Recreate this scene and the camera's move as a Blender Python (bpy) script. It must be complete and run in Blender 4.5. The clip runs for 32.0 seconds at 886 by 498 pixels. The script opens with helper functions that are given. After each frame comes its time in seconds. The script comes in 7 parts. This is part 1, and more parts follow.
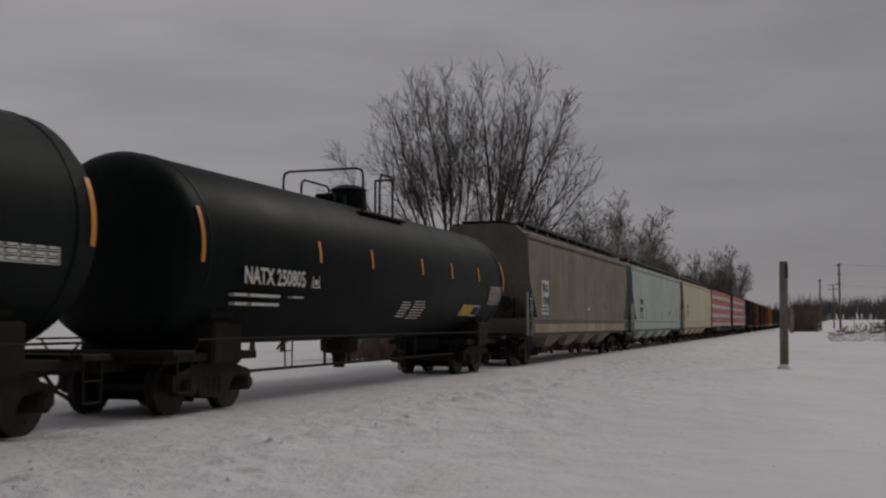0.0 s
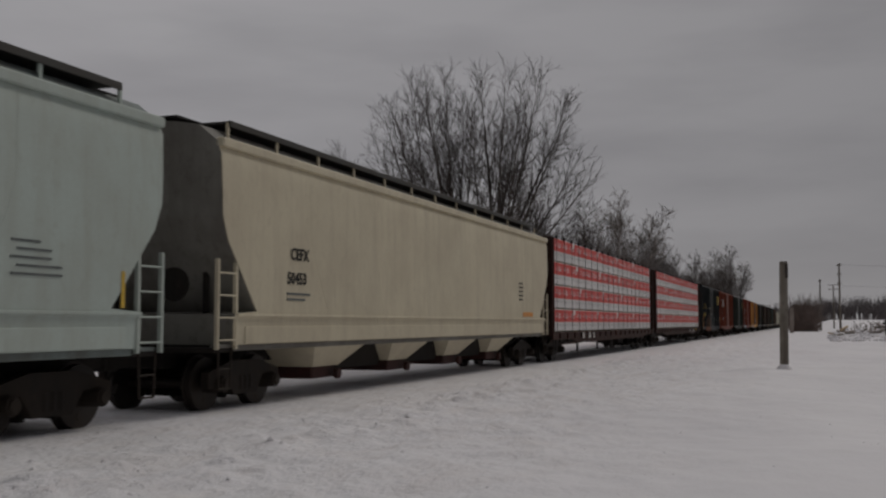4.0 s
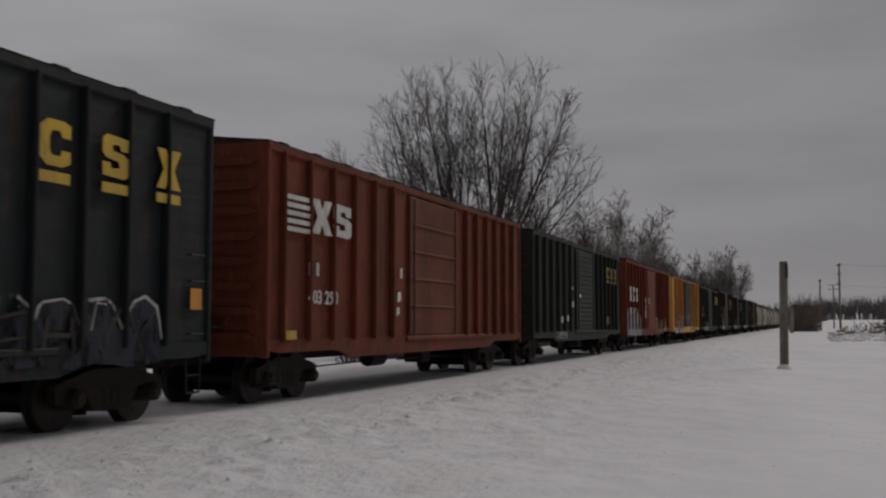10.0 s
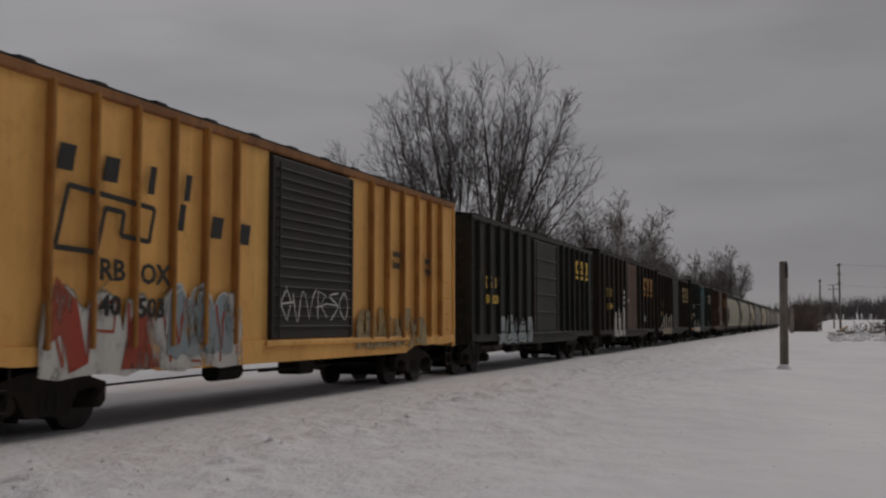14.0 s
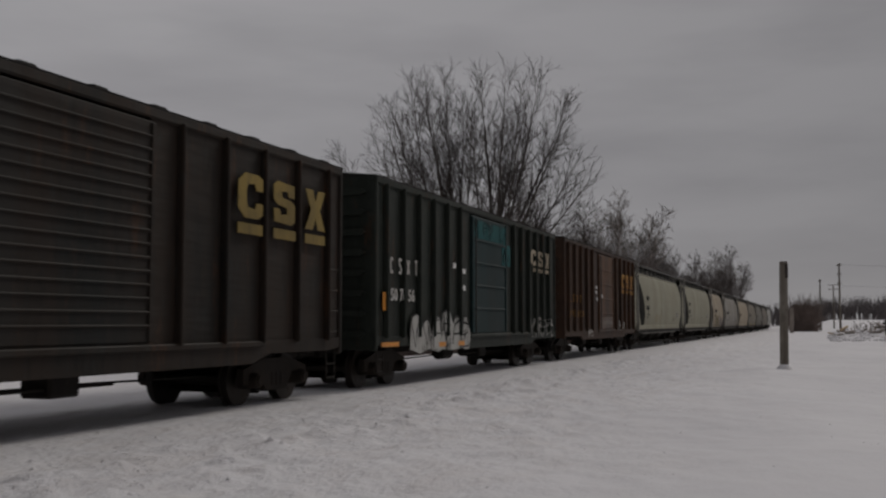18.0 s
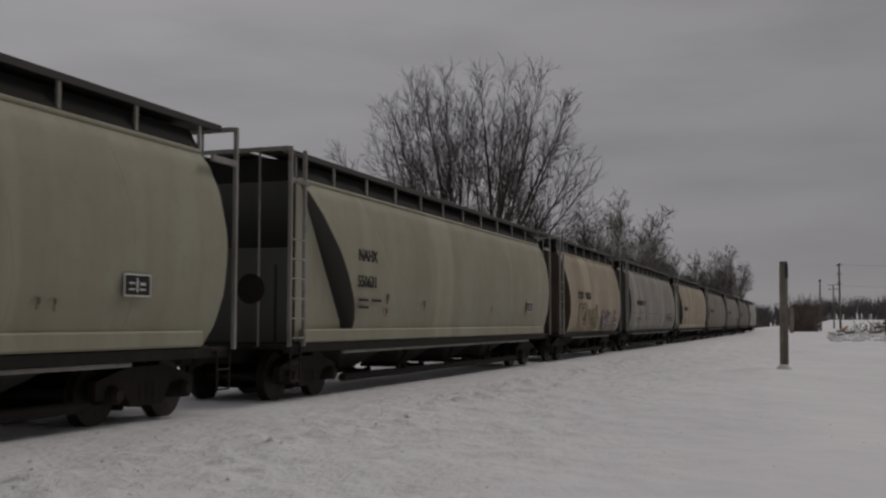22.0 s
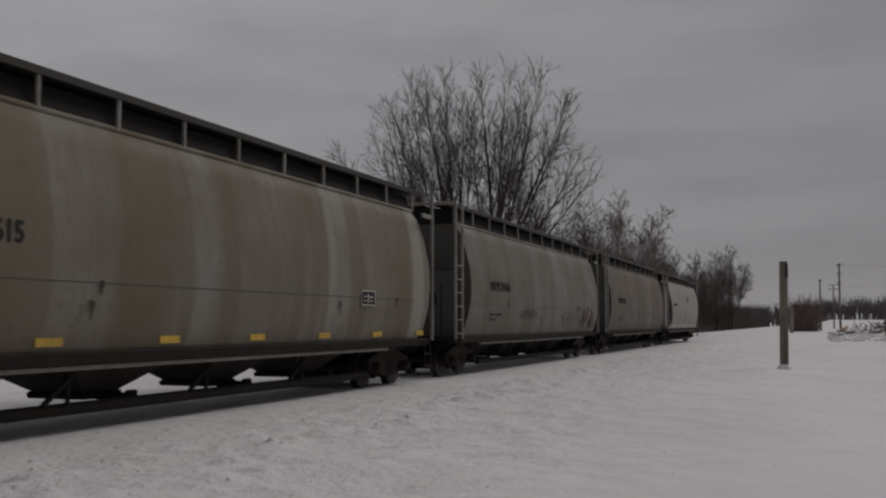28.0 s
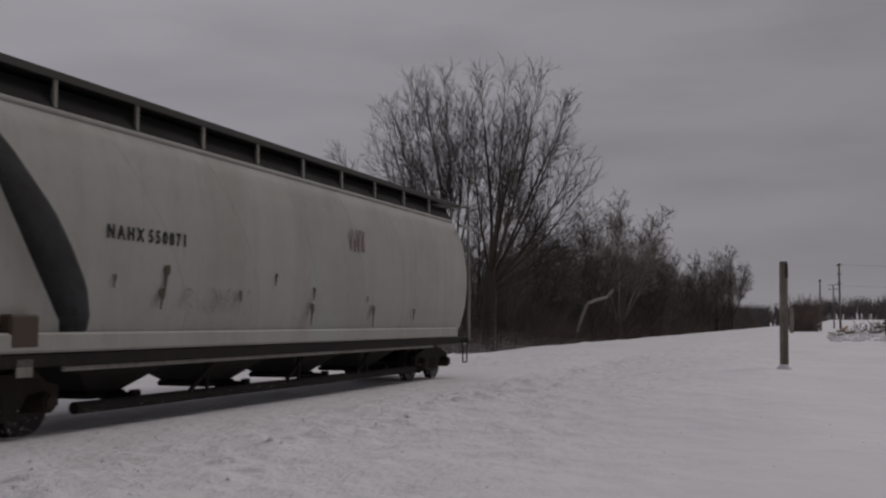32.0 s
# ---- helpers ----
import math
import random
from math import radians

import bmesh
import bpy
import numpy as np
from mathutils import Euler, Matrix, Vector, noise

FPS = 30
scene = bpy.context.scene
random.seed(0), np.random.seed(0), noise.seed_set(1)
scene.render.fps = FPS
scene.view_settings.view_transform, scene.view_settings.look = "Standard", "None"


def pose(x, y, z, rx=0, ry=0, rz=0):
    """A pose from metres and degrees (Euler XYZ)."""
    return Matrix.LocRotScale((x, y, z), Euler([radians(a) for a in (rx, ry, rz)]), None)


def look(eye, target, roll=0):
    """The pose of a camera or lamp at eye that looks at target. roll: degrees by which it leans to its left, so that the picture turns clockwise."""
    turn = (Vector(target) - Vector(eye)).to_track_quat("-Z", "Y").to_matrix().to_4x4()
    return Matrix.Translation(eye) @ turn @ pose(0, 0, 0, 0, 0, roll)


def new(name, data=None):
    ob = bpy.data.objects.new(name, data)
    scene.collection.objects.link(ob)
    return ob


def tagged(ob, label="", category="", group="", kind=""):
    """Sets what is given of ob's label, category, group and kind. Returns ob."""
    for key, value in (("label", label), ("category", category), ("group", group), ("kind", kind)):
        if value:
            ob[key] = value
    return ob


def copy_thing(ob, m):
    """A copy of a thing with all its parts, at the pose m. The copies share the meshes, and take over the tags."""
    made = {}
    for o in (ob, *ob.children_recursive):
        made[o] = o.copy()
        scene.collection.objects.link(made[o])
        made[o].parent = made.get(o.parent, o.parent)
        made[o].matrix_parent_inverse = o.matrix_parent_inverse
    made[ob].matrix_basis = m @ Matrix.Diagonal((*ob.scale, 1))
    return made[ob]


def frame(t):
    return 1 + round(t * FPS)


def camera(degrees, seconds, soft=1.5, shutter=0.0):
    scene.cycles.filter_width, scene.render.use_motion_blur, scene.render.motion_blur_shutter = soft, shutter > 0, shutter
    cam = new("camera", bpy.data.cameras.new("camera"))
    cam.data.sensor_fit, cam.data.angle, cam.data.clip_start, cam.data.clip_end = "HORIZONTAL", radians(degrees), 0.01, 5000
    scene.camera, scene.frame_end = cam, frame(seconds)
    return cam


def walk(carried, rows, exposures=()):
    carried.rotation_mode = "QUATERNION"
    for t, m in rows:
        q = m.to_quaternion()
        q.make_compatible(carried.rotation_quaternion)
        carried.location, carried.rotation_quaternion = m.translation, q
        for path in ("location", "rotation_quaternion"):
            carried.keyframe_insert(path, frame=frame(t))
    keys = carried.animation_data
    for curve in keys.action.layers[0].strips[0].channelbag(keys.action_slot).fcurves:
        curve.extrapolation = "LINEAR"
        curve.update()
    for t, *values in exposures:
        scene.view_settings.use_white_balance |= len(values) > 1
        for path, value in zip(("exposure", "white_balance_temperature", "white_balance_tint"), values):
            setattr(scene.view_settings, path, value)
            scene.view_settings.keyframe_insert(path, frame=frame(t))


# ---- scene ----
# Camera on a tripod beside a railway line. Track along Y, rail heads at z = 0, the train runs towards -Y.
cam = camera(45.933, 32.0, soft=2.3, shutter=0.1)
EYE = pose(10.47, 0.0, 1.48, 94.036, 0.0, 19.512)
PATH = [(0.0, EYE), (32.0, EYE)]
EXPOSURE = 0.0
walk(cam, PATH, [(0.0, EXPOSURE, 6500, 10), (28.8, EXPOSURE, 6500, 10), (30.0, EXPOSURE, 6370, 13), (32.0, EXPOSURE, 6350, 14)])

# ---- world and sun: overcast sky, brighter towards the zenith, with a veiled sun ----
SUN_DIR = Vector((0.27, 0.72, 0.63)).normalized()
world = bpy.data.worlds.new("overcast_sky")
scene.world = world
world.use_nodes = True
wn, wl = world.node_tree.nodes, world.node_tree.links
wn.clear()
w_out = wn.new("ShaderNodeOutputWorld")
w_bg = wn.new("ShaderNodeBackground")
w_sky = wn.new("ShaderNodeTexSky")
w_sky.sky_type, w_sky.sun_disc = "NISHITA", False
w_sky.sun_elevation = math.asin(SUN_DIR.z)
w_sky.sun_rotation = math.atan2(SUN_DIR.x, SUN_DIR.y)
w_co = wn.new("ShaderNodeTexCoord")
w_map = wn.new("ShaderNodeMapping")
w_map.inputs["Scale"].default_value = (1.0, 1.0, 4.6)
w_map.inputs["Location"].default_value = (0.35, 0.1, 0.2)
w_noise = wn.new("ShaderNodeTexNoise")
w_noise.inputs["Scale"].default_value, w_noise.inputs["Detail"].default_value = 3.6, 5.0
w_noise.inputs["Roughness"].default_value = 0.5
w_ramp = wn.new("ShaderNodeValToRGB")
w_ramp.color_ramp.elements[0].position, w_ramp.color_ramp.elements[1].position = 0.30, 0.60
w_ramp.color_ramp.elements[0].color = (3.55, 3.46, 3.60, 1)
w_ramp.color_ramp.elements[1].color = (4.25, 4.14, 4.28, 1)
w_mix = wn.new("ShaderNodeMixRGB")
w_mix.inputs[0].default_value = 0.985
w_bg.inputs["Strength"].default_value = 0.0625
wl.new(w_co.outputs["Generated"], w_map.inputs["Vector"])
wl.new(w_map.outputs[0], w_noise.inputs["Vector"])
wl.new(w_noise.outputs["Fac"], w_ramp.inputs[0])
wl.new(w_sky.outputs[0], w_mix.inputs[1])
wl.new(w_ramp.outputs[0], w_mix.inputs[2])
w_sep = wn.new("ShaderNodeSeparateXYZ")
wl.new(w_co.outputs["Generated"], w_sep.inputs[0])
w_sq = wn.new("ShaderNodeMath")
w_sq.operation = "MULTIPLY"
wl.new(w_sep.outputs[2], w_sq.inputs[0])
wl.new(w_sep.outputs[2], w_sq.inputs[1])
w_gain = wn.new("ShaderNodeMath")
w_gain.operation = "MULTIPLY_ADD"
wl.new(w_sq.outputs[0], w_gain.inputs[0])
w_gain.inputs[1].default_value, w_gain.inputs[2].default_value = 0.85, 1.0
# the cloud is thinner towards the sun and duller on the other side
w_side = wn.new("ShaderNodeMapRange")
w_side.interpolation_type = "SMOOTHSTEP"
w_side.inputs["From Min"].default_value, w_side.inputs["From Max"].default_value = -0.9, 0.75
w_side.inputs["To Min"].default_value, w_side.inputs["To Max"].default_value = 0.50, 1.0
wl.new(w_sep.outputs[1], w_side.inputs["Value"])
w_both = wn.new("ShaderNodeMath")
w_both.operation = "MULTIPLY"
w_east = wn.new("ShaderNodeMath")
w_east.operation = "MULTIPLY_ADD"
wl.new(w_sep.outputs[0], w_east.inputs[0])
w_east.inputs[1].default_value, w_east.inputs[2].default_value = -0.34, 0.90
w_lean = wn.new("ShaderNodeMath")
w_lean.operation = "MULTIPLY"
wl.new(w_gain.outputs[0], w_lean.inputs[0])
wl.new(w_east.outputs[0], w_lean.inputs[1])
wl.new(w_lean.outputs[0], w_both.inputs[0])
wl.new(w_side.outputs[0], w_both.inputs[1])
w_over = wn.new("ShaderNodeVectorMath")
w_over.operation = "SCALE"
wl.new(w_mix.outputs[0], w_over.inputs[0])
wl.new(w_both.outputs[0], w_over.inputs["Scale"])
wl.new(w_over.outputs[0], w_bg.inputs["Color"])
wl.new(w_bg.outputs[0], w_out.inputs[0])
sun_data = bpy.data.lights.new("sun", "SUN")
sun_data.energy, sun_data.angle, sun_data.color = 0.75, radians(16), (1.0, 0.95, 0.88)
sun = new("sun", sun_data)
sun.matrix_basis = look(SUN_DIR * 100, (0, 0, 0))


# ---- materials ----
def node_material(name):
    m = bpy.data.materials.new(name)
    m.use_nodes = True
    return m, m.node_tree.nodes, m.node_tree.links, m.node_tree.nodes["Principled BSDF"]


def ramp_node(n, l, src, lo, hi):
    r = n.new("ShaderNodeMapRange")
    r.inputs["From Min"].default_value, r.inputs["From Max"].default_value = lo, hi
    l.new(src, r.inputs["Value"])
    return r.outputs["Result"]


def noise_node(n, l, co, scale, stretch=(1, 1, 1), detail=4.0, rough=0.55):
    mp = n.new("ShaderNodeMapping")
    mp.inputs["Scale"].default_value = stretch
    l.new(co, mp.inputs["Vector"])
    t = n.new("ShaderNodeTexNoise")
    t.inputs["Scale"].default_value, t.inputs["Detail"].default_value = scale, detail
    t.inputs["Roughness"].default_value = rough
    l.new(mp.outputs[0], t.inputs["Vector"])
    return t.outputs["Fac"]


def mix_node(n, l, fac, a, b, kind="MIX"):
    m = n.new("ShaderNodeMixRGB")
    m.blend_type = kind
    for i, v in enumerate((fac, a, b)):
        if isinstance(v, bpy.types.NodeSocket):
            l.new(v, m.inputs[i])
        else:
            m.inputs[i].default_value = v if i == 0 else (*v, 1)
    return m.outputs[0]


def weathered(name, base, dirt, amount=0.5, rough=0.6, metal=0.0, streak=0.5, grain=30.0, bump=0.15, vary=0.1, spec=0.3, band=0.0, panel=0.0, shift=0.0):
    """Painted or bare metal, wood and the like: stains at a large scale, streaks that run down, fine grain."""
    m, n, l, p = node_material(name)
    co = n.new("ShaderNodeTexCoord").outputs["Object"]
    big = noise_node(n, l, co, 0.7, (1, 1, 1), 5.0, 0.6)
    run = noise_node(n, l, co, 3.0, (1, 1, 0.09), 4.0, 0.6)
    fine = noise_node(n, l, co, grain, (1, 1, 1), 3.0)
    c = mix_node(n, l, ramp_node(n, l, big, 0.40, 0.62), base, tuple(b * (1 - 0.8 * amount) + d * 0.8 * amount for b, d in zip(base, dirt)))
    chip = noise_node(n, l, co, 5.0, (1, 1, 0.6), 6.0, 0.7)
    ch = n.new("ShaderNodeMath")
    ch.operation = "MULTIPLY"
    l.new(ramp_node(n, l, chip, 0.53, 0.63), ch.inputs[0])
    ch.inputs[1].default_value = amount * 0.7
    c = mix_node(n, l, ch.outputs[0], c, dirt)
    s = n.new("ShaderNodeMath")
    s.operation = "MULTIPLY"
    l.new(ramp_node(n, l, run, 0.47, 0.68), s.inputs[0])
    s.inputs[1].default_value = streak
    c = mix_node(n, l, s.outputs[0], c, dirt)
    if band:
        # broad upright bands of grime, and a few rinsed pale ones, each car with its own
        off = n.new("ShaderNodeMapping")
        off.inputs["Location"].default_value = (0, shift * 17.3, 0)
        l.new(co, off.inputs["Vector"])
        pale = tuple(min(0.8, 1.30 * q + 0.012) for q in base)
        for stretch, lo, hi, k, tone in (((0.10, 0.26, 0.02), 0.42, 0.62, band * 0.75, dirt), ((0.12, 0.62, 0.035), 0.50, 0.56, band * 0.75, dirt), ((0.10, 0.30, 0.02), 0.62, 0.655, band * 0.9, pale)):
            wide = noise_node(n, l, off.outputs[0], 1.0, stretch, 3.0, 0.5)
            b = n.new("ShaderNodeMath")
            b.operation = "MULTIPLY"
            l.new(ramp_node(n, l, wide, lo, hi), b.inputs[0])
            b.inputs[1].default_value = min(1.0, k)
            c = mix_node(n, l, b.outputs[0], c, tone)
    info = n.new("ShaderNodeObjectInfo").outputs["Random"]
    if panel:
        pm = n.new("ShaderNodeMapRange")
        pm.inputs["From Min"].default_value, pm.inputs["From Max"].default_value = 0.35, 1.0
        pm.inputs["To Min"].default_value, pm.inputs["To Max"].default_value = 0.0, panel
        pn = n.new("ShaderNodeMath")
        pn.operation = "FRACT"
        pk = n.new("ShaderNodeMath")
        pk.operation = "MULTIPLY"
        l.new(info, pk.inputs[0])
        pk.inputs[1].default_value = 7.31
        l.new(pk.outputs[0], pn.inputs[0])
        l.new(pn.outputs[0], pm.inputs["Value"])
        c = mix_node(n, l, pm.outputs[0], c, dirt)
        for size, lo, hi, k, tone in ((9.0, 0.54, 0.64, 0.6, tuple(1.5 * q + 0.010 for q in base)), (2.6, 0.56, 0.66, 0.55, (0.095, 0.042, 0.020)), (4.0, 0.54, 0.64, 0.45, tuple(0.35 * q for q in base))):
            rub = noise_node(n, l, co, size, (1, 1, 0.22), 8.0, 0.75)
            rm = n.new("ShaderNodeMath")
            rm.operation = "MULTIPLY"
            l.new(ramp_node(n, l, rub, lo, hi), rm.inputs[0])
            rm.inputs[1].default_value = k
            c = mix_node(n, l, rm.outputs[0], c, tone)
    v = n.new("ShaderNodeMapRange")
    v.inputs["To Min"].default_value, v.inputs["To Max"].default_value = 1 - vary, 1 + vary
    l.new(info, v.inputs["Value"])
    h = n.new("ShaderNodeHueSaturation")
    l.new(c, h.inputs["Color"])
    l.new(v.outputs[0], h.inputs["Value"])
    c2 = mix_node(n, l, ramp_node(n, l, fine, 0.3, 0.8), h.outputs[0], tuple(d * 0.8 for d in dirt))
    f = n.new("ShaderNodeMixRGB")
    f.inputs[0].default_value = 0.16
    l.new(h.outputs[0], f.inputs[1])
    l.new(c2, f.inputs[2])
    l.new(f.outputs[0], p.inputs["Base Color"])
    p.inputs["Metallic"].default_value = metal
    p.inputs["Specular IOR Level"].default_value = spec
    r = n.new("ShaderNodeMapRange")
    r.inputs["To Min"].default_value, r.inputs["To Max"].default_value = max(0.05, rough - 0.12), min(1, rough + 0.15)
    l.new(big, r.inputs["Value"])
    l.new(r.outputs[0], p.inputs["Roughness"])
    if bump:
        b = n.new("ShaderNodeBump")
        b.inputs["Strength"].default_value, b.inputs["Distance"].default_value = bump, 0.01
        l.new(fine, b.inputs["Height"])
        if panel:
            rip = noise_node(n, l, co, 1.0, (0.3, 0.45, 3.6), 2.0, 0.5)
            b2 = n.new("ShaderNodeBump")
            b2.inputs["Strength"].default_value, b2.inputs["Distance"].default_value = 0.6, 0.05
            l.new(rip, b2.inputs["Height"])
            l.new(b2.outputs[0], b.inputs["Normal"])
        l.new(b.outputs[0], p.inputs["Normal"])
    return m


def snow_material():
    """Wind-packed snow: rough and clotted beside the line, smoother in the open field."""
    m, n, l, p = node_material("snow")
    co = n.new("ShaderNodeTexCoord").outputs["Object"]
    big = noise_node(n, l, co, 0.25, (1, 0.4, 1), 4.0)
    mid = noise_node(n, l, co, 1.5, (1, 0.6, 1), 3.5, 0.55)
    fine = noise_node(n, l, co, 9.0, (1, 0.75, 1), 4.0, 0.65)
    dirt = noise_node(n, l, co, 1.3, (1, 0.45, 1), 6.0, 0.75)
    xyz = n.new("ShaderNodeSeparateXYZ")
    l.new(co, xyz.inputs[0])
    wobble = n.new("ShaderNodeMath")
    wobble.operation = "MULTIPLY_ADD"
    l.new(big, wobble.inputs[0])
    wobble.inputs[1].default_value = 4.0
    l.new(xyz.outputs[0], wobble.inputs[2])
    open_field = n.new("ShaderNodeMapRange")
    open_field.interpolation_type = "SMOOTHSTEP"
    open_field.inputs["From Min"].default_value, open_field.inputs["From Max"].default_value = 8.0, 12.2
    open_field.inputs["To Min"].default_value, open_field.inputs["To Max"].default_value = 1.0, 0.16
    l.new(wobble.outputs[0], open_field.inputs["Value"])
    c = mix_node(n, l, ramp_node(n, l, big, 0.35, 0.7), (0.81, 0.795, 0.81), (0.74, 0.725, 0.745))
    # cinders and dust blown off the line
    soil = n.new("ShaderNodeMath")
    soil.operation = "MULTIPLY"
    l.new(ramp_node(n, l, dirt, 0.46, 0.80), soil.inputs[0])
    l.new(open_field.outputs[0], soil.inputs[1])
    c = mix_node(n, l, soil.outputs[0], c, (0.72, 0.68, 0.67))
    l.new(c, p.inputs["Base Color"])
    p.inputs["Roughness"].default_value = 0.8
    p.inputs["Specular IOR Level"].default_value = 0.2
    b1 = n.new("ShaderNodeBump")
    b1.inputs["Distance"].default_value = 0.13
    l.new(open_field.outputs[0], b1.inputs["Strength"])
    l.new(mid, b1.inputs["Height"])
    b2 = n.new("ShaderNodeBump")
    b2.inputs["Distance"].default_value = 0.042
    l.new(open_field.outputs[0], b2.inputs["Strength"])
    l.new(fine, b2.inputs["Height"])
    l.new(b1.outputs[0], b2.inputs["Normal"])
    l.new(b2.outputs[0], p.inputs["Normal"])
    return m


def worn_paint(name, base, dirt, cover=0.6):
    """Sprayed paint, faded and rubbed away in patches so that the car shows through."""
    m = weathered(name, base, dirt, 0.5, 0.75, 0, 0.4, spec=0.15)
    n, l = m.node_tree.nodes, m.node_tree.links
    out = [k for k in n if k.type == "OUTPUT_MATERIAL"][0]
    p = [k for k in n if k.type == "BSDF_PRINCIPLED"][0]
    co = n.new("ShaderNodeTexCoord").outputs["Object"]
    patch = noise_node(n, l, co, 2.2, (1, 1, 0.45), 6.0, 0.72)
    t = n.new("ShaderNodeBsdfTransparent")
    mx = n.new("ShaderNodeMixShader")
    lo = 0.62 - 0.34 * cover
    l.new(ramp_node(n, l, patch, lo - 0.05, lo + 0.06), mx.inputs[0])
    l.new(t.outputs[0], mx.inputs[1])
    l.new(p.outputs[0], mx.inputs[2])
    l.new(mx.outputs[0], out.inputs["Surface"])
    return m


SNOW = snow_material()
RUST = (0.10, 0.045, 0.022)
M_UNDER = weathered("underframe_black", (0.016, 0.0145, 0.0135), (0.036, 0.030, 0.025), 0.6, 0.8, 0.0, 0.3, spec=0.15)
M_TRUCK = weathered("truck_steel", (0.019, 0.017, 0.0155), (0.042, 0.031, 0.023), 0.7, 0.75, 0.0, 0.3, spec=0.2)
M_WHEEL = weathered("wheel_steel", (0.030, 0.027, 0.025), (0.06, 0.042, 0.03), 0.5, 0.55, 0.3, 0.1)
M_TANK = weathered("tank_black", (0.0042, 0.0068, 0.0064), (0.014, 0.018, 0.016), 0.45, 0.50, 0.0, 0.25, spec=0.07)
M_WHITE = weathered("white_marking", (0.70, 0.69, 0.66), (0.35, 0.32, 0.28), 0.6, 0.7, 0, 0.4)
M_YELLOW = weathered("yellow_marking", (0.75, 0.50, 0.06), (0.30, 0.20, 0.08), 0.5, 0.7, 0, 0.4)
M_ORANGE = weathered("orange_reflector", (0.80, 0.32, 0.04), (0.35, 0.16, 0.05), 0.3, 0.4, 0, 0.2)
M_BLACKMARK = weathered("black_marking", (0.015, 0.015, 0.015), (0.04, 0.035, 0.03), 0.4, 0.7, 0, 0.2)
M_PAPER = weathered("paper_notice", (0.80, 0.80, 0.78), (0.5, 0.48, 0.45), 0.3, 0.8, 0, 0.1)
M_STAND = weathered("grey_steelwork", (0.33, 0.325, 0.30), (0.14, 0.12, 0.095), 0.6, 0.7, 0, 0.4)
# Dark roof steel, its colour holding the shade below the hoppers' running boards.
M_ROOF = weathered("roof_dark_steel_shade", (0.022, 0.021, 0.020), (0.02, 0.018, 0.016), 0.5, 0.8, 0, 0.3, spec=0.1)
M_GRATE = weathered("roof_walk_steel", (0.055, 0.055, 0.052), (0.06, 0.05, 0.04), 0.5, 0.6, 0.5, 0.3)
M_BARK = weathered("bark", (0.085, 0.072, 0.064), (0.045, 0.037, 0.033), 0.7, 0.9, 0, 0.5, 14.0, 0.5)
M_TWIG = weathered("twig_bark", (0.058, 0.049, 0.046), (0.040, 0.033, 0.031), 0.5, 0.9, 0, 0.2, 20.0, 0.0)
# Thicket twigs: paler than the near twigs, distance haze put into the colour.
M_THICKET = weathered("thicket_twig_hazed", (0.145, 0.125, 0.117), (0.10, 0.085, 0.08), 0.5, 0.9, 0, 0.2, 20.0, 0.0)
M_PALE = weathered("pale_bark", (0.34, 0.30, 0.265), (0.16, 0.135, 0.12), 0.6, 0.9, 0, 0.4, 14.0, 0.3)
M_PALETWIG = weathered("pale_twig", (0.20, 0.175, 0.16), (0.14, 0.12, 0.11), 0.5, 0.9, 0, 0.3, 20.0, 0.0)
# Brush and far bark: lightened for distance, haze painted into the colour.
M_BRUSH = weathered("brush_stems_hazed", (0.19, 0.15, 0.132), (0.12, 0.095, 0.085), 0.6, 0.95, 0, 0.2, 20.0, 0.0)
M_HAZEDWOOD = weathered("far_bark_hazed", (0.17, 0.155, 0.155), (0.12, 0.105, 0.105), 0.5, 0.95, 0, 0.2, 5.0, 0.0)
M_POST = weathered("weathered_timber", (0.22, 0.20, 0.17), (0.09, 0.075, 0.06), 0.7, 0.9, 0, 0.7, 24.0, 0.6)
M_LUMBER_END = weathered("sawn_lumber", (0.55, 0.42, 0.25), (0.35, 0.25, 0.15), 0.5, 0.8, 0, 0.2)


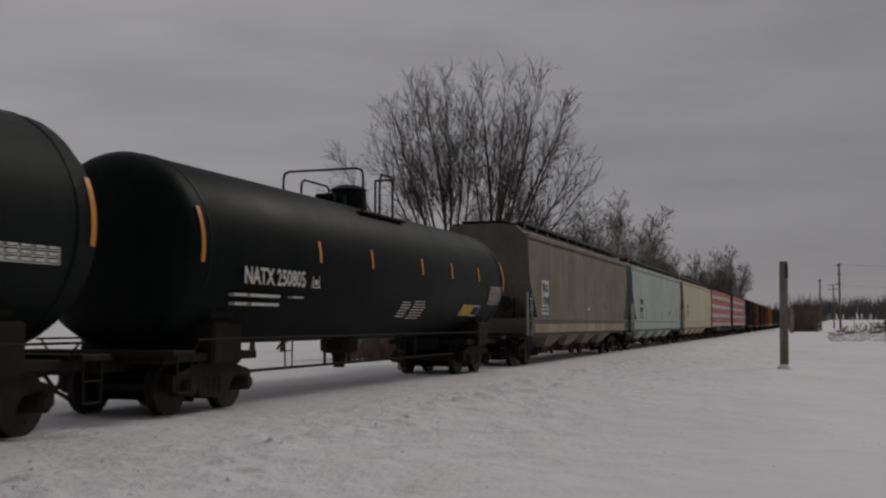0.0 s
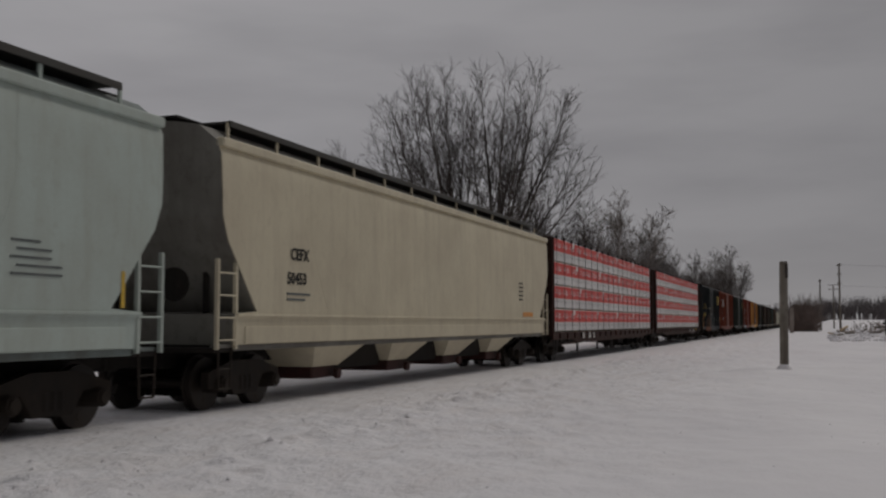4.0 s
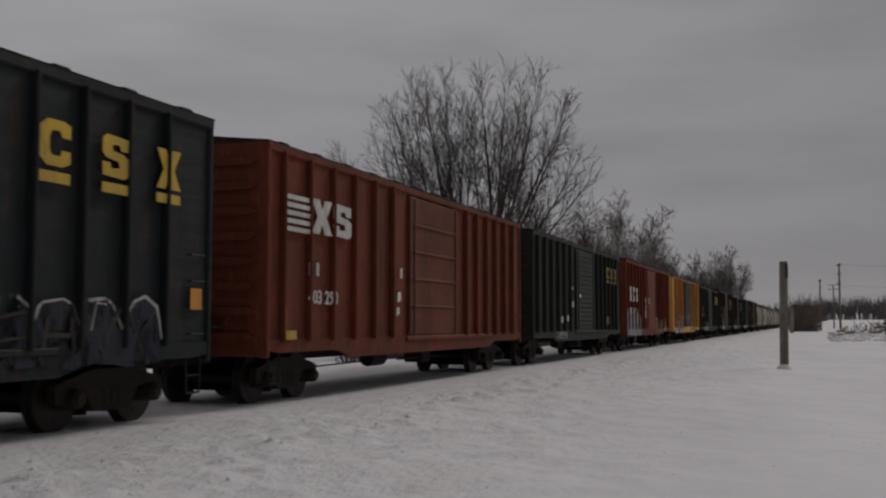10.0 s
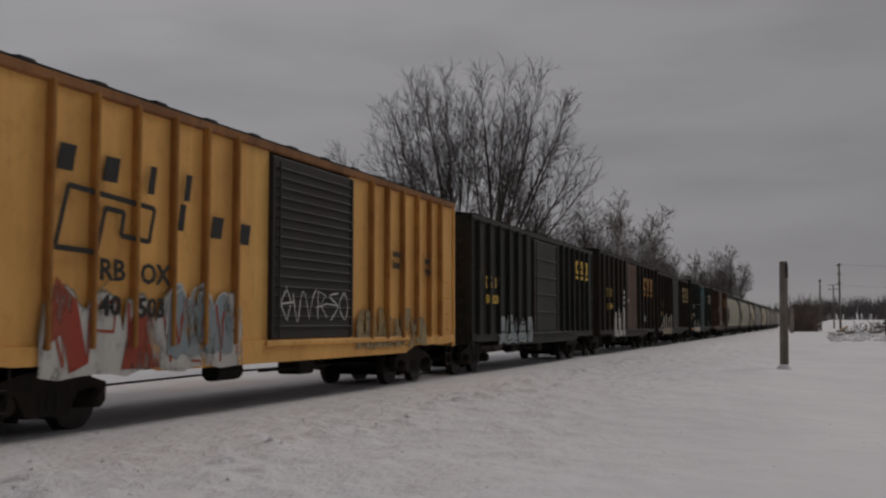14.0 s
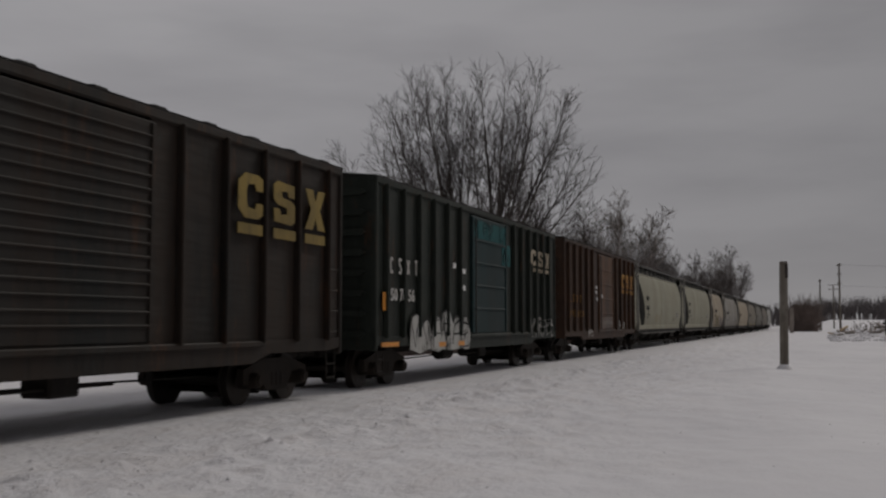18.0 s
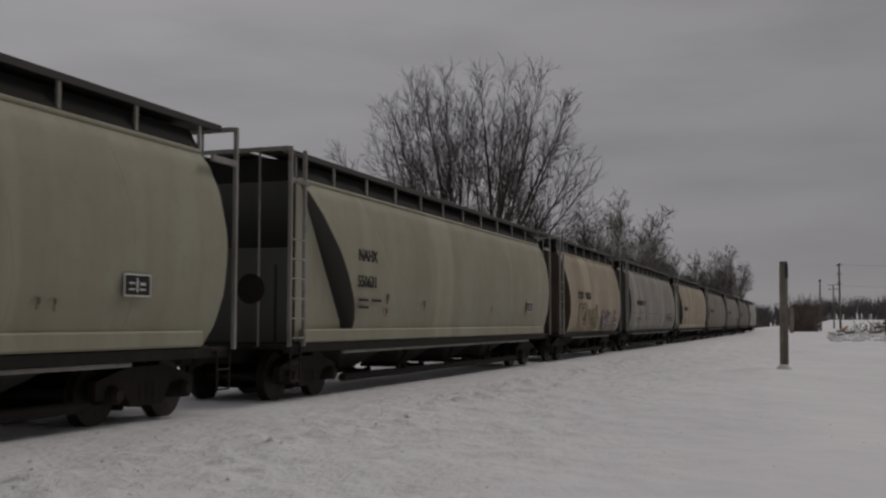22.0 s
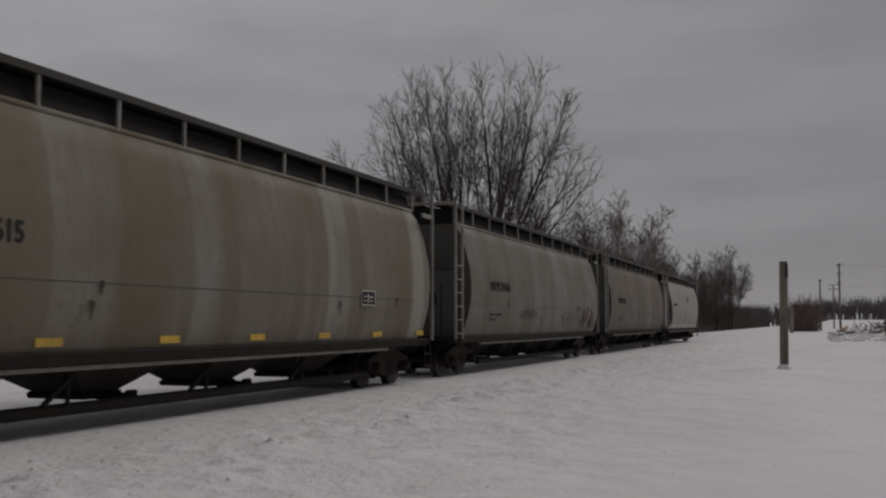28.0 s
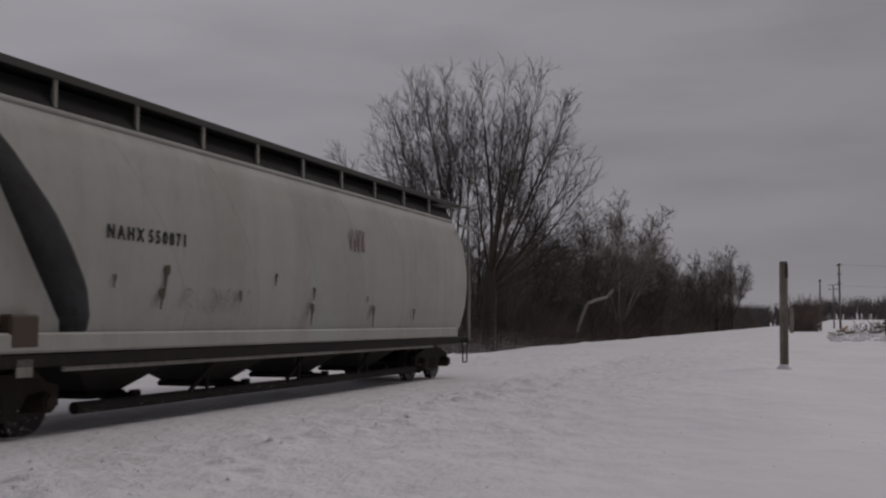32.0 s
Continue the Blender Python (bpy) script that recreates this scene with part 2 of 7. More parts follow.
# ---- mesh building ----
class Geo:
    """Collects the faces of one mesh."""

    def __init__(self):
        self.v, self.f = [], []

    def add(self, verts, faces):
        k = len(self.v)
        self.v += [tuple(p) for p in verts]
        self.f += [tuple(k + i for i in q) for q in faces]
        return self

    def box(self, x0, x1, y0, y1, z0, z1):
        v = [(x, y, z) for x in (x0, x1) for y in (y0, y1) for z in (z0, z1)]
        return self.add(v, [(0, 1, 3, 2), (4, 6, 7, 5), (0, 4, 5, 1), (2, 3, 7, 6), (0, 2, 6, 4), (1, 5, 7, 3)])

    def slab(self, x0, x1, y0, y1, z0, z1, c=0.02):
        """A box with chamfered edges."""
        c = min(c, 0.45 * (x1 - x0), 0.45 * (y1 - y0), 0.45 * (z1 - z0))
        k, v, idx = len(self.v), [], {}
        lo, hi = (x0, y0, z0), (x1, y1, z1)
        for i in range(8):
            s = ((i >> 2) & 1, (i >> 1) & 1, i & 1)
            p = [hi[a] if s[a] else lo[a] for a in range(3)]
            for ax in range(3):
                q = [p[a] if a == ax else p[a] + (-c if s[a] else c) for a in range(3)]
                idx[(s, ax)] = k + len(v)
                v.append(tuple(q))
        self.v += v
        for ax in range(3):
            a, b = (ax + 1) % 3, (ax + 2) % 3
            for s in (0, 1):
                ring = []
                for sa, sb in ((0, 0), (1, 0), (1, 1), (0, 1)):
                    t = [0, 0, 0]
                    t[ax], t[a], t[b] = s, sa, sb
                    ring.append(idx[(tuple(t), ax)])
                self.f.append(tuple(ring if s else ring[::-1]))
            for sa in (0, 1):
                for sb in (0, 1):
                    t0, t1 = [0, 0, 0], [0, 0, 0]
                    t0[a], t0[b], t1[a], t1[b], t1[ax] = sa, sb, sa, sb, 1
                    ring = [idx[(tuple(t0), a)], idx[(tuple(t1), a)], idx[(tuple(t1), b)], idx[(tuple(t0), b)]]
                    self.f.append(tuple(ring if (sa + sb) % 2 else ring[::-1]))
        for i in range(8):
            s = ((i >> 2) & 1, (i >> 1) & 1, i & 1)
            self.f.append(tuple(idx[(s, ax)] for ax in ((0, 1, 2) if sum(s) % 2 else (0, 2, 1))))
        return self

    def cyl(self, p0, p1, r0, r1=None, n=8, caps=True):
        r1 = r0 if r1 is None else r1
        p0, p1 = Vector(p0), Vector(p1)
        d = (p1 - p0).normalized()
        a = d.cross(Vector((0, 0, 1)) if abs(d.z) < 0.9 else Vector((1, 0, 0))).normalized()
        b = d.cross(a)
        v = []
        for p, r in ((p0, r0), (p1, r1)):
            v += [p + a * (r * math.cos(2 * math.pi * i / n)) + b * (r * math.sin(2 * math.pi * i / n)) for i in range(n)]
        f = [(i, (i + 1) % n, n + (i + 1) % n, n + i) for i in range(n)]
        if caps:
            f += [tuple(range(n))[::-1], tuple(range(n, 2 * n))]
        return self.add(v, f)

    def pipe(self, pts, r, n=6):
        for a, b in zip(pts, pts[1:]):
            self.cyl(a, b, r, r, n)
        return self

    def prism(self, prof, y0, y1):
        """A closed outline of (x, z) pulled along y."""
        n = len(prof)
        v = [(x, y0, z) for x, z in prof] + [(x, y1, z) for x, z in prof]
        f = [(i, i + n, (i + 1) % n + n, (i + 1) % n) for i in range(n)]
        return self.add(v, f + [tuple(range(n)), tuple(range(n, 2 * n))[::-1]])

    def plate(self, outline, x0, x1):
        """A closed outline of (y, z) with a thickness from x0 to x1."""
        n = len(outline)
        v = [(x0, y, z) for y, z in outline] + [(x1, y, z) for y, z in outline]
        f = [(i, (i + 1) % n, (i + 1) % n + n, i + n) for i in range(n)]
        return self.add(v, f + [tuple(range(n))[::-1], tuple(range(n, 2 * n))])

    def mesh(self, name, material, smooth=False):
        me = bpy.data.meshes.new(name)
        me.from_pydata(self.v, [], self.f)
        me.materials.append(material)
        bm = bmesh.new()
        bm.from_mesh(me)
        bmesh.ops.recalc_face_normals(bm, faces=bm.faces)
        bm.to_mesh(me)
        bm.free()
        if smooth:
            me.shade_smooth()
            me.set_sharp_from_angle(angle=radians(35))
        return me


def part(name, geo, material, parent=None, label="", smooth=False, at=(0, 0, 0)):
    me = geo if isinstance(geo, bpy.types.Mesh) else geo.mesh(name, material, smooth)
    ob = new(name, me)
    if parent is not None:
        ob.parent = parent
    ob.location = at
    if label:
        tagged(ob, label=label)
    return ob


def thing(name, label, category, group="", at=(0, 0, 0)):
    ob = new(name)
    ob.empty_display_size = 0.2
    ob.location = at
    return tagged(ob, label=label, category=category, group=group)


FACE = 1.60
LETTERS = {}


def lettering(parent, text, y, z, size, material, x=FACE + 0.03, name="lettering", wide=1.0, angle=0.0):
    """Painted letters on the side that faces the camera, from y rearwards, standing on z."""
    key = (text, size, wide, material.name, angle)
    if key not in LETTERS:
        cu = bpy.data.curves.new("lettering", "FONT")
        cu.body, cu.size, cu.extrude, cu.resolution_u, cu.offset = text, size, 0.004, 2, 0.022 * size
        ob = new("lettering", cu)
        me = bpy.data.meshes.new_from_object(ob.evaluated_get(bpy.context.evaluated_depsgraph_get()))
        bpy.data.objects.remove(ob)
        ca, sa = math.cos(angle), math.sin(angle)
        me.transform(Matrix(((0, 0, 1, 0), (wide * ca, -sa, 0, 0), (wide * sa, ca, 0, 0), (0, 0, 0, 1))))
        me.materials.clear()
        me.materials.append(material)
        LETTERS[key] = me
    return part(name, LETTERS[key], material, parent, at=(x, y, z))


def bars(parent, rects, material, x=FACE + 0.03, name="marking", thick=0.006):
    """Plain bars (y, z, width, height) in place of writing and emblems; the smallest stay joined."""
    if name in ("small_marking", "data_panel"):
        g = Geo()
        for y, z, w, h in rects:
            g.box(x - thick, x + thick, y, y + w, z, z + h)
        return tagged(part(name, g, material, parent), kind="stuff")
    for y, z, w, h in rects:
        if name == "notice":
            # pasted paper with torn edges
            rnd = random.Random(round(1000 * (y + z)))
            o = [(y + w * (p + rnd.uniform(-0.14, 0.14)), z + h * (q + rnd.uniform(-0.14, 0.14))) for p, q in ((0, 0), (0.5, 0), (1, 0), (1, 0.5), (1, 1), (0.45, 1), (0, 1), (0, 0.6))]
            ob = part(name, Geo().plate(o, x - thick, x + thick), material, parent)
            continue
        ob = part(name, Geo().box(x - thick, x + thick, y, y + w, z, z + h), material, parent)
    return ob


# ---- trucks: shared meshes ----
def make_truck_meshes():
    g = Geo()
    # cast side frame: arched top chord, sloping tension members, pedestal jaws
    out = [(-1.18, 0.40), (-1.18, 0.66), (-0.95, 0.72), (-0.45, 0.84), (0.45, 0.84), (0.95, 0.72), (1.18, 0.66), (1.18, 0.40),
           (0.98, 0.40), (0.92, 0.58), (0.60, 0.56), (0.38, 0.26), (-0.38, 0.26), (-0.60, 0.56), (-0.92, 0.58), (-0.98, 0.40)]
    g.plate(out, -0.07, 0.07)
    for y in (-0.86, 0.86):
        g.cyl((-0.16, y, 0.46), (0.20, y, 0.46), 0.15, 0.13, 12)
        g.cyl((0.20, y, 0.46), (0.24, y, 0.46), 0.10, 0.09, 12)
    for y in (-0.16, 0.0, 0.16):
        g.cyl((0.02, y, 0.34), (0.02, y, 0.58), 0.075, 0.075, 8)
    side = g.mesh("side_frame", M_TRUCK)
    g = Geo()
    for sx in (-1, 1):
        x = sx * 0.755
        g.cyl((x - 0.065, 0, 0), (x + 0.065, 0, 0), 0.455, 0.445, 28)
        g.cyl((x - sx * 0.065 - 0.02, 0, 0), (x - sx * 0.065 + 0.02, 0, 0), 0.49, 0.49, 28)
        g.cyl((x + 0.066 * sx, 0, 0), (x + 0.10 * sx, 0, 0), 0.16, 0.13, 12)
        for k in range(5):
            a = 2 * math.pi * k / 5
            g.box(x + 0.06 * sx - 0.012, x + 0.06 * sx + 0.012, 0.28 * math.cos(a) - 0.04, 0.28 * math.cos(a) + 0.04, 0.28 * math.sin(a) - 0.04, 0.28 * math.sin(a) + 0.04)
    g.cyl((-0.95, 0, 0), (0.95, 0, 0), 0.085, 0.085, 10)
    wheels = g.mesh("wheelset", M_WHEEL, True)
    g = Geo()
    g.slab(-1.0, 1.0, -0.22, 0.22, 0.42, 0.72, 0.05)
    g.cyl((0, 0, 0.7), (0, 0, 0.86), 0.25, 0.22, 14)
    bolster = g.mesh("bolster", M_TRUCK)
    g = Geo()
    g.slab(-0.9, 0.9, -0.05, 0.05, 0.20, 0.34, 0.02)
    for sx in (-1, 1):
        g.slab(sx * 0.755 - 0.06, sx * 0.755 + 0.06, -0.10, 0.03, 0.30, 0.55, 0.02)
    beam = g.mesh("brake_beam", M_UNDER)
    return side, wheels, bolster, beam


TRUCK = make_truck_meshes()
WHEELSETS = []


def truck(car, y):
    t = part("truck", TRUCK[2], None, car, at=(0, y, 0))
    for sx in (-1, 1):
        s = part("side_frame", TRUCK[0], None, t, at=(sx * 1.02, 0, 0))
        if sx < 0:
            s.rotation_euler = (0, 0, math.pi)
    for sy in (-1, 1):
        w = part("wheelset", TRUCK[1], None, t, at=(0, sy * 0.86, 0.455))
        WHEELSETS.append((w, car, sy * 0.86))
        b = part("brake_beam", TRUCK[3], None, t, at=(0, sy * 0.33, 0))
        if sy > 0:
            b.rotation_euler = (0, 0, math.pi)
    return t


def make_coupler():
    g = Geo()
    g.slab(-0.09, 0.09, -0.1, 0.62, 0.76, 0.96, 0.03)
    g.slab(-0.17, 0.14, 0.55, 0.86, 0.72, 1.0, 0.05)
    g.slab(0.02, 0.16, 0.78, 0.95, 0.74, 0.98, 0.04)
    g.pipe([(0.3, 0.0, 0.8), (0.32, 0.3, 0.5), (0.28, 0.6, 0.38), (0.16, 0.86, 0.5)], 0.03)
    return g.mesh("coupler", M_UNDER)


COUPLER = make_coupler()


def couplers(car, half):
    part("coupler", COUPLER, None, car, at=(0, half - 0.05, 0))
    c = part("coupler", COUPLER, None, car, at=(0, -half + 0.05, 0))
    c.rotation_euler = (0, 0, math.pi)


def ladder(car, y0, y1, z0, z1, material, x=FACE, rungs=7, name="ladder"):
    g = Geo()
    for y in (y0, y1):
        g.box(x - 0.02, x + 0.03, y - 0.025, y + 0.025, z0, z1)
    for k in range(rungs):
        z = z0 + (k + 0.5) * (z1 - z0) / rungs
        g.cyl((x + 0.02, y0, z), (x + 0.02, y1, z), 0.014, 0.014, 6)
    return part(name, g, material, car)


def stirrup(car, y, material, x=FACE - 0.05, z=0.42, top=0.95):
    g = Geo()
    g.pipe([(x, y - 0.2, top), (x, y - 0.17, z), (x, y + 0.17, z), (x, y + 0.2, top)], 0.018)
    g.cyl((x, y - 0.18, (z + top) / 2), (x, y + 0.18, (z + top) / 2), 0.015, 0.015, 6)
    return part("stirrup_step", g, material, car)


CARS = []


def rolling(car, front, rear):
    """Keeps the stretch of the train that this car takes, by its place along the line at 16 s."""
    car.location = (0, (front + rear) / 2, 0)
    CARS.append((car, (front + rear) / 2))
    return (rear - front) / 2


# ---- boxcars ----
def splat(rnd, y0, y1, z0, z1, n=14, rag=0.25):
    """An uneven closed outline that fills a rectangle (y, z)."""
    top = [(y0 + (y1 - y0) * i / n, z1 - rnd.random() * rag * (z1 - z0)) for i in range(n + 1)]
    bot = [(y1 - (y1 - y0) * i / n, z0 + rnd.random() * 0.06 * (z1 - z0)) for i in range(n + 1)]
    return top + bot


def smooth_path(pts, n=5):
    """Points along a smooth line through the given ones."""
    out = []
    q = [pts[0]] + list(pts) + [pts[-1]]
    for k in range(1, len(q) - 2):
        p0, p1, p2, p3 = q[k - 1:k + 3]
        for i in range(n):
            t = i / n
            out.append(tuple(0.5 * (2 * p1[c] + (p2[c] - p0[c]) * t + (2 * p0[c] - 5 * p1[c] + 4 * p2[c] - p3[c]) * t * t + (3 * p1[c] - p0[c] - 3 * p2[c] + p3[c]) * t ** 3) for c in (0, 1)))
    return out + [tuple(pts[-1])]


def ribbon(g, pts, x, w):
    """A painted line of width 2w along a path in (y, z)."""
    v = []
    for k, p in enumerate(pts):
        a, c = pts[max(0, k - 1)], pts[min(len(pts) - 1, k + 1)]
        dy, dz = c[0] - a[0], c[1] - a[1]
        d = math.hypot(dy, dz) or 1.0
        e = w * (0.75 + 0.25 * math.sin(k * 0.9))
        v += [(x, p[0] + dz / d * e, p[1] - dy / d * e), (x, p[0] - dz / d * e, p[1] + dy / d * e)]
    return g.add(v, [(2 * k, 2 * k + 1, 2 * k + 3, 2 * k + 2) for k in range(len(pts) - 1)])


def blob(rnd, cy, cz, ry, rz, n=11):
    """A rounded, uneven outline."""
    pts = []
    for k in range(n):
        s = 2 * math.pi * k / n
        q = 0.72 + 0.4 * rnd.random()
        ca, sa = math.cos(s), math.sin(s)
        m = max(abs(ca), abs(sa)) ** 0.45
        pts.append((cy + ry * q * ca / m, cz + rz * min(1.05, q) * sa / m))
    return smooth_path(pts + [pts[0]], 3)[:-1]


def graffiti(car, seed, y0, y1, z0, z1, fill, line, x=FACE + 0.012, size=0.8):
    """Rounded letter shapes, each with an outline and inner strokes, or a bare scrawl where fill is None."""
    rnd = random.Random(seed)
    n = max(2, round((y1 - y0) / (size if fill is not None else min(size, (z1 - z0) * 0.7))))
    w = (y1 - y0) / n
    cz, rz = (z0 + z1) / 2, (z1 - z0) / 2
    strokes = Geo()
    for i in range(n):
        cy = y0 + w * (i + 0.5)
        if fill is not None:
            zc, rr = cz + rnd.uniform(-0.06, 0.06) * rz, rz * rnd.uniform(0.82, 1.0)
            o = blob(rnd, cy, zc, w * 0.56, rr, 9)
            big = [(cy + (p - cy) * 1.10, zc + (q - zc) * 1.06) for p, q in o]
            part("graffiti_outline", Geo().plate(big, x, x + 0.003), line, car)
            part("graffiti_letter", Geo().plate(o, x + 0.003 + 0.0006 * (i % 3), x + 0.006 + 0.0006 * (i % 3)), fill, car)
            for _ in range(2):
                p = (cy + rnd.uniform(-0.25, 0.25) * w, zc + rnd.uniform(-0.5, -0.1) * rr)
                q = (p[0] + rnd.uniform(-0.15, 0.15) * w, p[1] + rnd.uniform(0.3, 0.8) * rr)
                m = ((p[0] + q[0]) / 2 + rnd.uniform(-0.12, 0.12) * w, (p[1] + q[1]) / 2)
                ribbon(strokes, smooth_path([p, m, q]), x + 0.009, 0.02)
        else:
            u = lambda p, q: (cy + p * w * rnd.uniform(0.8, 1.2), cz + q * rz * rnd.uniform(0.8, 1.1))
            wd = rnd.uniform(0.013, 0.022)
            forms = ([(-0.4, -0.8), (-0.35, 0.8), (0.3, 0.6), (-0.2, 0.0), (0.4, -0.9)], [(0.4, 0.8), (-0.4, 0.5), (0.35, -0.1), (-0.3, -0.9)],
                     [(-0.45, 0.7), (-0.1, -0.9), (0.15, 0.4), (0.5, 0.9)], [(0.0, 0.9), (-0.45, 0.0), (0.1, -0.9), (0.45, 0.1), (0.0, 0.85)])
            way = [u(p, q) for p, q in forms[rnd.randrange(4)]]
            ribbon(strokes, smooth_path(way, 6) if rnd.random() < 0.6 else way, x + 0.008, wd)
            if rnd.random() < 0.45:
                ribbon(strokes, [u(-0.5, rnd.uniform(-0.3, 0.3)), u(0.55, rnd.uniform(-0.2, 0.5))], x + 0.008, wd * 0.8)
    tagged(part("graffiti_stroke", strokes, line, car, "spray-painted lines"), kind="stuff")


M_STAIN = weathered("rust_stain", (0.085, 0.068, 0.055), (0.15, 0.125, 0.10), 0.6, 0.9, 0, 0.4, spec=0.1)
M_GRIME = weathered("grime_smear", (0.055, 0.048, 0.042), (0.09, 0.08, 0.07), 0.6, 0.95, 0, 0.4, spec=0.1)


def stains(car, Y, spots, material, x=1.592, seed=0):
    """Small rust marks with a run below: (metres from the front, height, size)."""
    rnd = random.Random(seed)
    for d, z, r in spots:
        o = blob(rnd, Y(d), z, r * 0.55, r * 0.7, 9)
        part("rust_stain", Geo().plate(o, x - 0.006, x + 0.002), material, car)
        w, ln = r * 0.3, r * rnd.uniform(1.5, 3.0)
        part("rust_run", Geo().plate([(Y(d) - w, z), (Y(d) + w, z), (Y(d) + w * 0.2 - 0.3 * r, z - ln), (Y(d) - w * 0.6 - 0.3 * r, z - ln)], x - 0.008, x), material, car)


def mass_graffiti(car, seed, y0, y1, z0, z1, fill, rim, line, x=FACE + 0.010, hard=0.7):
    """Joined angular letters in one colour, traced along the top by a sprayed rim and crossed by letter strokes."""
    rnd = random.Random(seed)
    n = max(3, round((y1 - y0) / 0.80))
    tall = z1 - z0
    top, p = [], y0
    for k in range(n):
        w = (y1 - y0) / n
        a, b = y0 + w * k, y0 + w * (k + 1)
        zt = z0 + tall * rnd.uniform(0.70, 1.0)
        if rnd.random() < hard:
            top += [(a + 0.02, zt - tall * rnd.uniform(0.10, 0.34)), (a + w * rnd.uniform(0.10, 0.3), zt - tall * rnd.uniform(0.0, 0.10)), (a + w * 0.55, zt), (a + w * rnd.uniform(0.7, 0.9), zt - tall * rnd.uniform(0.0, 0.18)), (b - 0.03, zt - tall * rnd.uniform(0.15, 0.4))]
        else:
            top += [(a + w * (i + 0.5) / 6, zt - tall * 0.26 * abs(2 * (i + 0.5) / 6 - 1) ** 2.5) for i in range(6)]
    m = 14
    bottom = [(y1 - (y1 - y0) * i / m, z0 + 0.06 * tall * math.sin(i * 1.7 + seed) * rnd.random()) for i in range(m + 1)]
    part("graffiti_ground", Geo().plate([(y0, z0 + 0.3 * tall)] + top + [(y1, z0 + 0.3 * tall)] + bottom, x - 0.003, x + 0.004), fill, car, "spray-painted graffiti letters")
    strokes, shine = Geo(), Geo()
    ribbon(shine, [(y0 - 0.03, z0 + 0.25 * tall)] + top + [(y1 + 0.03, z0 + 0.3 * tall)], x + 0.008, 0.028)
    for k in range(n):
        w = (y1 - y0) / n
        a = y0 + w * k
        u = lambda s, t: (a + w * (s + rnd.uniform(-0.07, 0.07)), z0 + tall * (t + rnd.uniform(-0.06, 0.06)))
        kind = rnd.randrange(4)
        ways = ([u(0.1, 0.08), u(0.15, 0.62), u(0.8, 0.66), u(0.82, 0.36), u(0.2, 0.34)], [u(0.85, 0.62), u(0.2, 0.66), u(0.15, 0.36), u(0.75, 0.36), u(0.8, 0.10), u(0.15, 0.1)],
                [u(0.15, 0.1), u(0.2, 0.66), u(0.2, 0.38), u(0.75, 0.40), u(0.8, 0.66), u(0.8, 0.1)], [u(0.1, 0.66), u(0.5, 0.1), u(0.55, 0.4), u(0.85, 0.7)])[kind]
        ribbon(strokes, ways, x + 0.008, rnd.uniform(0.022, 0.042))
        if rnd.random() < 0.5:
            ribbon(shine, [u(0.2, 0.5), u(0.3, 0.75), u(0.6, 0.78)], x + 0.009, 0.016)
    tagged(part("graffiti_stroke", strokes, line, car, "spray-painted lines"), kind="stuff")
    tagged(part("graffiti_shine", shine, rim, car, "pale sprayed outline"), kind="stuff")


def stencil_box(car, y, z, w, hgt, x=FACE + 0.03):
    """A dark notice with a pale frame and pale inner lines."""
    t = 0.025
    g = Geo()
    for r in ((y, z, w, t), (y, z + hgt - t, w, t), (y, z, t, hgt), (y + w - t, z, t, hgt), (y + 0.47 * w, z + 0.2 * hgt, 0.06 * w, 0.6 * hgt), (y + 0.2 * w, z + 0.28 * hgt, 0.2 * w, 0.08 * hgt), (y + 0.2 * w, z + 0.55 * hgt, 0.2 * w, 0.08 * hgt), (y + 0.6 * w, z + 0.28 * hgt, 0.2 * w, 0.08 * hgt), (y + 0.6 * w, z + 0.5 * hgt, 0.2 * w, 0.12 * hgt)):
        g.box(x - 0.002, x + 0.003, r[0], r[0] + r[2], r[1], r[1] + r[3])
    ob = part("stencil_box", Geo().box(x - 0.008, x - 0.003, y, y + w, z, z + hgt), M_BLACKMARK, car, "dark notice with a white frame")
    part("stencil_frame", g, M_WHITE, ob)


def paint_set(key, base, dirt=RUST, amount=0.5, streak=0.45, band=0.0, vary=0.05, panel=0.0, shift=0.0):
    return weathered(key + "_paint", base, dirt, amount, 0.65, 0, streak, vary=vary, band=band, spec=0.2, panel=panel, shift=shift)


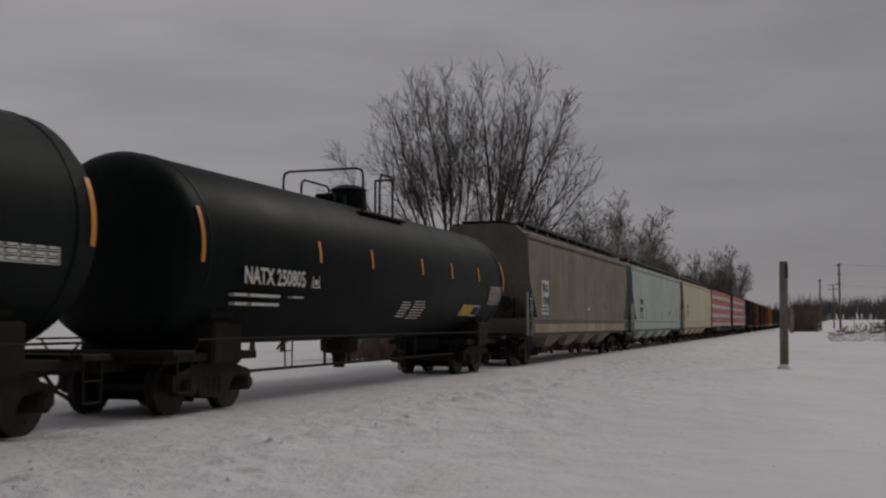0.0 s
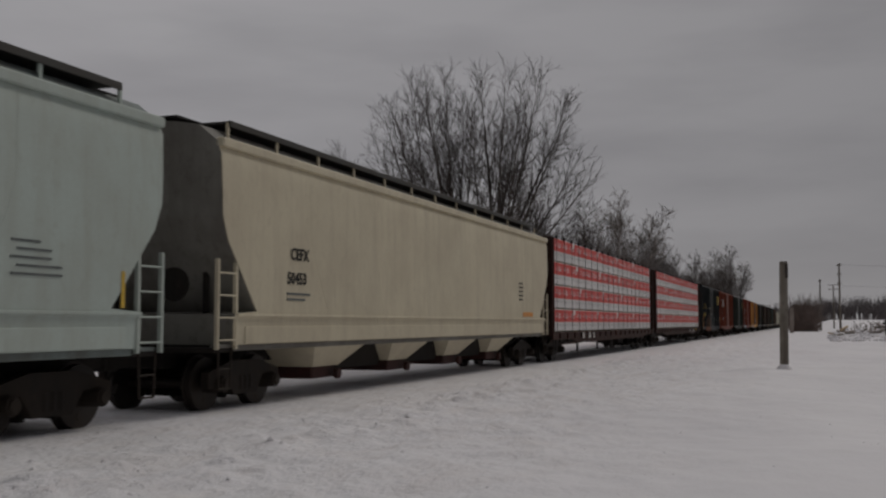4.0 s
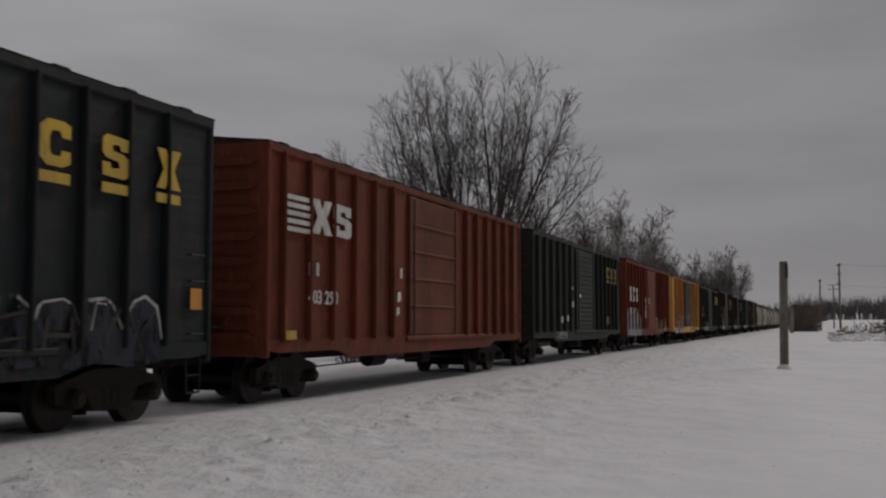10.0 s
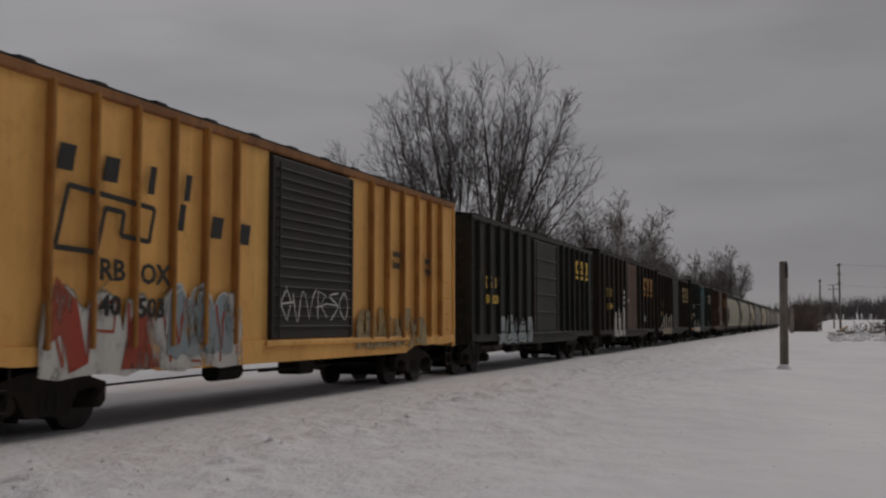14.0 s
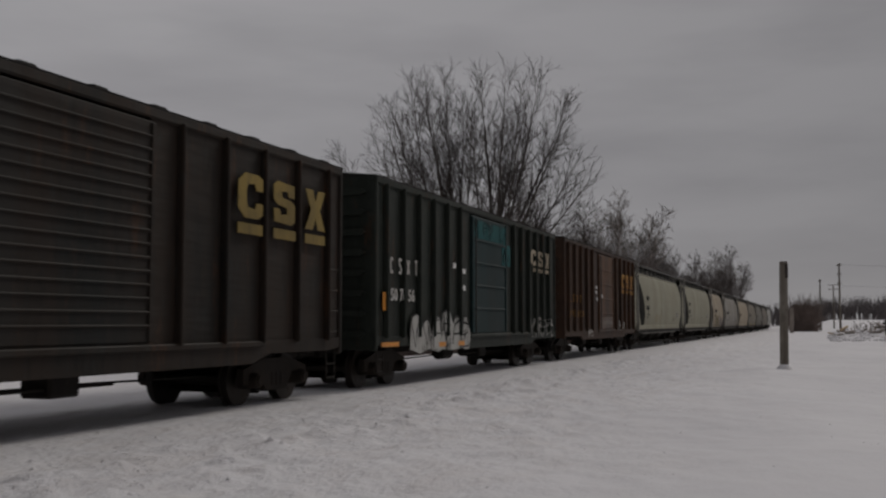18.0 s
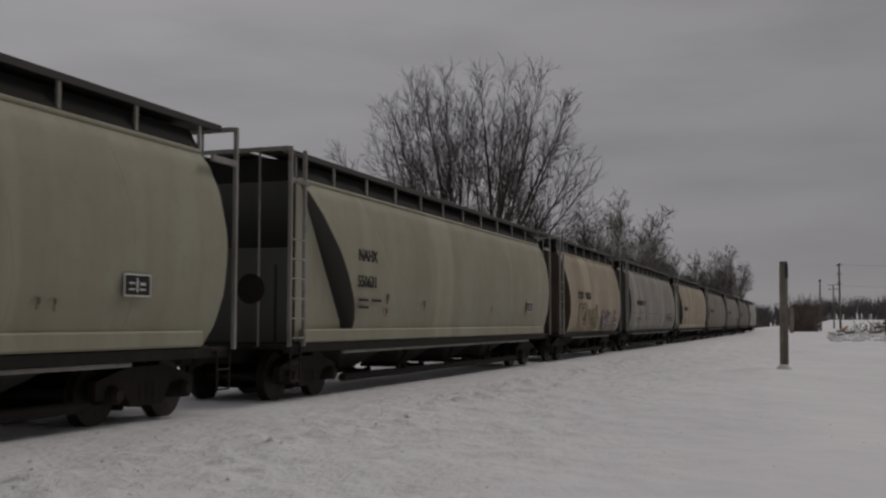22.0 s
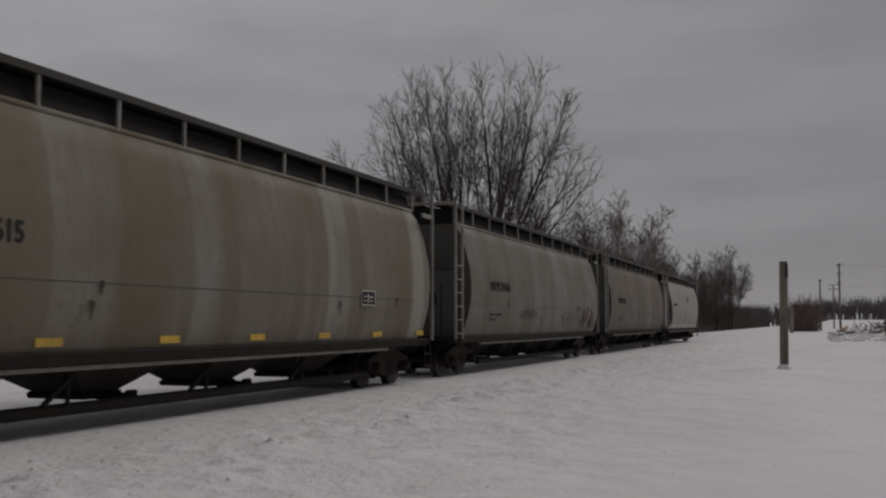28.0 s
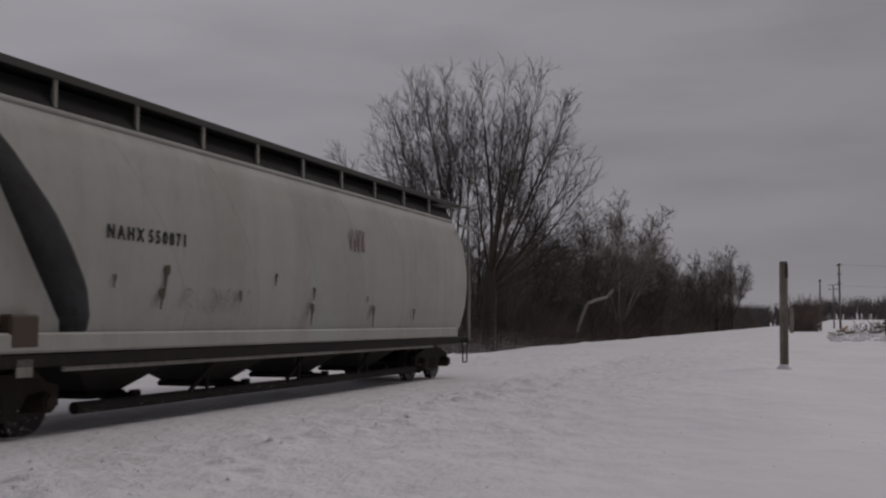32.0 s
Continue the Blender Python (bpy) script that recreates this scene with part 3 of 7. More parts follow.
def boxcar(front, rear, label, paint, door_paint, eave, posts_a, posts_b, plug=False, door_ribs=5, roof_paint=None, sill=0.89, door=(6.68, 10.05), post_w=0.07, post_d=0.125, post_paint=None):
    car = thing("boxcar", label, "boxcar", "freight train cars")
    h = rolling(car, front, rear)
    L = 2 * h
    Y = lambda d: d - h
    z0, z1 = sill, eave
    f = FACE - 0.05
    roof_paint = roof_paint or paint
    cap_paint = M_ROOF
    # wall sheets between the posts, front bay, door bay, rear bay
    for sx in (1, -1):
        stops = [0.12] + posts_a + [door[0]]
        stops2 = [door[1]] + posts_b + [L - 0.12]
        for run in (stops, stops2):
            for a, b in zip(run, run[1:]):
                g = Geo()
                x0, x1 = sorted((sx * (f - 0.06), sx * f))
                g.slab(x0, x1, Y(a), Y(b), z0 + 0.28, z1 - 0.16, 0.008)
                part("side_panel", g, paint, car)
            for a in run[1:-1]:
                g = Geo()
                x0, x1 = sorted((sx * (f - 0.01), sx * (f + post_d)))
                g.slab(x0, x1, Y(a) - post_w / 2, Y(a) + post_w / 2, z0 + 0.25, z1 - 0.12, 0.02)
                part("side_post", g, post_paint or paint, car)
        for a in (0.06, L - 0.06):
            g = Geo()
            x0, x1 = sorted((sx * (f - 0.10), sx * (f + 0.05)))
            g.slab(x0, x1, Y(a) - 0.06, Y(a) + 0.06, z0 - 0.02, z1, 0.03)
            part("corner_post", g, paint, car)
        x0, x1 = sorted((sx * (f - 0.08), sx * (f + 0.055)))
        part("top_rail", Geo().slab(x0, x1, Y(0.0), Y(L), z1 - 0.17, z1, 0.03), roof_paint, car)
        # side sill, deeper between the trucks
        o = [(Y(0), z0 + 0.30), (Y(0), z0 + 0.12), (Y(0.55), z0 + 0.06), (Y(2.9), z0 + 0.06), (Y(3.5), z0 - 0.10), (Y(L - 3.5), z0 - 0.10), (Y(L - 2.9), z0 + 0.06),
             (Y(L - 0.55), z0 + 0.06), (Y(L), z0 + 0.12), (Y(L), z0 + 0.30)]
        x0, x1 = sorted((sx * (f - 0.03), sx * (f + 0.035)))
        part("side_sill", Geo().plate(o, x0, x1), paint, car)
        # door
        d0, d1 = door
        g = Geo()
        x0, x1 = sorted((sx * (f - 0.04), sx * (f + 0.06)))
        g.slab(x0, x1, Y(d0), Y(d1), z0 + 0.30, z1 - 0.22, 0.02)
        dr = part("door", g, door_paint, car, "sliding door")
        xs = f + 0.06
        if plug:
            for a in (d0 + 0.55, (d0 + d1) / 2 + 0.2, d1 - 0.2):
                x0, x1 = sorted((sx * xs, sx * (xs + 0.05)))
                part("door_bar", Geo().slab(x0, x1, Y(a) - 0.035, Y(a) + 0.035, z0 + 0.35, z1 - 0.25, 0.015), door_paint, dr)
            for z in (1.9, 2.6, 3.3):
                x0, x1 = sorted((sx * xs, sx * (xs + 0.035)))
                part("door_rib", Geo().slab(x0, x1, Y(d0) + 0.6, Y(d1) - 0.15, z, z + 0.06, 0.015), door_paint, dr)
        else:
            k = door_ribs
            rw = 0.03 if k < 8 else 0.022
            for i in range(1, k):
                z = z0 + 0.35 + i * (z1 - z0 - 0.6) / k
                x0, x1 = sorted((sx * (xs - 0.005), sx * (xs + 0.03)))
                part("door_rib", Geo().slab(x0, x1, Y(d0) + 0.06, Y(d1) - 0.06, z - rw, z + rw, 0.015), door_paint, dr)
            for y in (d0 + 0.04, d1 - 0.04):
                x0, x1 = sorted((sx * xs, sx * (xs + 0.03)))
                part("door_edge", Geo().slab(x0, x1, Y(y) - 0.05, Y(y) + 0.05, z0 + 0.32, z1 - 0.24, 0.015), door_paint, dr)
        part("door_track", Geo().slab(*sorted((sx * (f), sx * (f + 0.09))), Y(d0 - 0.15), Y(d1 + 3.2 if d1 + 3.2 < L else L), z0 + 0.18, z0 + 0.28, 0.02), paint, car)
        part("lock_rod", Geo().cyl((sx * (xs + 0.05), Y(d0) + 0.22, z0 + 0.3), (sx * (xs + 0.05), Y(d0) + 0.22, z1 - 0.3), 0.02, 0.02, 6), M_GRATE, dr)
        for q in range(4):
            zq = z0 + 0.42 + 0.40 * q
            part("grab_iron", Geo().pipe([(sx * f, Y(L - 0.62), zq), (sx * (f + 0.06), Y(L - 0.60), zq), (sx * (f + 0.06), Y(L - 0.24), zq), (sx * f, Y(L - 0.22), zq)], 0.012, 5), paint, car)
        stirrup(car, Y(0.35), M_UNDER, x=sx * (FACE - 0.06))
        stirrup(car, Y(L - 0.42), M_UNDER, x=sx * (FACE - 0.06))
    # ends with pressed ribs
    for s in (-1, 1):
        y = s * (h - 0.03)
        e = part("end_wall", Geo().slab(-f + 0.06, f - 0.06, y - 0.03, y + 0.03, z0, z1 + 0.02, 0.01), paint, car)
        for i in range(8):
            z = z0 + 0.35 + i * (z1 - z0 - 0.7) / 7.0
            o = [(-f + 0.18, z), (-f + 0.3, z + 0.07), (f - 0.3, z + 0.07), (f - 0.18, z), (f - 0.3, z - 0.07), (-f + 0.3, z - 0.07)]
            part("end_rib", Geo().prism(o, min(y, y + s * 0.09), max(y, y + s * 0.09)), paint, e)
        part("end_gable", Geo().prism([(-f, z1), (f, z1), (0.25, z1 + 0.16), (-0.25, z1 + 0.16)], min(y, y + s * 0.03), max(y, y + s * 0.03)), roof_paint, car)
        part("brake_platform", Geo().slab(-0.2, 0.8, min(y, y + s * 0.4), max(y, y + s * 0.4), z0 + 0.5, z0 + 0.54, 0.01), M_GRATE, car)
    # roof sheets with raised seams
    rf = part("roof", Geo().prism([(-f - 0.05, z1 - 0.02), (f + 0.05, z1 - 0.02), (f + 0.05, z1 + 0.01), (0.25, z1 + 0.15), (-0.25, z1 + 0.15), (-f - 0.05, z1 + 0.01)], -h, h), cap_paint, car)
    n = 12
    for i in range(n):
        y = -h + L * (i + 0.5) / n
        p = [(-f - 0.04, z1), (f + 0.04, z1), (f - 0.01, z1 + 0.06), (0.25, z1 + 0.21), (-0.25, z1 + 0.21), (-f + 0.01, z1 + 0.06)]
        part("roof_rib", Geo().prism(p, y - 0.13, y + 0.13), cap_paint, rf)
    # underframe
    g = Geo()
    g.slab(-0.25, 0.25, -h + 0.1, h - 0.1, 0.72, 1.02, 0.03)
    for k in range(9):
        y = -h + 1.2 + k * (L - 2.4) / 8
        g.slab(-f + 0.06, f - 0.06, y - 0.07, y + 0.07, z0 + 0.02, z0 + 0.2, 0.02)
    part("underframe", g, M_UNDER, car)
    part("floor_deck", Geo().slab(-f + 0.05, f - 0.05, -h + 0.05, h - 0.05, z0 + 0.2, z0 + 0.27, 0.01), M_UNDER, car)
    g = Geo()
    g.pipe([(1.15, -1.2, 0.62), (1.15, 1.6, 0.62)], 0.022)
    g.pipe([(0.5, -h + 3.2, 0.55), (0.55, -1.0, 0.6), (0.55, 2.0, 0.6), (0.5, h - 3.2, 0.55)], 0.02)
    g.cyl((0.85, -2.3, 0.66), (0.85, -1.5, 0.66), 0.17, 0.17, 12)
    g.slab(0.75, 1.25, 0.2, 0.8, 0.50, 0.85, 0.04)
    part("brake_gear", g, M_UNDER, car)
    for s in (-1, 1):
        truck(car, s * (h - 1.75))
    couplers(car, h)
    car["half"] = h
    return car, Y


# ---- covered hoppers ----
BOX_FACES = [(0, 1, 2, 3), (7, 6, 5, 4), (0, 4, 5, 1), (1, 5, 6, 2), (2, 6, 7, 3), (3, 7, 4, 0)]
M_GATE = weathered("red_gate", (0.075, 0.020, 0.018), (0.035, 0.025, 0.022), 0.7, 0.7, 0, 0.4)
M_BAY = weathered("grimy_bay_steel", (0.062, 0.060, 0.054), (0.035, 0.030, 0.026), 0.6, 0.8, 0, 0.5, spec=0.15)
BARREL = [(1.40, 1.10), (1.50, 1.35), (1.58, 1.85), (1.60, 2.40), (1.57, 2.95), (1.48, 3.50), (1.38, 3.95), (1.24, 4.20)]
BULGED = [(1.36, 1.10), (1.46, 1.40), (1.55, 1.90), (1.59, 2.45), (1.58, 3.0), (1.52, 3.55), (1.42, 3.98), (1.30, 4.20)]
FLAT = [(1.55, 1.12), (1.56, 1.55), (1.585, 1.60), (1.586, 1.67), (1.59, 2.40), (1.585, 3.60), (1.56, 4.20), (1.50, 4.36)]


def hopper(front, rear, label, paint, shaded_paint, prof, end, bays=4, walk_z=4.72, gusset=0.0, roof_dark=None, post_step=1.62, skirt=False, pipe=True, support_paint=None, post_top=0.0, sill_paint=None, seam=0.0):
    """end: how far the body's end lies behind the car's end, as (z, metres) from top to bottom."""
    car = thing("covered_hopper", label, "hopper car", "freight train cars")
    h = rolling(car, front, rear)
    support_paint = support_paint or (paint if skirt else M_STAND)
    top = prof[-1][1]

    rear_end = end if skirt else [(4.2, 0.78), (3.6, 0.52), (2.8, 0.36), (2.0, 0.40), (1.5, 0.52), (1.05, 0.75)]

    def inset(z, end=end):
        for (za, a), (zb, b) in zip(end, end[1:]):
            if za >= z >= zb:
                return a + (b - a) * (za - z) / (za - zb + 1e-9)
        return end[-1][1] if z < end[-1][0] else end[0][1]
    fine = []
    for (xa, za), (xb, zb) in zip(prof, prof[1:]):
        fine += [(xa + (xb - xa) * k / 3, za + (zb - za) * k / 3) for k in range(3)]
    fine.append(prof[-1])
    # side sheets, one for each weld seam to seam, and end sheets
    ns = 7
    body = None
    for sx in (1, -1):
        for i in range(ns):
            v, fc = [], []
            for x, z in fine:
                a, b = -h + inset(z), h - inset(z, rear_end)
                v += [(sx * x, a + (b - a) * i / ns + (0.004 if i else 0), z), (sx * x, a + (b - a) * (i + 1) / ns, z)]
                v += [(sx * (x - 0.03), a + (b - a) * i / ns + (0.004 if i else 0), z), (sx * (x - 0.03), a + (b - a) * (i + 1) / ns, z)]
            m = len(fine)
            for k in range(m - 1):
                o = 4 * k
                fc += [(o, o + 1, o + 5, o + 4), (o + 2, o + 6, o + 7, o + 3), (o, o + 4, o + 6, o + 2), (o + 1, o + 3, o + 7, o + 5)]
            fc += [(0, 2, 3, 1), (4 * m - 4, 4 * m - 3, 4 * m - 1, 4 * m - 2)]
            part("side_sheet", Geo().add(v, fc), paint, car, smooth=True)
    # Slope sheets: shade on the car ends is put into their paint colour.
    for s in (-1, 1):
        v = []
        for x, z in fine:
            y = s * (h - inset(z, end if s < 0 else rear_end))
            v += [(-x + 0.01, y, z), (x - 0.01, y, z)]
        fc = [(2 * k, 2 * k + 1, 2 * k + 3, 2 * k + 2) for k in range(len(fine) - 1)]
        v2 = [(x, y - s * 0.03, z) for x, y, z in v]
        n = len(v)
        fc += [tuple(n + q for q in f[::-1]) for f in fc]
        part("slope_sheet", Geo().add(v + v2, fc), shaded_paint, car)
    # roof, hatches, running boards on stands
    t0 = inset(top)
    xr = prof[-1][0]
    # Hopper roof: near-black colour includes painted shade under the running boards.
    rf = part("roof", Geo().prism([(-xr, top - 0.02), (xr, top - 0.02), (xr, top + 0.04), (1.12, walk_z - 0.16), (0.6, walk_z - 0.07), (-0.6, walk_z - 0.07), (-1.12, walk_z - 0.16), (-xr, top + 0.04)], -h + t0, h - t0), shaded_paint if skirt else M_ROOF, car)
    for sx in (1, -1):
        ex, ez = (0.10, 0.11) if skirt else (0.05, 0.03)
        part("eave_angle", Geo().slab(*sorted((sx * (xr - 0.05), sx * (xr + ex))), -h + t0, h - t0, top - 0.04, top + ez, 0.02), paint, rf)
    part("hatch_trough", Geo().slab(-0.3, 0.3, -h + t0 + 0.6, h - t0 - 0.6, walk_z - 0.09, walk_z - 0.04, 0.02), M_GRATE, rf)
    n = max(3, int(2 * h / 2.4))
    for i in range(n):
        y = -h + 2 * h * (i + 0.5) / n
        part("hatch_cover", Geo().slab(-0.36, 0.36, y - 0.7, y + 0.7, walk_z - 0.04, walk_z + 0.03, 0.03), M_GRATE, rf)
    for sx in (1, -1):
        x0, x1 = sorted((sx * 0.66, sx * 1.30))
        w = Geo()
        be = 0.75 if skirt else 0.15
        w.slab(x0, x1, -h + be, h - be, walk_z - 0.05, walk_z, 0.012)
        w.slab(sx * 1.30 - 0.015, sx * 1.30 + 0.015, -h + be, h - be, walk_z - 0.10, walk_z + 0.01, 0.006)
        rb = part("running_board", w, M_GRATE, car)
        k = int((2 * h - 1.5) / post_step)
        for i in range(k + 1):
            y = -h + 0.75 + (2 * h - 1.5) * i / k
            part("board_stand", Geo().box(sx * 1.27 - 0.02, sx * 1.27 + 0.02, y - 0.03, y + 0.03, top - 0.02, walk_z - 0.03), support_paint, rb)
    # end frames: corner posts, ladders, platforms
    for s in (-1, 1):
        ye = s * (h - 0.06)
        for sx in (1, -1):
            for yy, nm in ((ye, "corner_post"), (s * (h - 0.62), "ladder_post"))[:2 if s < 0 or skirt else 1]:
                part(nm, Geo().slab(sx * 1.54 - 0.035, sx * 1.54 + 0.035, yy - 0.035, yy + 0.035, 1.05, post_top or walk_z - 0.02, 0.01), support_paint, car)
            for q in (() if s > 0 and not skirt else (0, 1, 2, 3) if post_top else (0, 1, 2, 3, 4, 5, 8)):
                z = 1.2 + q * 0.36
                part("rung", Geo().cyl((sx * 1.57, ye, z), (sx * 1.57, s * (h - 0.62), z), 0.016, 0.016, 6), support_paint, car)
            if not post_top:
                part("top_brace", Geo().slab(sx * 1.54 - 0.03, sx * 1.54 + 0.03, *sorted((ye, s * (h - max(0.7, t0)))), top - 0.16, top - 0.06, 0.01), support_paint, car)
            if gusset and s < 0:
                o = [(s * (h - 0.66), 1.12), (s * (h - 0.66), 4.12), (s * (h - 0.82), 4.12), (s * (h - gusset), 1.5), (s * (h - gusset), 1.12)]
                part("gusset_panel", Geo().plate(o, sx * 1.33 - 0.012, sx * 1.33 + 0.012), paint, car)
            if gusset and s < 0:
                part("sill_ledge", Geo().slab(*sorted((sx * 1.40, sx * 1.515)), -h + 0.66, h - 0.9, 1.11, 1.36, 0.03), paint, car)
            stirrup(car, s * (h - 0.34), M_TRUCK, x=sx * 1.52, z=0.42, top=1.05)
        if not skirt:
            part("end_bulkhead", Geo().slab(-1.28, 1.28, *sorted((s * (h - 0.70), s * (h - 0.74))), 1.08, 2.9, 0.01), shaded_paint, car)
        part("end_platform", Geo().slab(-1.5, 1.5, *sorted((ye, s * (h - 0.66))), 1.0, 1.08, 0.015), M_UNDER, car)
        if skirt:
            part("end_walkway", Geo().slab(-0.75, 0.75, *sorted((s * (h - 0.05), s * (h - 0.85))), walk_z - 0.04, walk_z + 0.01, 0.01), M_ROOF, car)
        else:
            part("end_brace", Geo().slab(-1.5, 1.5, ye - 0.03, ye + 0.03, walk_z - 0.09, walk_z - 0.01, 0.01), support_paint, car)
        part("shear_plate", Geo().slab(-1.35, 1.35, *sorted((s * (h - 0.5), s * (h - 2.4))), 1.02, 1.12, 0.02), M_UNDER, car)
        g = Geo()
        for x in (() if skirt else (-0.9, 0.9)):
            part("end_grab_iron", Geo().cyl((x, ye, 1.05), (x, ye, walk_z - 0.05), 0.02, 0.02, 6), support_paint, car)
        g.slab(-0.35, 0.35, *sorted((s * (h - 0.3), s * (h - 2.4))), 0.72, 1.02, 0.03)
        for x in (-0.9, 0.9):
            g.slab(x - 0.05, x + 0.05, *sorted((s * (h - 0.7), s * (h - 0.8))), 1.05, 2.6, 0.02)
        part("draft_sill", g, M_UNDER, car)
    part("brake_cylinder", Geo().cyl((0.6, h - 1.0, 1.5), (0.6, h - 1.7, 1.5), 0.16, 0.16, 12), M_UNDER, car)
    part("brake_wheel", Geo().cyl((0.75, -h + 0.02, 2.1), (0.75, -h + 0.06, 2.1), 0.28, 0.28, 16), M_UNDER, car)
    # side sills
    for sx in (1, -1):
        part("side_sill", Geo().slab(sx * 1.44 - 0.05, sx * 1.44 + 0.05, -h + 0.1, h - 0.1, 1.02 if skirt else 0.93, 1.13 if skirt else 1.10, 0.015), M_UNDER if not skirt else shaded_paint, car)
        if skirt:
            part("sill_band", Geo().slab(*sorted((sx * 1.54, sx * 1.575)), -h + 0.9, h - 0.9, 1.13, 1.42, 0.01), sill_paint or paint, car)
            part("step_ledge", Geo().slab(*sorted((sx * 1.56, sx * 1.612)), -h + 0.6, h - 0.6, 1.58, 1.63, 0.01), paint, car)
        if seam:
            xs = max(x for x, z in fine if abs(z - seam) < 0.2)
            part("weld_seam", Geo().slab(*sorted((sx * (xs - 0.02), sx * (xs + 0.006))), -h + 1.35, h - 1.35, seam, seam + 0.016, 0.004), shaded_paint, car)
    if not skirt:
        part("side_rail", Geo().slab(1.38, 1.44, -h + 2.6, h - 2.6, 0.86, 0.93, 0.015), support_paint, car)
    # outlets
    b0, b1 = -h + 3.1, h - 3.1
    step = (b1 - b0) / bays
    wt, wb, lb = (1.30, 0.95, 0.62) if skirt else (1.12, 0.45, 0.38)
    for i in range(bays):
        a, b = b0 + i * step + (0.16 if skirt else 0.06), b0 + (i + 1) * step - (0.16 if skirt else 0.06)
        c = (a + b) / 2
        v = [(x, y, 1.10) for x, y in ((-wt, a), (wt, a), (wt, b), (-wt, b))] + [(x, y, 0.46) for x, y in ((-wb, c - lb), (wb, c - lb), (wb, c + lb), (-wb, c + lb))]
        if skirt:
            vv = [(x, c + y, 1.14) for x, y in ((-1.47, -1.35), (1.47, -1.35), (1.47, 1.35), (-1.47, 1.35))] + [(x, c + y, 0.60) for x, y in ((-1.02, -0.58), (1.02, -0.58), (1.02, 0.58), (-1.02, 0.58))]
            part("bay_slope", Geo().add(vv, BOX_FACES), paint, car)
            part("bay_gate", Geo().slab(-0.98, 0.98, c - 0.54, c + 0.54, 0.36, 0.60, 0.03), M_GATE, car, "dull red outlet gate")
            part("gate_shaft", Geo().cyl((1.06, c + 0.38, 0.44), (1.16, c + 0.38, 0.44), 0.11, 0.11, 12), M_GATE, car)
            # Dark block between bays, added for the shade on the recessed slope sheets.
            if i:
                part("trough_plate", Geo().prism([(-0.95, 1.08), (0.95, 1.08), (0.78, 0.50), (-0.78, 0.50)], c - step + 0.95, c - 0.62), M_UNDER, car)
            continue
        hb = part("hopper_bay", Geo().add(v, BOX_FACES), M_BAY, car)
        g = Geo()
        g.slab(-0.52, 0.52, c - 0.46, c + 0.46, 0.37, 0.47, 0.03)
        g.cyl((0.4, c, 0.4), (1.0, c, 0.4), 0.06, 0.06, 8)
        g.slab(0.95, 1.05, c - 0.1, c + 0.1, 0.33, 0.5, 0.02)
        part("outlet_gate", g, M_UNDER, hb)
        if i:
            g = Geo()
            g.pipe([(1.2, a - 0.5, 0.42), (1.25, a + 0.28, 1.0)], 0.04)
            g.pipe([(1.22, a - 0.06, 1.05), (1.22, a - 0.06, 0.4)], 0.035)
            part("outlet_brace", g, M_UNDER, car)
    if pipe:
        part("unloading_pipe", Geo().cyl((1.12, b0 + 0.1, 0.34), (1.12, b1 - 0.1, 0.34), 0.085, 0.085, 10), M_UNDER, car, smooth=True)
    if skirt:
        part("center_sill", Geo().slab(-0.22, 0.22, -h + 2.0, h - 2.0, 0.74, 1.0, 0.02), M_UNDER, car)
    for s in (-1, 1):
        truck(car, s * (h - 1.75))
    couplers(car, h)
    return car, (lambda d: d - h), h


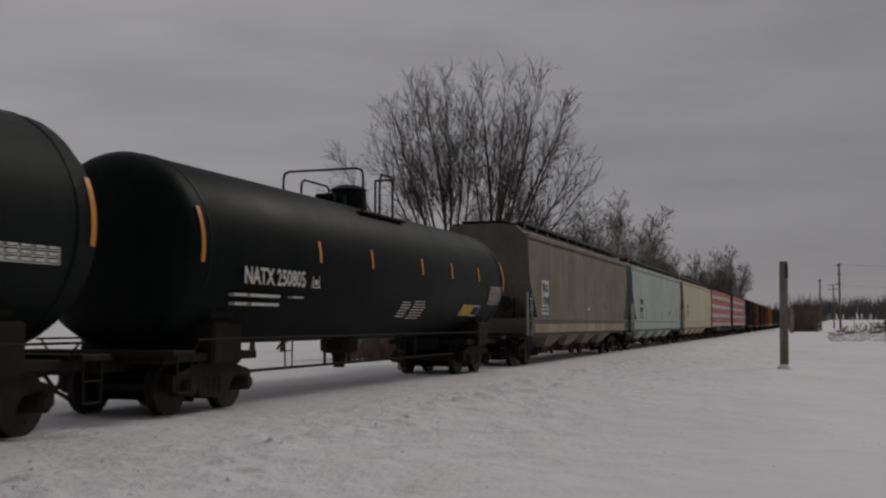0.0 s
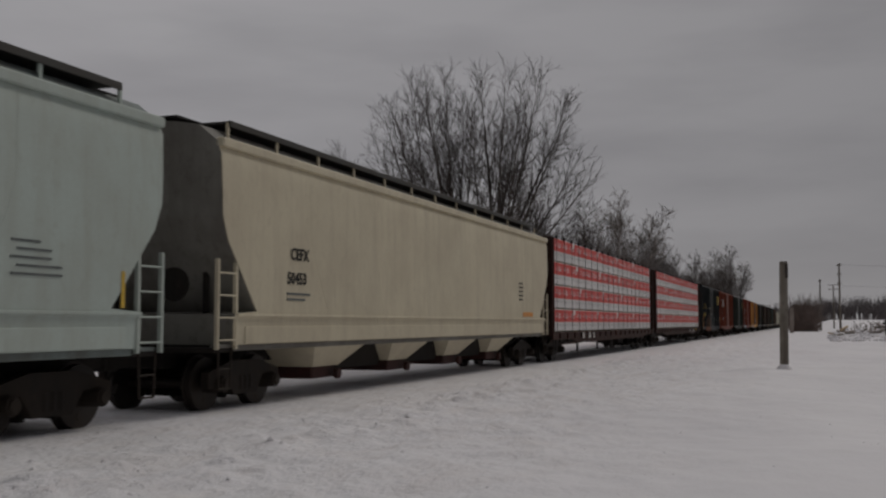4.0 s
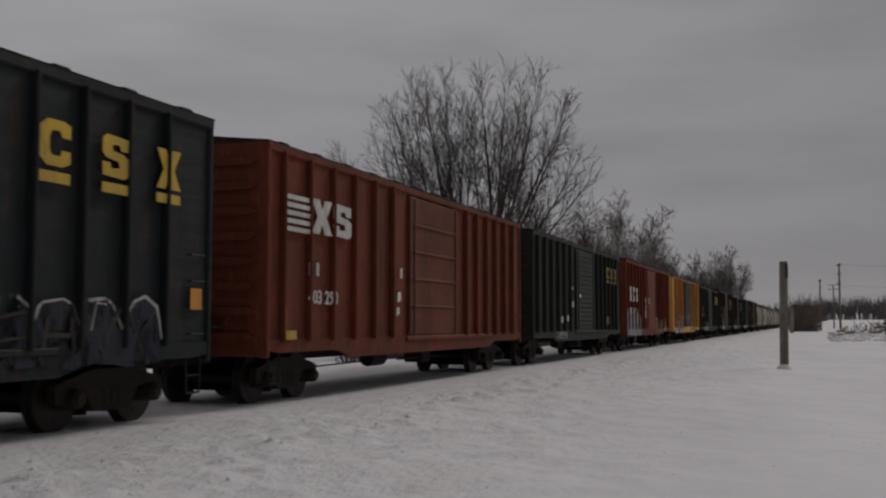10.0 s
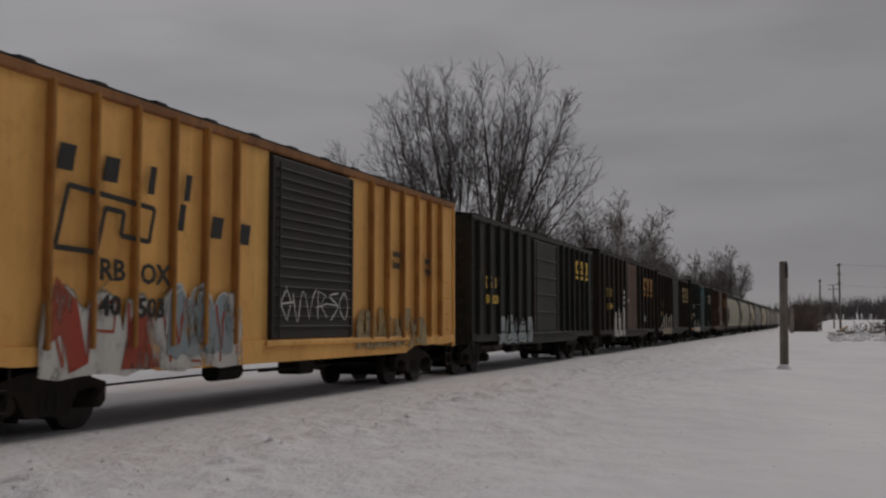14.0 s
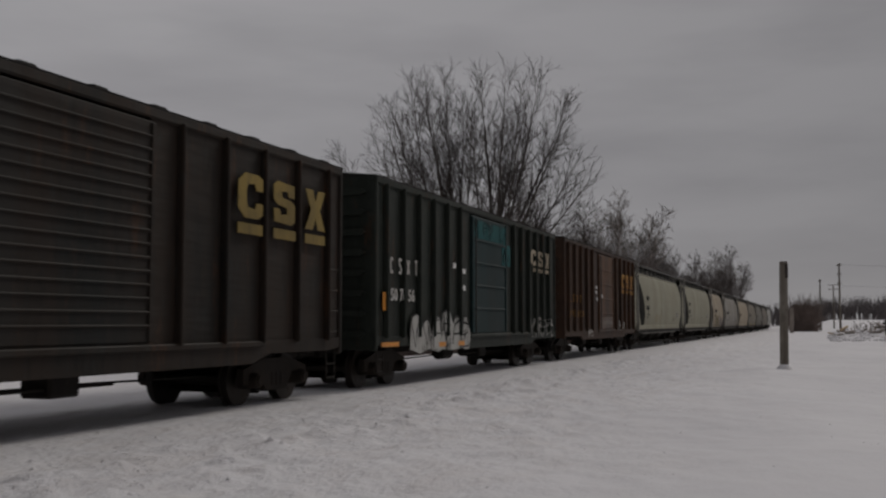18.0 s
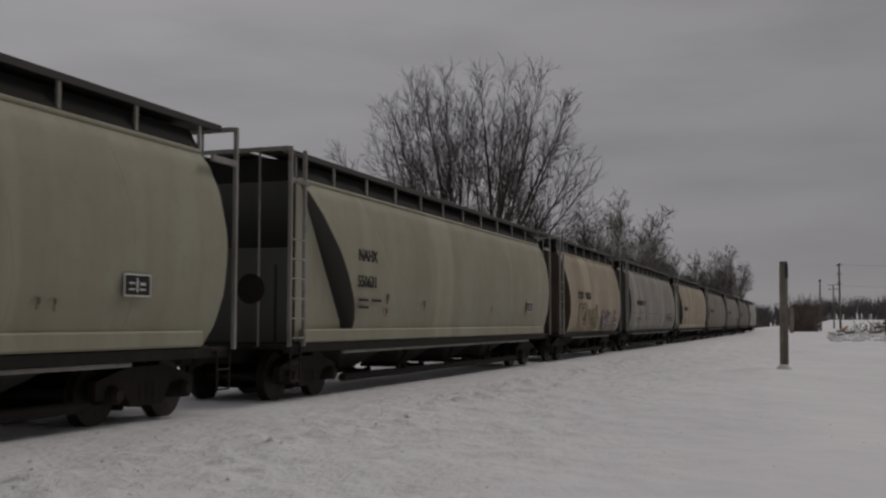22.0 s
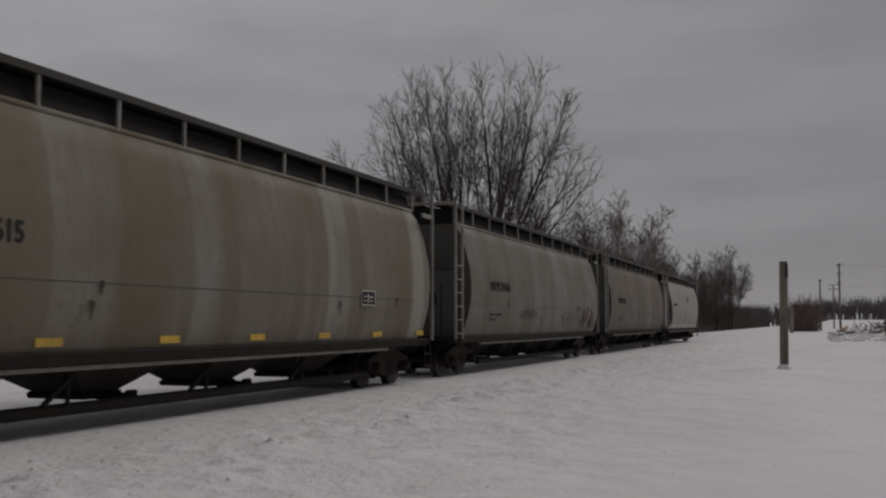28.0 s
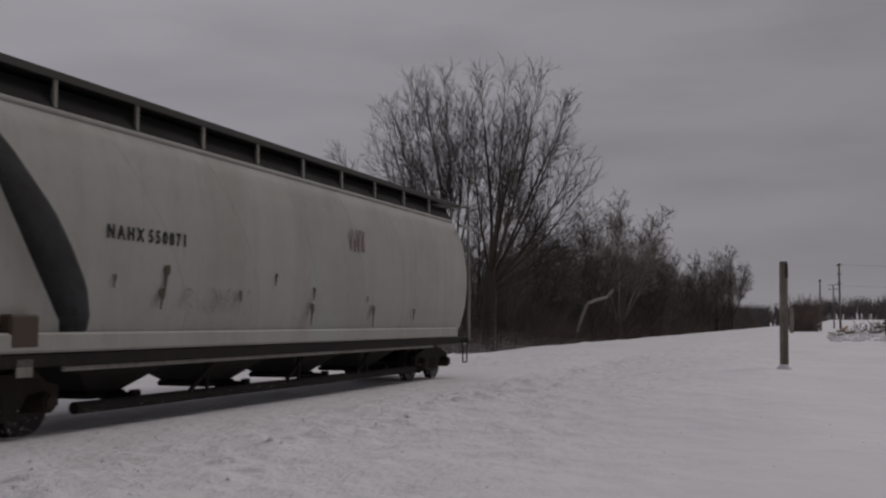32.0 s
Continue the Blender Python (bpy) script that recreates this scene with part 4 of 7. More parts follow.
# ---- tank cars ----
def tank_car(front, rear, label, R=1.57, zc=2.66):
    car = thing("tank_car", label, "tank car", "freight train cars")
    h = rolling(car, front, rear)
    n, rings = 40, []
    ys = [(-h, 0.02), (-h + 0.05, 0.50), (-h + 0.15, 0.80), (-h + 0.30, 0.94), (-h + 0.50, 1.0)]
    prof = ys + [(-y, r) for y, r in reversed(ys)]
    v, f = [], []
    for y, r in prof:
        v += [(R * r * math.cos(2 * math.pi * k / n), y, zc + R * r * math.sin(2 * math.pi * k / n)) for k in range(n)]
    for i in range(len(prof) - 1):
        f += [(i * n + k, i * n + (k + 1) % n, (i + 1) * n + (k + 1) % n, (i + 1) * n + k) for k in range(n)]
    f += [tuple(range(n)), tuple(range((len(prof) - 1) * n, len(prof) * n))]
    shell = part("tank_shell", Geo().add(v, f), M_TANK, car, smooth=True)
    for y in (-h + 0.78, h - 0.78):
        g = Geo()
        vv, ff = [], []
        for yy, r in ((y - 0.03, R + 0.002), (y - 0.02, R + 0.012), (y + 0.02, R + 0.012), (y + 0.03, R + 0.002)):
            vv += [(r * math.cos(2 * math.pi * k / n), yy, zc + r * math.sin(2 * math.pi * k / n)) for k in range(n)]
        for i in range(3):
            ff += [(i * n + k, i * n + (k + 1) % n, (i + 1) * n + (k + 1) % n, (i + 1) * n + k) for k in range(n)]
        part("weld_seam", Geo().add(vv, ff), M_TANK, shell)
    # reflective strips
    for y in [d - h for d in (0.55, 4.64, 7.16, 10.2, 12.4, 14.7)] + [h - 0.5]:
        big = abs(y) > h - 1
        g = Geo()
        a0, a1 = (-0.15, 0.42) if big else (-0.02, 0.24)
        for k in range(6):
            t0, t1 = a0 + (a1 - a0) * k / 6, a0 + (a1 - a0) * (k + 1) / 6
            r = R + 0.012
            g.add([(r * math.cos(t), yy, zc + r * math.sin(t)) for t in (t0, t1) for yy in (y - 0.05, y + 0.05)], [(0, 1, 3, 2)])
        part("reflector_strip", g, M_ORANGE, car)
    # manway, valve housing and railings on top
    m0 = 9.3 - h
    part("manway", Geo().cyl((0, m0, zc + R - 0.1), (0, m0, zc + R + 0.42), 0.46, 0.42, 20), M_TANK, car, smooth=True)
    part("manway_lid", Geo().cyl((0, m0, zc + R + 0.42), (0, m0, zc + R + 0.52), 0.47, 0.28, 20), M_TANK, car)
    part("valve", Geo().cyl((0, m0 - 0.9, zc + R - 0.1), (0, m0 - 0.9, zc + R + 0.2), 0.14, 0.12, 10), M_TANK, car)
    part("valve", Geo().cyl((-0.15, m0 - 1.4, zc + R + 0.1), (0.3, m0 - 1.4, zc + R + 0.1), 0.09, 0.09, 10), M_TANK, car)
    zb, zt = zc + R - 0.35, 4.95
    for pts in ([(1.0, 7.9, zb), (1.0, 7.9, zt - 0.15), (0.96, 7.9, zt - 0.04), (0.85, 7.9, zt), (-0.85, 7.9, zt), (-0.96, 7.9, zt - 0.04), (-1.0, 7.9, zt - 0.15), (-1.0, 7.9, zb)],
                [(1.0, 8.85, zb), (1.0, 8.87, zt - 0.15), (1.0, 8.98, zt), (1.0, 9.6, zt), (1.0, 9.65, zt - 0.06), (1.0, 9.65, zb)],
                [(1.0, 9.65, zt - 0.05), (0.55, 9.65, zt - 0.05), (0.55, 9.65, zb)],
                [(-1.0, 8.8, zb), (-1.0, 8.8, zt - 0.15), (-1.0, 8.95, zt - 0.05), (-1.0, 10.2, zt - 0.05), (-1.0, 10.3, zt - 0.15), (-1.0, 10.3, zb)]):
        part("safety_railing", Geo().pipe([(x, d - h, z) for x, d, z in pts], 0.028), M_UNDER, car)
    part("valve_cover", Geo().cyl((0.1, m0 - 0.75, zc + R - 0.1), (0.1, m0 - 0.75, zc + R + 0.22), 0.2, 0.16, 12), M_TANK, car)
    for sx in (1, -1):
        part("top_platform", Geo().slab(*sorted((sx * 0.55, sx * 1.05)), 7.8 - h, 10.4 - h, zc + R - 0.30, zc + R - 0.25, 0.015), M_UNDER, car)
        stirrup(car, 9.1 - h, M_UNDER, x=sx * 1.46, z=0.42, top=1.2)
        # handrail along the sill
        g = Geo()
        g.pipe([(sx * 1.52, -h + 0.5, 1.22), (sx * 1.52, h - 0.5, 1.22)], 0.02)
        for k in range(7):
            y = -h + 0.6 + k * (2 * h - 1.2) / 6
            g.cyl((sx * 1.52, y, 1.22), (sx * 1.35, y, 1.0), 0.018, 0.018, 6)
        part("side_handrail", g, M_UNDER, car)
    for s in (-1, 1):
        g = Geo()
        g.slab(-0.35, 0.35, *sorted((s * (h + 0.25), s * (h - 3.0))), 0.72, 1.05, 0.03)
        g.slab(-1.5, 1.5, *sorted((s * (h + 0.1), s * (h - 0.5))), 0.98, 1.06, 0.02)
        part("stub_sill", g, M_UNDER, car)
        o = [(-1.35, 2.0), (-1.1, 1.4), (-0.35, 1.05), (0.35, 1.05), (1.1, 1.4), (1.35, 2.0), (0.9, 1.55), (0, 1.3), (-0.9, 1.55)]
        part("body_bolster", Geo().slab(-1.32, 1.32, *sorted((s * (h - 1.3), s * (h - 2.2))), 0.80, 1.5, 0.05), M_UNDER, car)
        part("end_sill_web", Geo().slab(-1.2, 1.2, *sorted((s * (h - 0.1), s * (h - 2.9))), 0.86, 1.0, 0.02), M_UNDER, car)
        part("saddle", Geo().prism(o, *sorted((s * (h - 1.4), s * (h - 2.1)))), M_UNDER, car)
        for sx in (1, -1):
            stirrup(car, s * (h - 0.25), M_UNDER, x=sx * 1.46, z=0.42, top=1.0)
        truck(car, s * (h - 1.7))
    g = Geo()
    g.pipe([(0.9, -h + 2.5, 0.62), (0.9, h - 2.5, 0.62)], 0.03)
    g.slab(-0.35, 0.35, -0.35, 0.35, 0.78, 1.3, 0.08)
    g.cyl((0, 0, 0.45), (0, 0, 0.8), 0.13, 0.18, 10)
    for y in (-1.4, 1.4, 2.6, -2.6):
        g.pipe([(0.9, y, 0.62), (0.9, y, 1.25)], 0.03)
    part("bottom_outlet", g, M_UNDER, car)
    couplers(car, h + 0.2)
    return car, (lambda d: d - h), h


# ---- lumber flats ----
M_FLAT = weathered("flatcar_brown", (0.050, 0.021, 0.017), (0.03, 0.02, 0.017), 0.6, 0.8, 0, 0.5, spec=0.15)
M_WRAP = weathered("white_lumber_wrap", (0.76, 0.75, 0.74), (0.52, 0.505, 0.49), 0.5, 0.55, 0, 0.3, 12.0, 0.4, 0.08)
M_REDWRAP = weathered("red_lumber_wrap", (0.70, 0.062, 0.052), (0.50, 0.055, 0.045), 0.5, 0.5, 0, 0.2, 12.0, 0.4, 0.08)
M_PRINT = weathered("pale_print", (0.72, 0.62, 0.60), (0.6, 0.4, 0.38), 0.4, 0.6, 0, 0.2)
M_GREYPRINT = weathered("grey_print", (0.30, 0.30, 0.32), (0.4, 0.4, 0.4), 0.4, 0.6, 0, 0.1)
M_STRAP = weathered("dark_strap", (0.05, 0.048, 0.045), (0.03, 0.028, 0.025), 0.4, 0.8, 0, 0.2)
PACKS = []


def bulkhead_flat(front, rear, label):
    car = thing("bulkhead_flatcar", label, "flatcar", "freight train cars")
    h = rolling(car, front, rear)
    part("deck", Geo().slab(-1.5, 1.5, -h, h, 1.00, 1.12, 0.02), M_FLAT, car)
    for sx in (1, -1):
        o = [(-h, 1.12), (-h, 0.86), (-h + 3.2, 0.84), (-h + 4.2, 0.70), (h - 4.2, 0.70), (h - 3.2, 0.84), (h, 0.86), (h, 1.12)]
        part("side_sill", Geo().plate(o, sx * 1.52 - 0.03, sx * 1.52 + 0.03), M_FLAT, car)
        for k in range(19):
            y = -h + 1.0 + k * (2 * h - 2.0) / 18
            part("stake_pocket", Geo().slab(sx * 1.57 - 0.04, sx * 1.57 + 0.04, y - 0.07, y + 0.07, 0.90, 1.10, 0.015), M_FLAT, car)
            part("strap_winch", Geo().cyl((sx * 1.50, y + 0.2, 0.80), (sx * 1.50, y + 0.45, 0.80), 0.05, 0.05, 8), M_UNDER, car)
        stirrup(car, -h + 0.35, M_UNDER, x=sx * 1.5)
        stirrup(car, h - 0.35, M_UNDER, x=sx * 1.5)
    for s in (-1, 1):
        b = part("bulkhead", Geo().slab(-1.5, 1.5, *sorted((s * (h - 0.02), s * (h - 0.12))), 1.1, 4.60, 0.02), M_FLAT, car)
        for x in (-1.47, -0.75, 0, 0.75, 1.47):
            part("bulkhead_post", Geo().slab(x - 0.08, x + 0.08, *sorted((s * (h - 0.12), s * (h - 0.25))), 1.1, 4.62, 0.02), M_FLAT, b)
        for z in (1.9, 2.8, 3.7, 4.55):
            part("bulkhead_rib", Geo().slab(-1.5, 1.5, *sorted((s * (h + 0.04), s * (h - 0.04))), z, z + 0.09, 0.02), M_FLAT, b)
        truck(car, s * (h - 2.1))
        for x in (0.45,):
            ladder(car, s * h - 0.01, s * h + 0.01, 1.1, 4.5, M_FLAT, x=1.5, rungs=1)
    g = Geo()
    g.slab(-0.3, 0.3, -h + 0.3, h - 0.3, 0.62, 1.0, 0.03)
    for k in range(10):
        y = -h + 1.5 + k * (2 * h - 3) / 9
        g.slab(-1.45, 1.45, y - 0.06, y + 0.06, 0.84, 1.0, 0.02)
    part("underframe", g, M_UNDER, car)
    g = Geo()
    g.cyl((0.9, 1.0, 0.55), (0.9, 1.9, 0.55), 0.2, 0.2, 12)
    g.slab(0.6, 1.1, 3.2, 4.6, 0.45, 0.75, 0.05)
    for k in range(5):
        y = -h + 4.5 + k * (2 * h - 9) / 4
        g.pipe([(1.45, y - 0.1, 0.85), (1.45, y - 0.1, 0.32), (1.45, y + 0.12, 0.32), (1.45, y + 0.12, 0.85)], 0.022)
    g.pipe([(1.43, -h + 3.4, 0.36), (1.43, h - 3.4, 0.36)], 0.018)
    part("brake_gear", g, M_UNDER, car)
    couplers(car, h)
    return car, (lambda d: d - h), h


def pack_meshes(length, rnd, seen):
    w, hh = 1.40, 0.875
    wrap = Geo().slab(-w / 2, w / 2, 0.012, length - 0.012, 0.035, hh - 0.004, 0.025).mesh("wrap", M_WRAP)
    band = Geo()
    x = w / 2 + 0.004
    band.box(x - 0.02, x, 0.013, length - 0.013, 0.39, 0.845)
    band.box(-x, -x + 0.02, 0.013, length - 0.013, 0.39, 0.845)
    band = band.mesh("red_band", M_REDWRAP)
    return wrap, band


BEARER = Geo().box(-0.7, 0.7, -0.045, 0.045, 0.0, 0.035).mesh("bearer", M_LUMBER_END)


def emblem_print_mesh():
    pr = Geo()
    xx, y, z = 0.709, 0.0, 0.545
    # triangle with a ring beside it, and two bars for words
    for a, b in (((0.30, 0), (0.41, 0.19)), ((0.41, 0.19), (0.52, 0)), ((0.52, 0), (0.30, 0))):
        d = Vector((b[0] - a[0], b[1] - a[1]))
        e = Vector((-d.y, d.x)).normalized() * 0.022
        pr.add([(xx, y + a[0] - e.x, z + a[1] - e.y), (xx, y + b[0] - e.x, z + b[1] - e.y), (xx, y + b[0] + e.x, z + b[1] + e.y), (xx, y + a[0] + e.x, z + a[1] + e.y)], [(0, 1, 2, 3)])
    for q in range(12):
        t0, t1 = 2 * math.pi * q / 12, 2 * math.pi * (q + 1) / 12
        pr.add([(xx, y + 0.60 + r * math.cos(t), z + 0.07 + r * math.sin(t)) for t in (t0, t1) for r in (0.045, 0.085)], [(0, 1, 3, 2)])
    for y0, y1, z0, z1 in [(-0.12 + 0.085 * q, -0.06 + 0.085 * q, 0.13, 0.168) for q in range(4)] + [(-0.24 + 0.078 * q, -0.18 + 0.078 * q, 0.03, 0.075) for q in range(6)]:
        pr.add([(xx, y0, z + z0), (xx, y1, z + z0), (xx, y1, z + z1), (xx, y0, z + z1)], [(0, 1, 2, 3)])
    gp = Geo()
    for q in range(4):
        yy = -0.3 + q * 0.28
        gp.add([(xx - 0.004, yy, 0.24), (xx - 0.004, yy + 0.16, 0.24), (xx - 0.004, yy + 0.16, 0.275), (xx - 0.004, yy, 0.275)], [(0, 1, 2, 3)])
    gp.add([(xx - 0.004, -0.4, 0.31), (xx - 0.004, 0.75, 0.31), (xx - 0.004, 0.75, 0.318), (xx - 0.004, -0.4, 0.318)], [(0, 1, 2, 3)])
    return pr.mesh("emblem_print", M_PRINT), gp.mesh("small_print", M_GREYPRINT)


EMBLEM_PRINT, SMALL_PRINT = emblem_print_mesh()


def load_lumber(y0, y1, seed, car_centre):
    rnd = random.Random(seed)
    kinds = {}
    for layer in range(4):
        for side in (1, -1):
            y, i = y0, 0
            cuts = []
            first = rnd.choice((3.66, 4.88, 4.27))
            while y1 - y > 0.5:
                ln = first if i == 0 else 4.88
                if y1 - y - ln < 2.2:
                    ln = y1 - y if y1 - y < 6.2 else (y1 - y) / 2
                cuts.append((y, ln))
                y += ln
                i += 1
            for y, ln in cuts:
                key = (round(ln, 2), i % 2)
                if key not in kinds:
                    kinds[key] = pack_meshes(ln, rnd, True)
                ms = kinds[key]
                pk = thing("lumber_pack", "plastic-wrapped lumber pack with a red printed band, strapped on a flatcar", "lumber pack", "lumber packs on the flatcars")
                off = (side * 0.73, y - car_centre + rnd.uniform(-0.012, 0.012), 1.12 + layer * 0.885)
                pk.location = (off[0] + rnd.uniform(-0.012, 0.012), off[1] + car_centre, off[2])
                part("wrap", ms[0], None, pk)
                part("red_band", ms[1], None, pk)
                for k in range(4):
                    part("bearer", BEARER, None, pk, at=(0, 0.3 + k * (ln - 0.6) / 3, 0))
                if side > 0:
                    n = max(2, round(ln / 1.25))
                    for k in range(n):
                        y_at = min((k + 0.35 + 0.12 * rnd.random()) * ln / n, ln - 0.78)
                        part("emblem_print", EMBLEM_PRINT, None, pk, at=(0, y_at, 0))
                        part("small_print", SMALL_PRINT, None, pk, at=(0, y_at, 0))
                    t = Geo().slab(0.715, 0.722, ln - 0.34, ln - 0.08, 0.66 + rnd.uniform(-0.03, 0.03), 0.86, 0.002)
                    part("paper_tag", t, M_PAPER, pk)
                PACKS.append((pk, car_centre, pk.location.x, pk.location.y - car_centre, pk.location.z))


def load_straps(car, h, y0, y1, n=19):
    for k in range(n):
        y = y0 + 0.55 + k * (y1 - y0 - 1.1) / (n - 1)
        u = [(1.478, 1.0), (1.478, 4.685), (-1.478, 4.685), (-1.478, 1.0), (-1.466, 1.0), (-1.466, 4.672), (1.466, 4.672), (1.466, 1.0)]
        st = part("load_strap", Geo().prism(u, y - 0.014, y + 0.014), M_STRAP, car)
        part("corner_guard", Geo().slab(1.42, 1.50, y - 0.045, y + 0.045, 4.60, 4.74, 0.015), M_BLACKMARK, st)


# ---- ground ----
def ground_height(x, y):
    z = np.full_like(x, 0.02)
    def wave(x, y, s, a, p):
        return a * (np.sin(x * s + p + 1.7 * np.sin(y * s * 0.63 + p * 2)) * np.sin(y * s * 0.81 + 1.3 * p + 1.4 * np.sin(x * s * 0.57 + p)))
    near = np.exp(-np.maximum(0, np.abs(y - 30) - 40) / 60.0)
    off = np.clip((np.abs(x) - 2.0) / 2.0, 0, 1)
    calm = 1 - 0.75 * np.clip((x - 7.0) / 3.5, 0, 1)
    for s, a, p in ((0.35, 0.07, 0.3), (0.9, 0.04, 1.1), (2.1, 0.032, 2.2), (4.7, 0.024, 0.7), (9.3, 0.014, 1.9), (17.0, 0.008, 0.2), (31.0, 0.005, 1.2)):
        z = z + wave(x, y, s, a, p) * off * near * (1 if s < 1 else calm)
    # shoulder clods thrown by the plough, a low ridge beside the line
    clod = np.maximum(0, wave(x, y, 5.9, 1.0, 2.7) - 0.45) * 0.16 * np.exp(-((x - 4.3) / 1.3) ** 2)
    z = z + clod * near + 0.05 * np.exp(-((x - 4.4) / 0.9) ** 2)
    # fall beyond the line, wide low fields
    z = z - 1.3 / (1 + np.exp(np.clip((x + 7.4) / 0.5, -40, 40)))
    # ploughed bank and rising field to the far right
    bank = np.exp(-(np.maximum(0, 14.5 - x) / 2.6) ** 2) * np.exp(-(np.maximum(0, x - 30) / 8.0) ** 2) * np.exp(-((y - 106) / 9.0) ** 2)
    z = z + bank * (0.62 + 0.30 * np.sin(x * 1.9 + np.sin(y * 0.8)) * np.sin(y * 1.1) + 0.15 * np.sin(x * 4.1 + y))
    up = np.clip((y - 200) / 400, 0, 1)
    side = np.clip((x - 6) / 14, 0, 1)
    z = z + 3.0 * up * up * (3 - 2 * up) * side * side * (3 - 2 * side)
    return z


def stretched(a, b, fine0, fine1, step, grow):
    out = list(np.arange(fine0, fine1 + 1e-6, step))
    d, p = step, fine1
    while p < b:
        d *= grow
        p += d
        out.append(min(p, b))
    d, p = step, fine0
    while p > a:
        d *= grow
        p -= d
        out.insert(0, max(p, a))
    return np.array(out)


gx = stretched(-1800, 1800, -3.5, 16.0, 0.085, 1.07)
gy = stretched(-1500, 3500, 5.5, 40.0, 0.12, 1.045)
GX, GY = np.meshgrid(gx, gy)
GZ = ground_height(GX, GY)
gm = bpy.data.meshes.new("ground")
nx, ny = len(gx), len(gy)
verts = np.stack([GX.ravel(), GY.ravel(), GZ.ravel()], 1)
ii = np.arange(nx * ny).reshape(ny, nx)
quads = np.stack([ii[:-1, :-1].ravel(), ii[:-1, 1:].ravel(), ii[1:, 1:].ravel(), ii[1:, :-1].ravel()], 1)
gm.vertices.add(len(verts))
gm.vertices.foreach_set("co", verts.ravel().astype(np.float32))
gm.loops.add(quads.size)
gm.loops.foreach_set("vertex_index", quads.ravel().astype(np.int32))
gm.polygons.add(len(quads))
gm.polygons.foreach_set("loop_start", np.arange(0, quads.size, 4, dtype=np.int32))
gm.update(calc_edges=True)
gm.materials.append(SNOW)
gm.shade_smooth()
tagged(new("ground", gm), label="snow-covered level ground beside the railway line", category="snow", kind="structure")


def ground_at(x, y):
    return float(ground_height(np.array([float(x)]), np.array([float(y)]))[0])


def snow_clods():
    rnd = random.Random(19)
    g = Geo()
    for _ in range(1300):
        u = rnd.random()
        y = 7.0 + 45.0 * rnd.random() ** 1.4
        x = rnd.gauss(4.2, 1.1) if u < 0.62 else rnd.uniform(2.4, 13.0)
        if x < 2.1:
            continue
        r = rnd.choice((0.010, 0.013, 0.018, 0.024, 0.036)) * rnd.uniform(0.7, 1.5)
        if u > 0.62:
            r *= 0.6
        z = ground_at(x, y) + r * 0.2
        v = []
        for k in range(5):
            a = 6.283 * k / 5 + rnd.random()
            q = r * rnd.uniform(0.7, 1.4)
            v.append((x + q * math.cos(a), y + q * math.sin(a) * 1.3, z - r * 0.5))
        v.append((x + rnd.uniform(-0.3, 0.3) * r, y + rnd.uniform(-0.3, 0.3) * r, z + r * rnd.uniform(0.15, 0.5)))
        g.add(v, [(k, (k + 1) % 5, 5) for k in range(5)] + [(4, 3, 2, 1, 0)])
    return tagged(part("snow_clods", g, SNOW), label="loose lumps of ploughed snow beside the line", category="snow", kind="stuff")


def ploughed_lumps():
    """Heaped, broken snow along the edge of the field."""
    rnd = random.Random(23)
    g = Geo()
    for _ in range(620):
        y = rnd.uniform(88, 112)
        x = 11.8 + 7.5 * rnd.random() ** 1.3
        r = rnd.choice((0.10, 0.14, 0.20, 0.30)) * rnd.uniform(0.6, 1.3)
        z = ground_at(x, y)
        v = []
        for ring, lift in ((1.0, -0.3), (0.7, 0.35)):
            for k in range(6):
                a = 6.283 * k / 6 + rnd.uniform(-0.3, 0.3)
                q = r * ring * rnd.uniform(0.7, 1.3)
                v.append((x + q * math.cos(a), y + q * math.sin(a), z + r * lift * rnd.uniform(0.6, 1.3)))
        v.append((x, y, z + r * rnd.uniform(0.45, 0.8)))
        g.add(v, [(k, (k + 1) % 6, 6 + (k + 1) % 6, 6 + k) for k in range(6)] + [(6 + k, 6 + (k + 1) % 6, 12) for k in range(6)])
    return tagged(part("snow_lumps", g, SNOW, smooth=True), label="heaped lumps of ploughed snow at the field edge", category="snow", kind="stuff")


snow_clods()
ploughed_lumps()
track = thing("railway_track", "pair of steel rails almost buried in snow", "railway track")
tagged(track, kind="structure")
for sx in (1, -1):
    g = Geo()
    x = sx * 0.7525
    o = [(x - 0.07, -0.17), (x + 0.07, -0.17), (x + 0.07, -0.155), (x + 0.01, -0.13), (x + 0.01, -0.05), (x + 0.036, -0.035), (x + 0.036, 0.0), (x - 0.036, 0.0), (x - 0.036, -0.035), (x - 0.01, -0.05), (x - 0.01, -0.13), (x - 0.07, -0.155)]
    g.prism(o, -400, 900)
    part("rail", g, M_WHEEL, track)


# ---- bare trees ----
RIGHT, AWAY = Vector((0.943, 0.334, 0)), Vector((-0.334, 0.943, 0))


def lean_way(across, deep):
    return (Vector((0, 0, 1)) + RIGHT * math.tan(radians(across)) + AWAY * math.tan(radians(deep))).normalized()


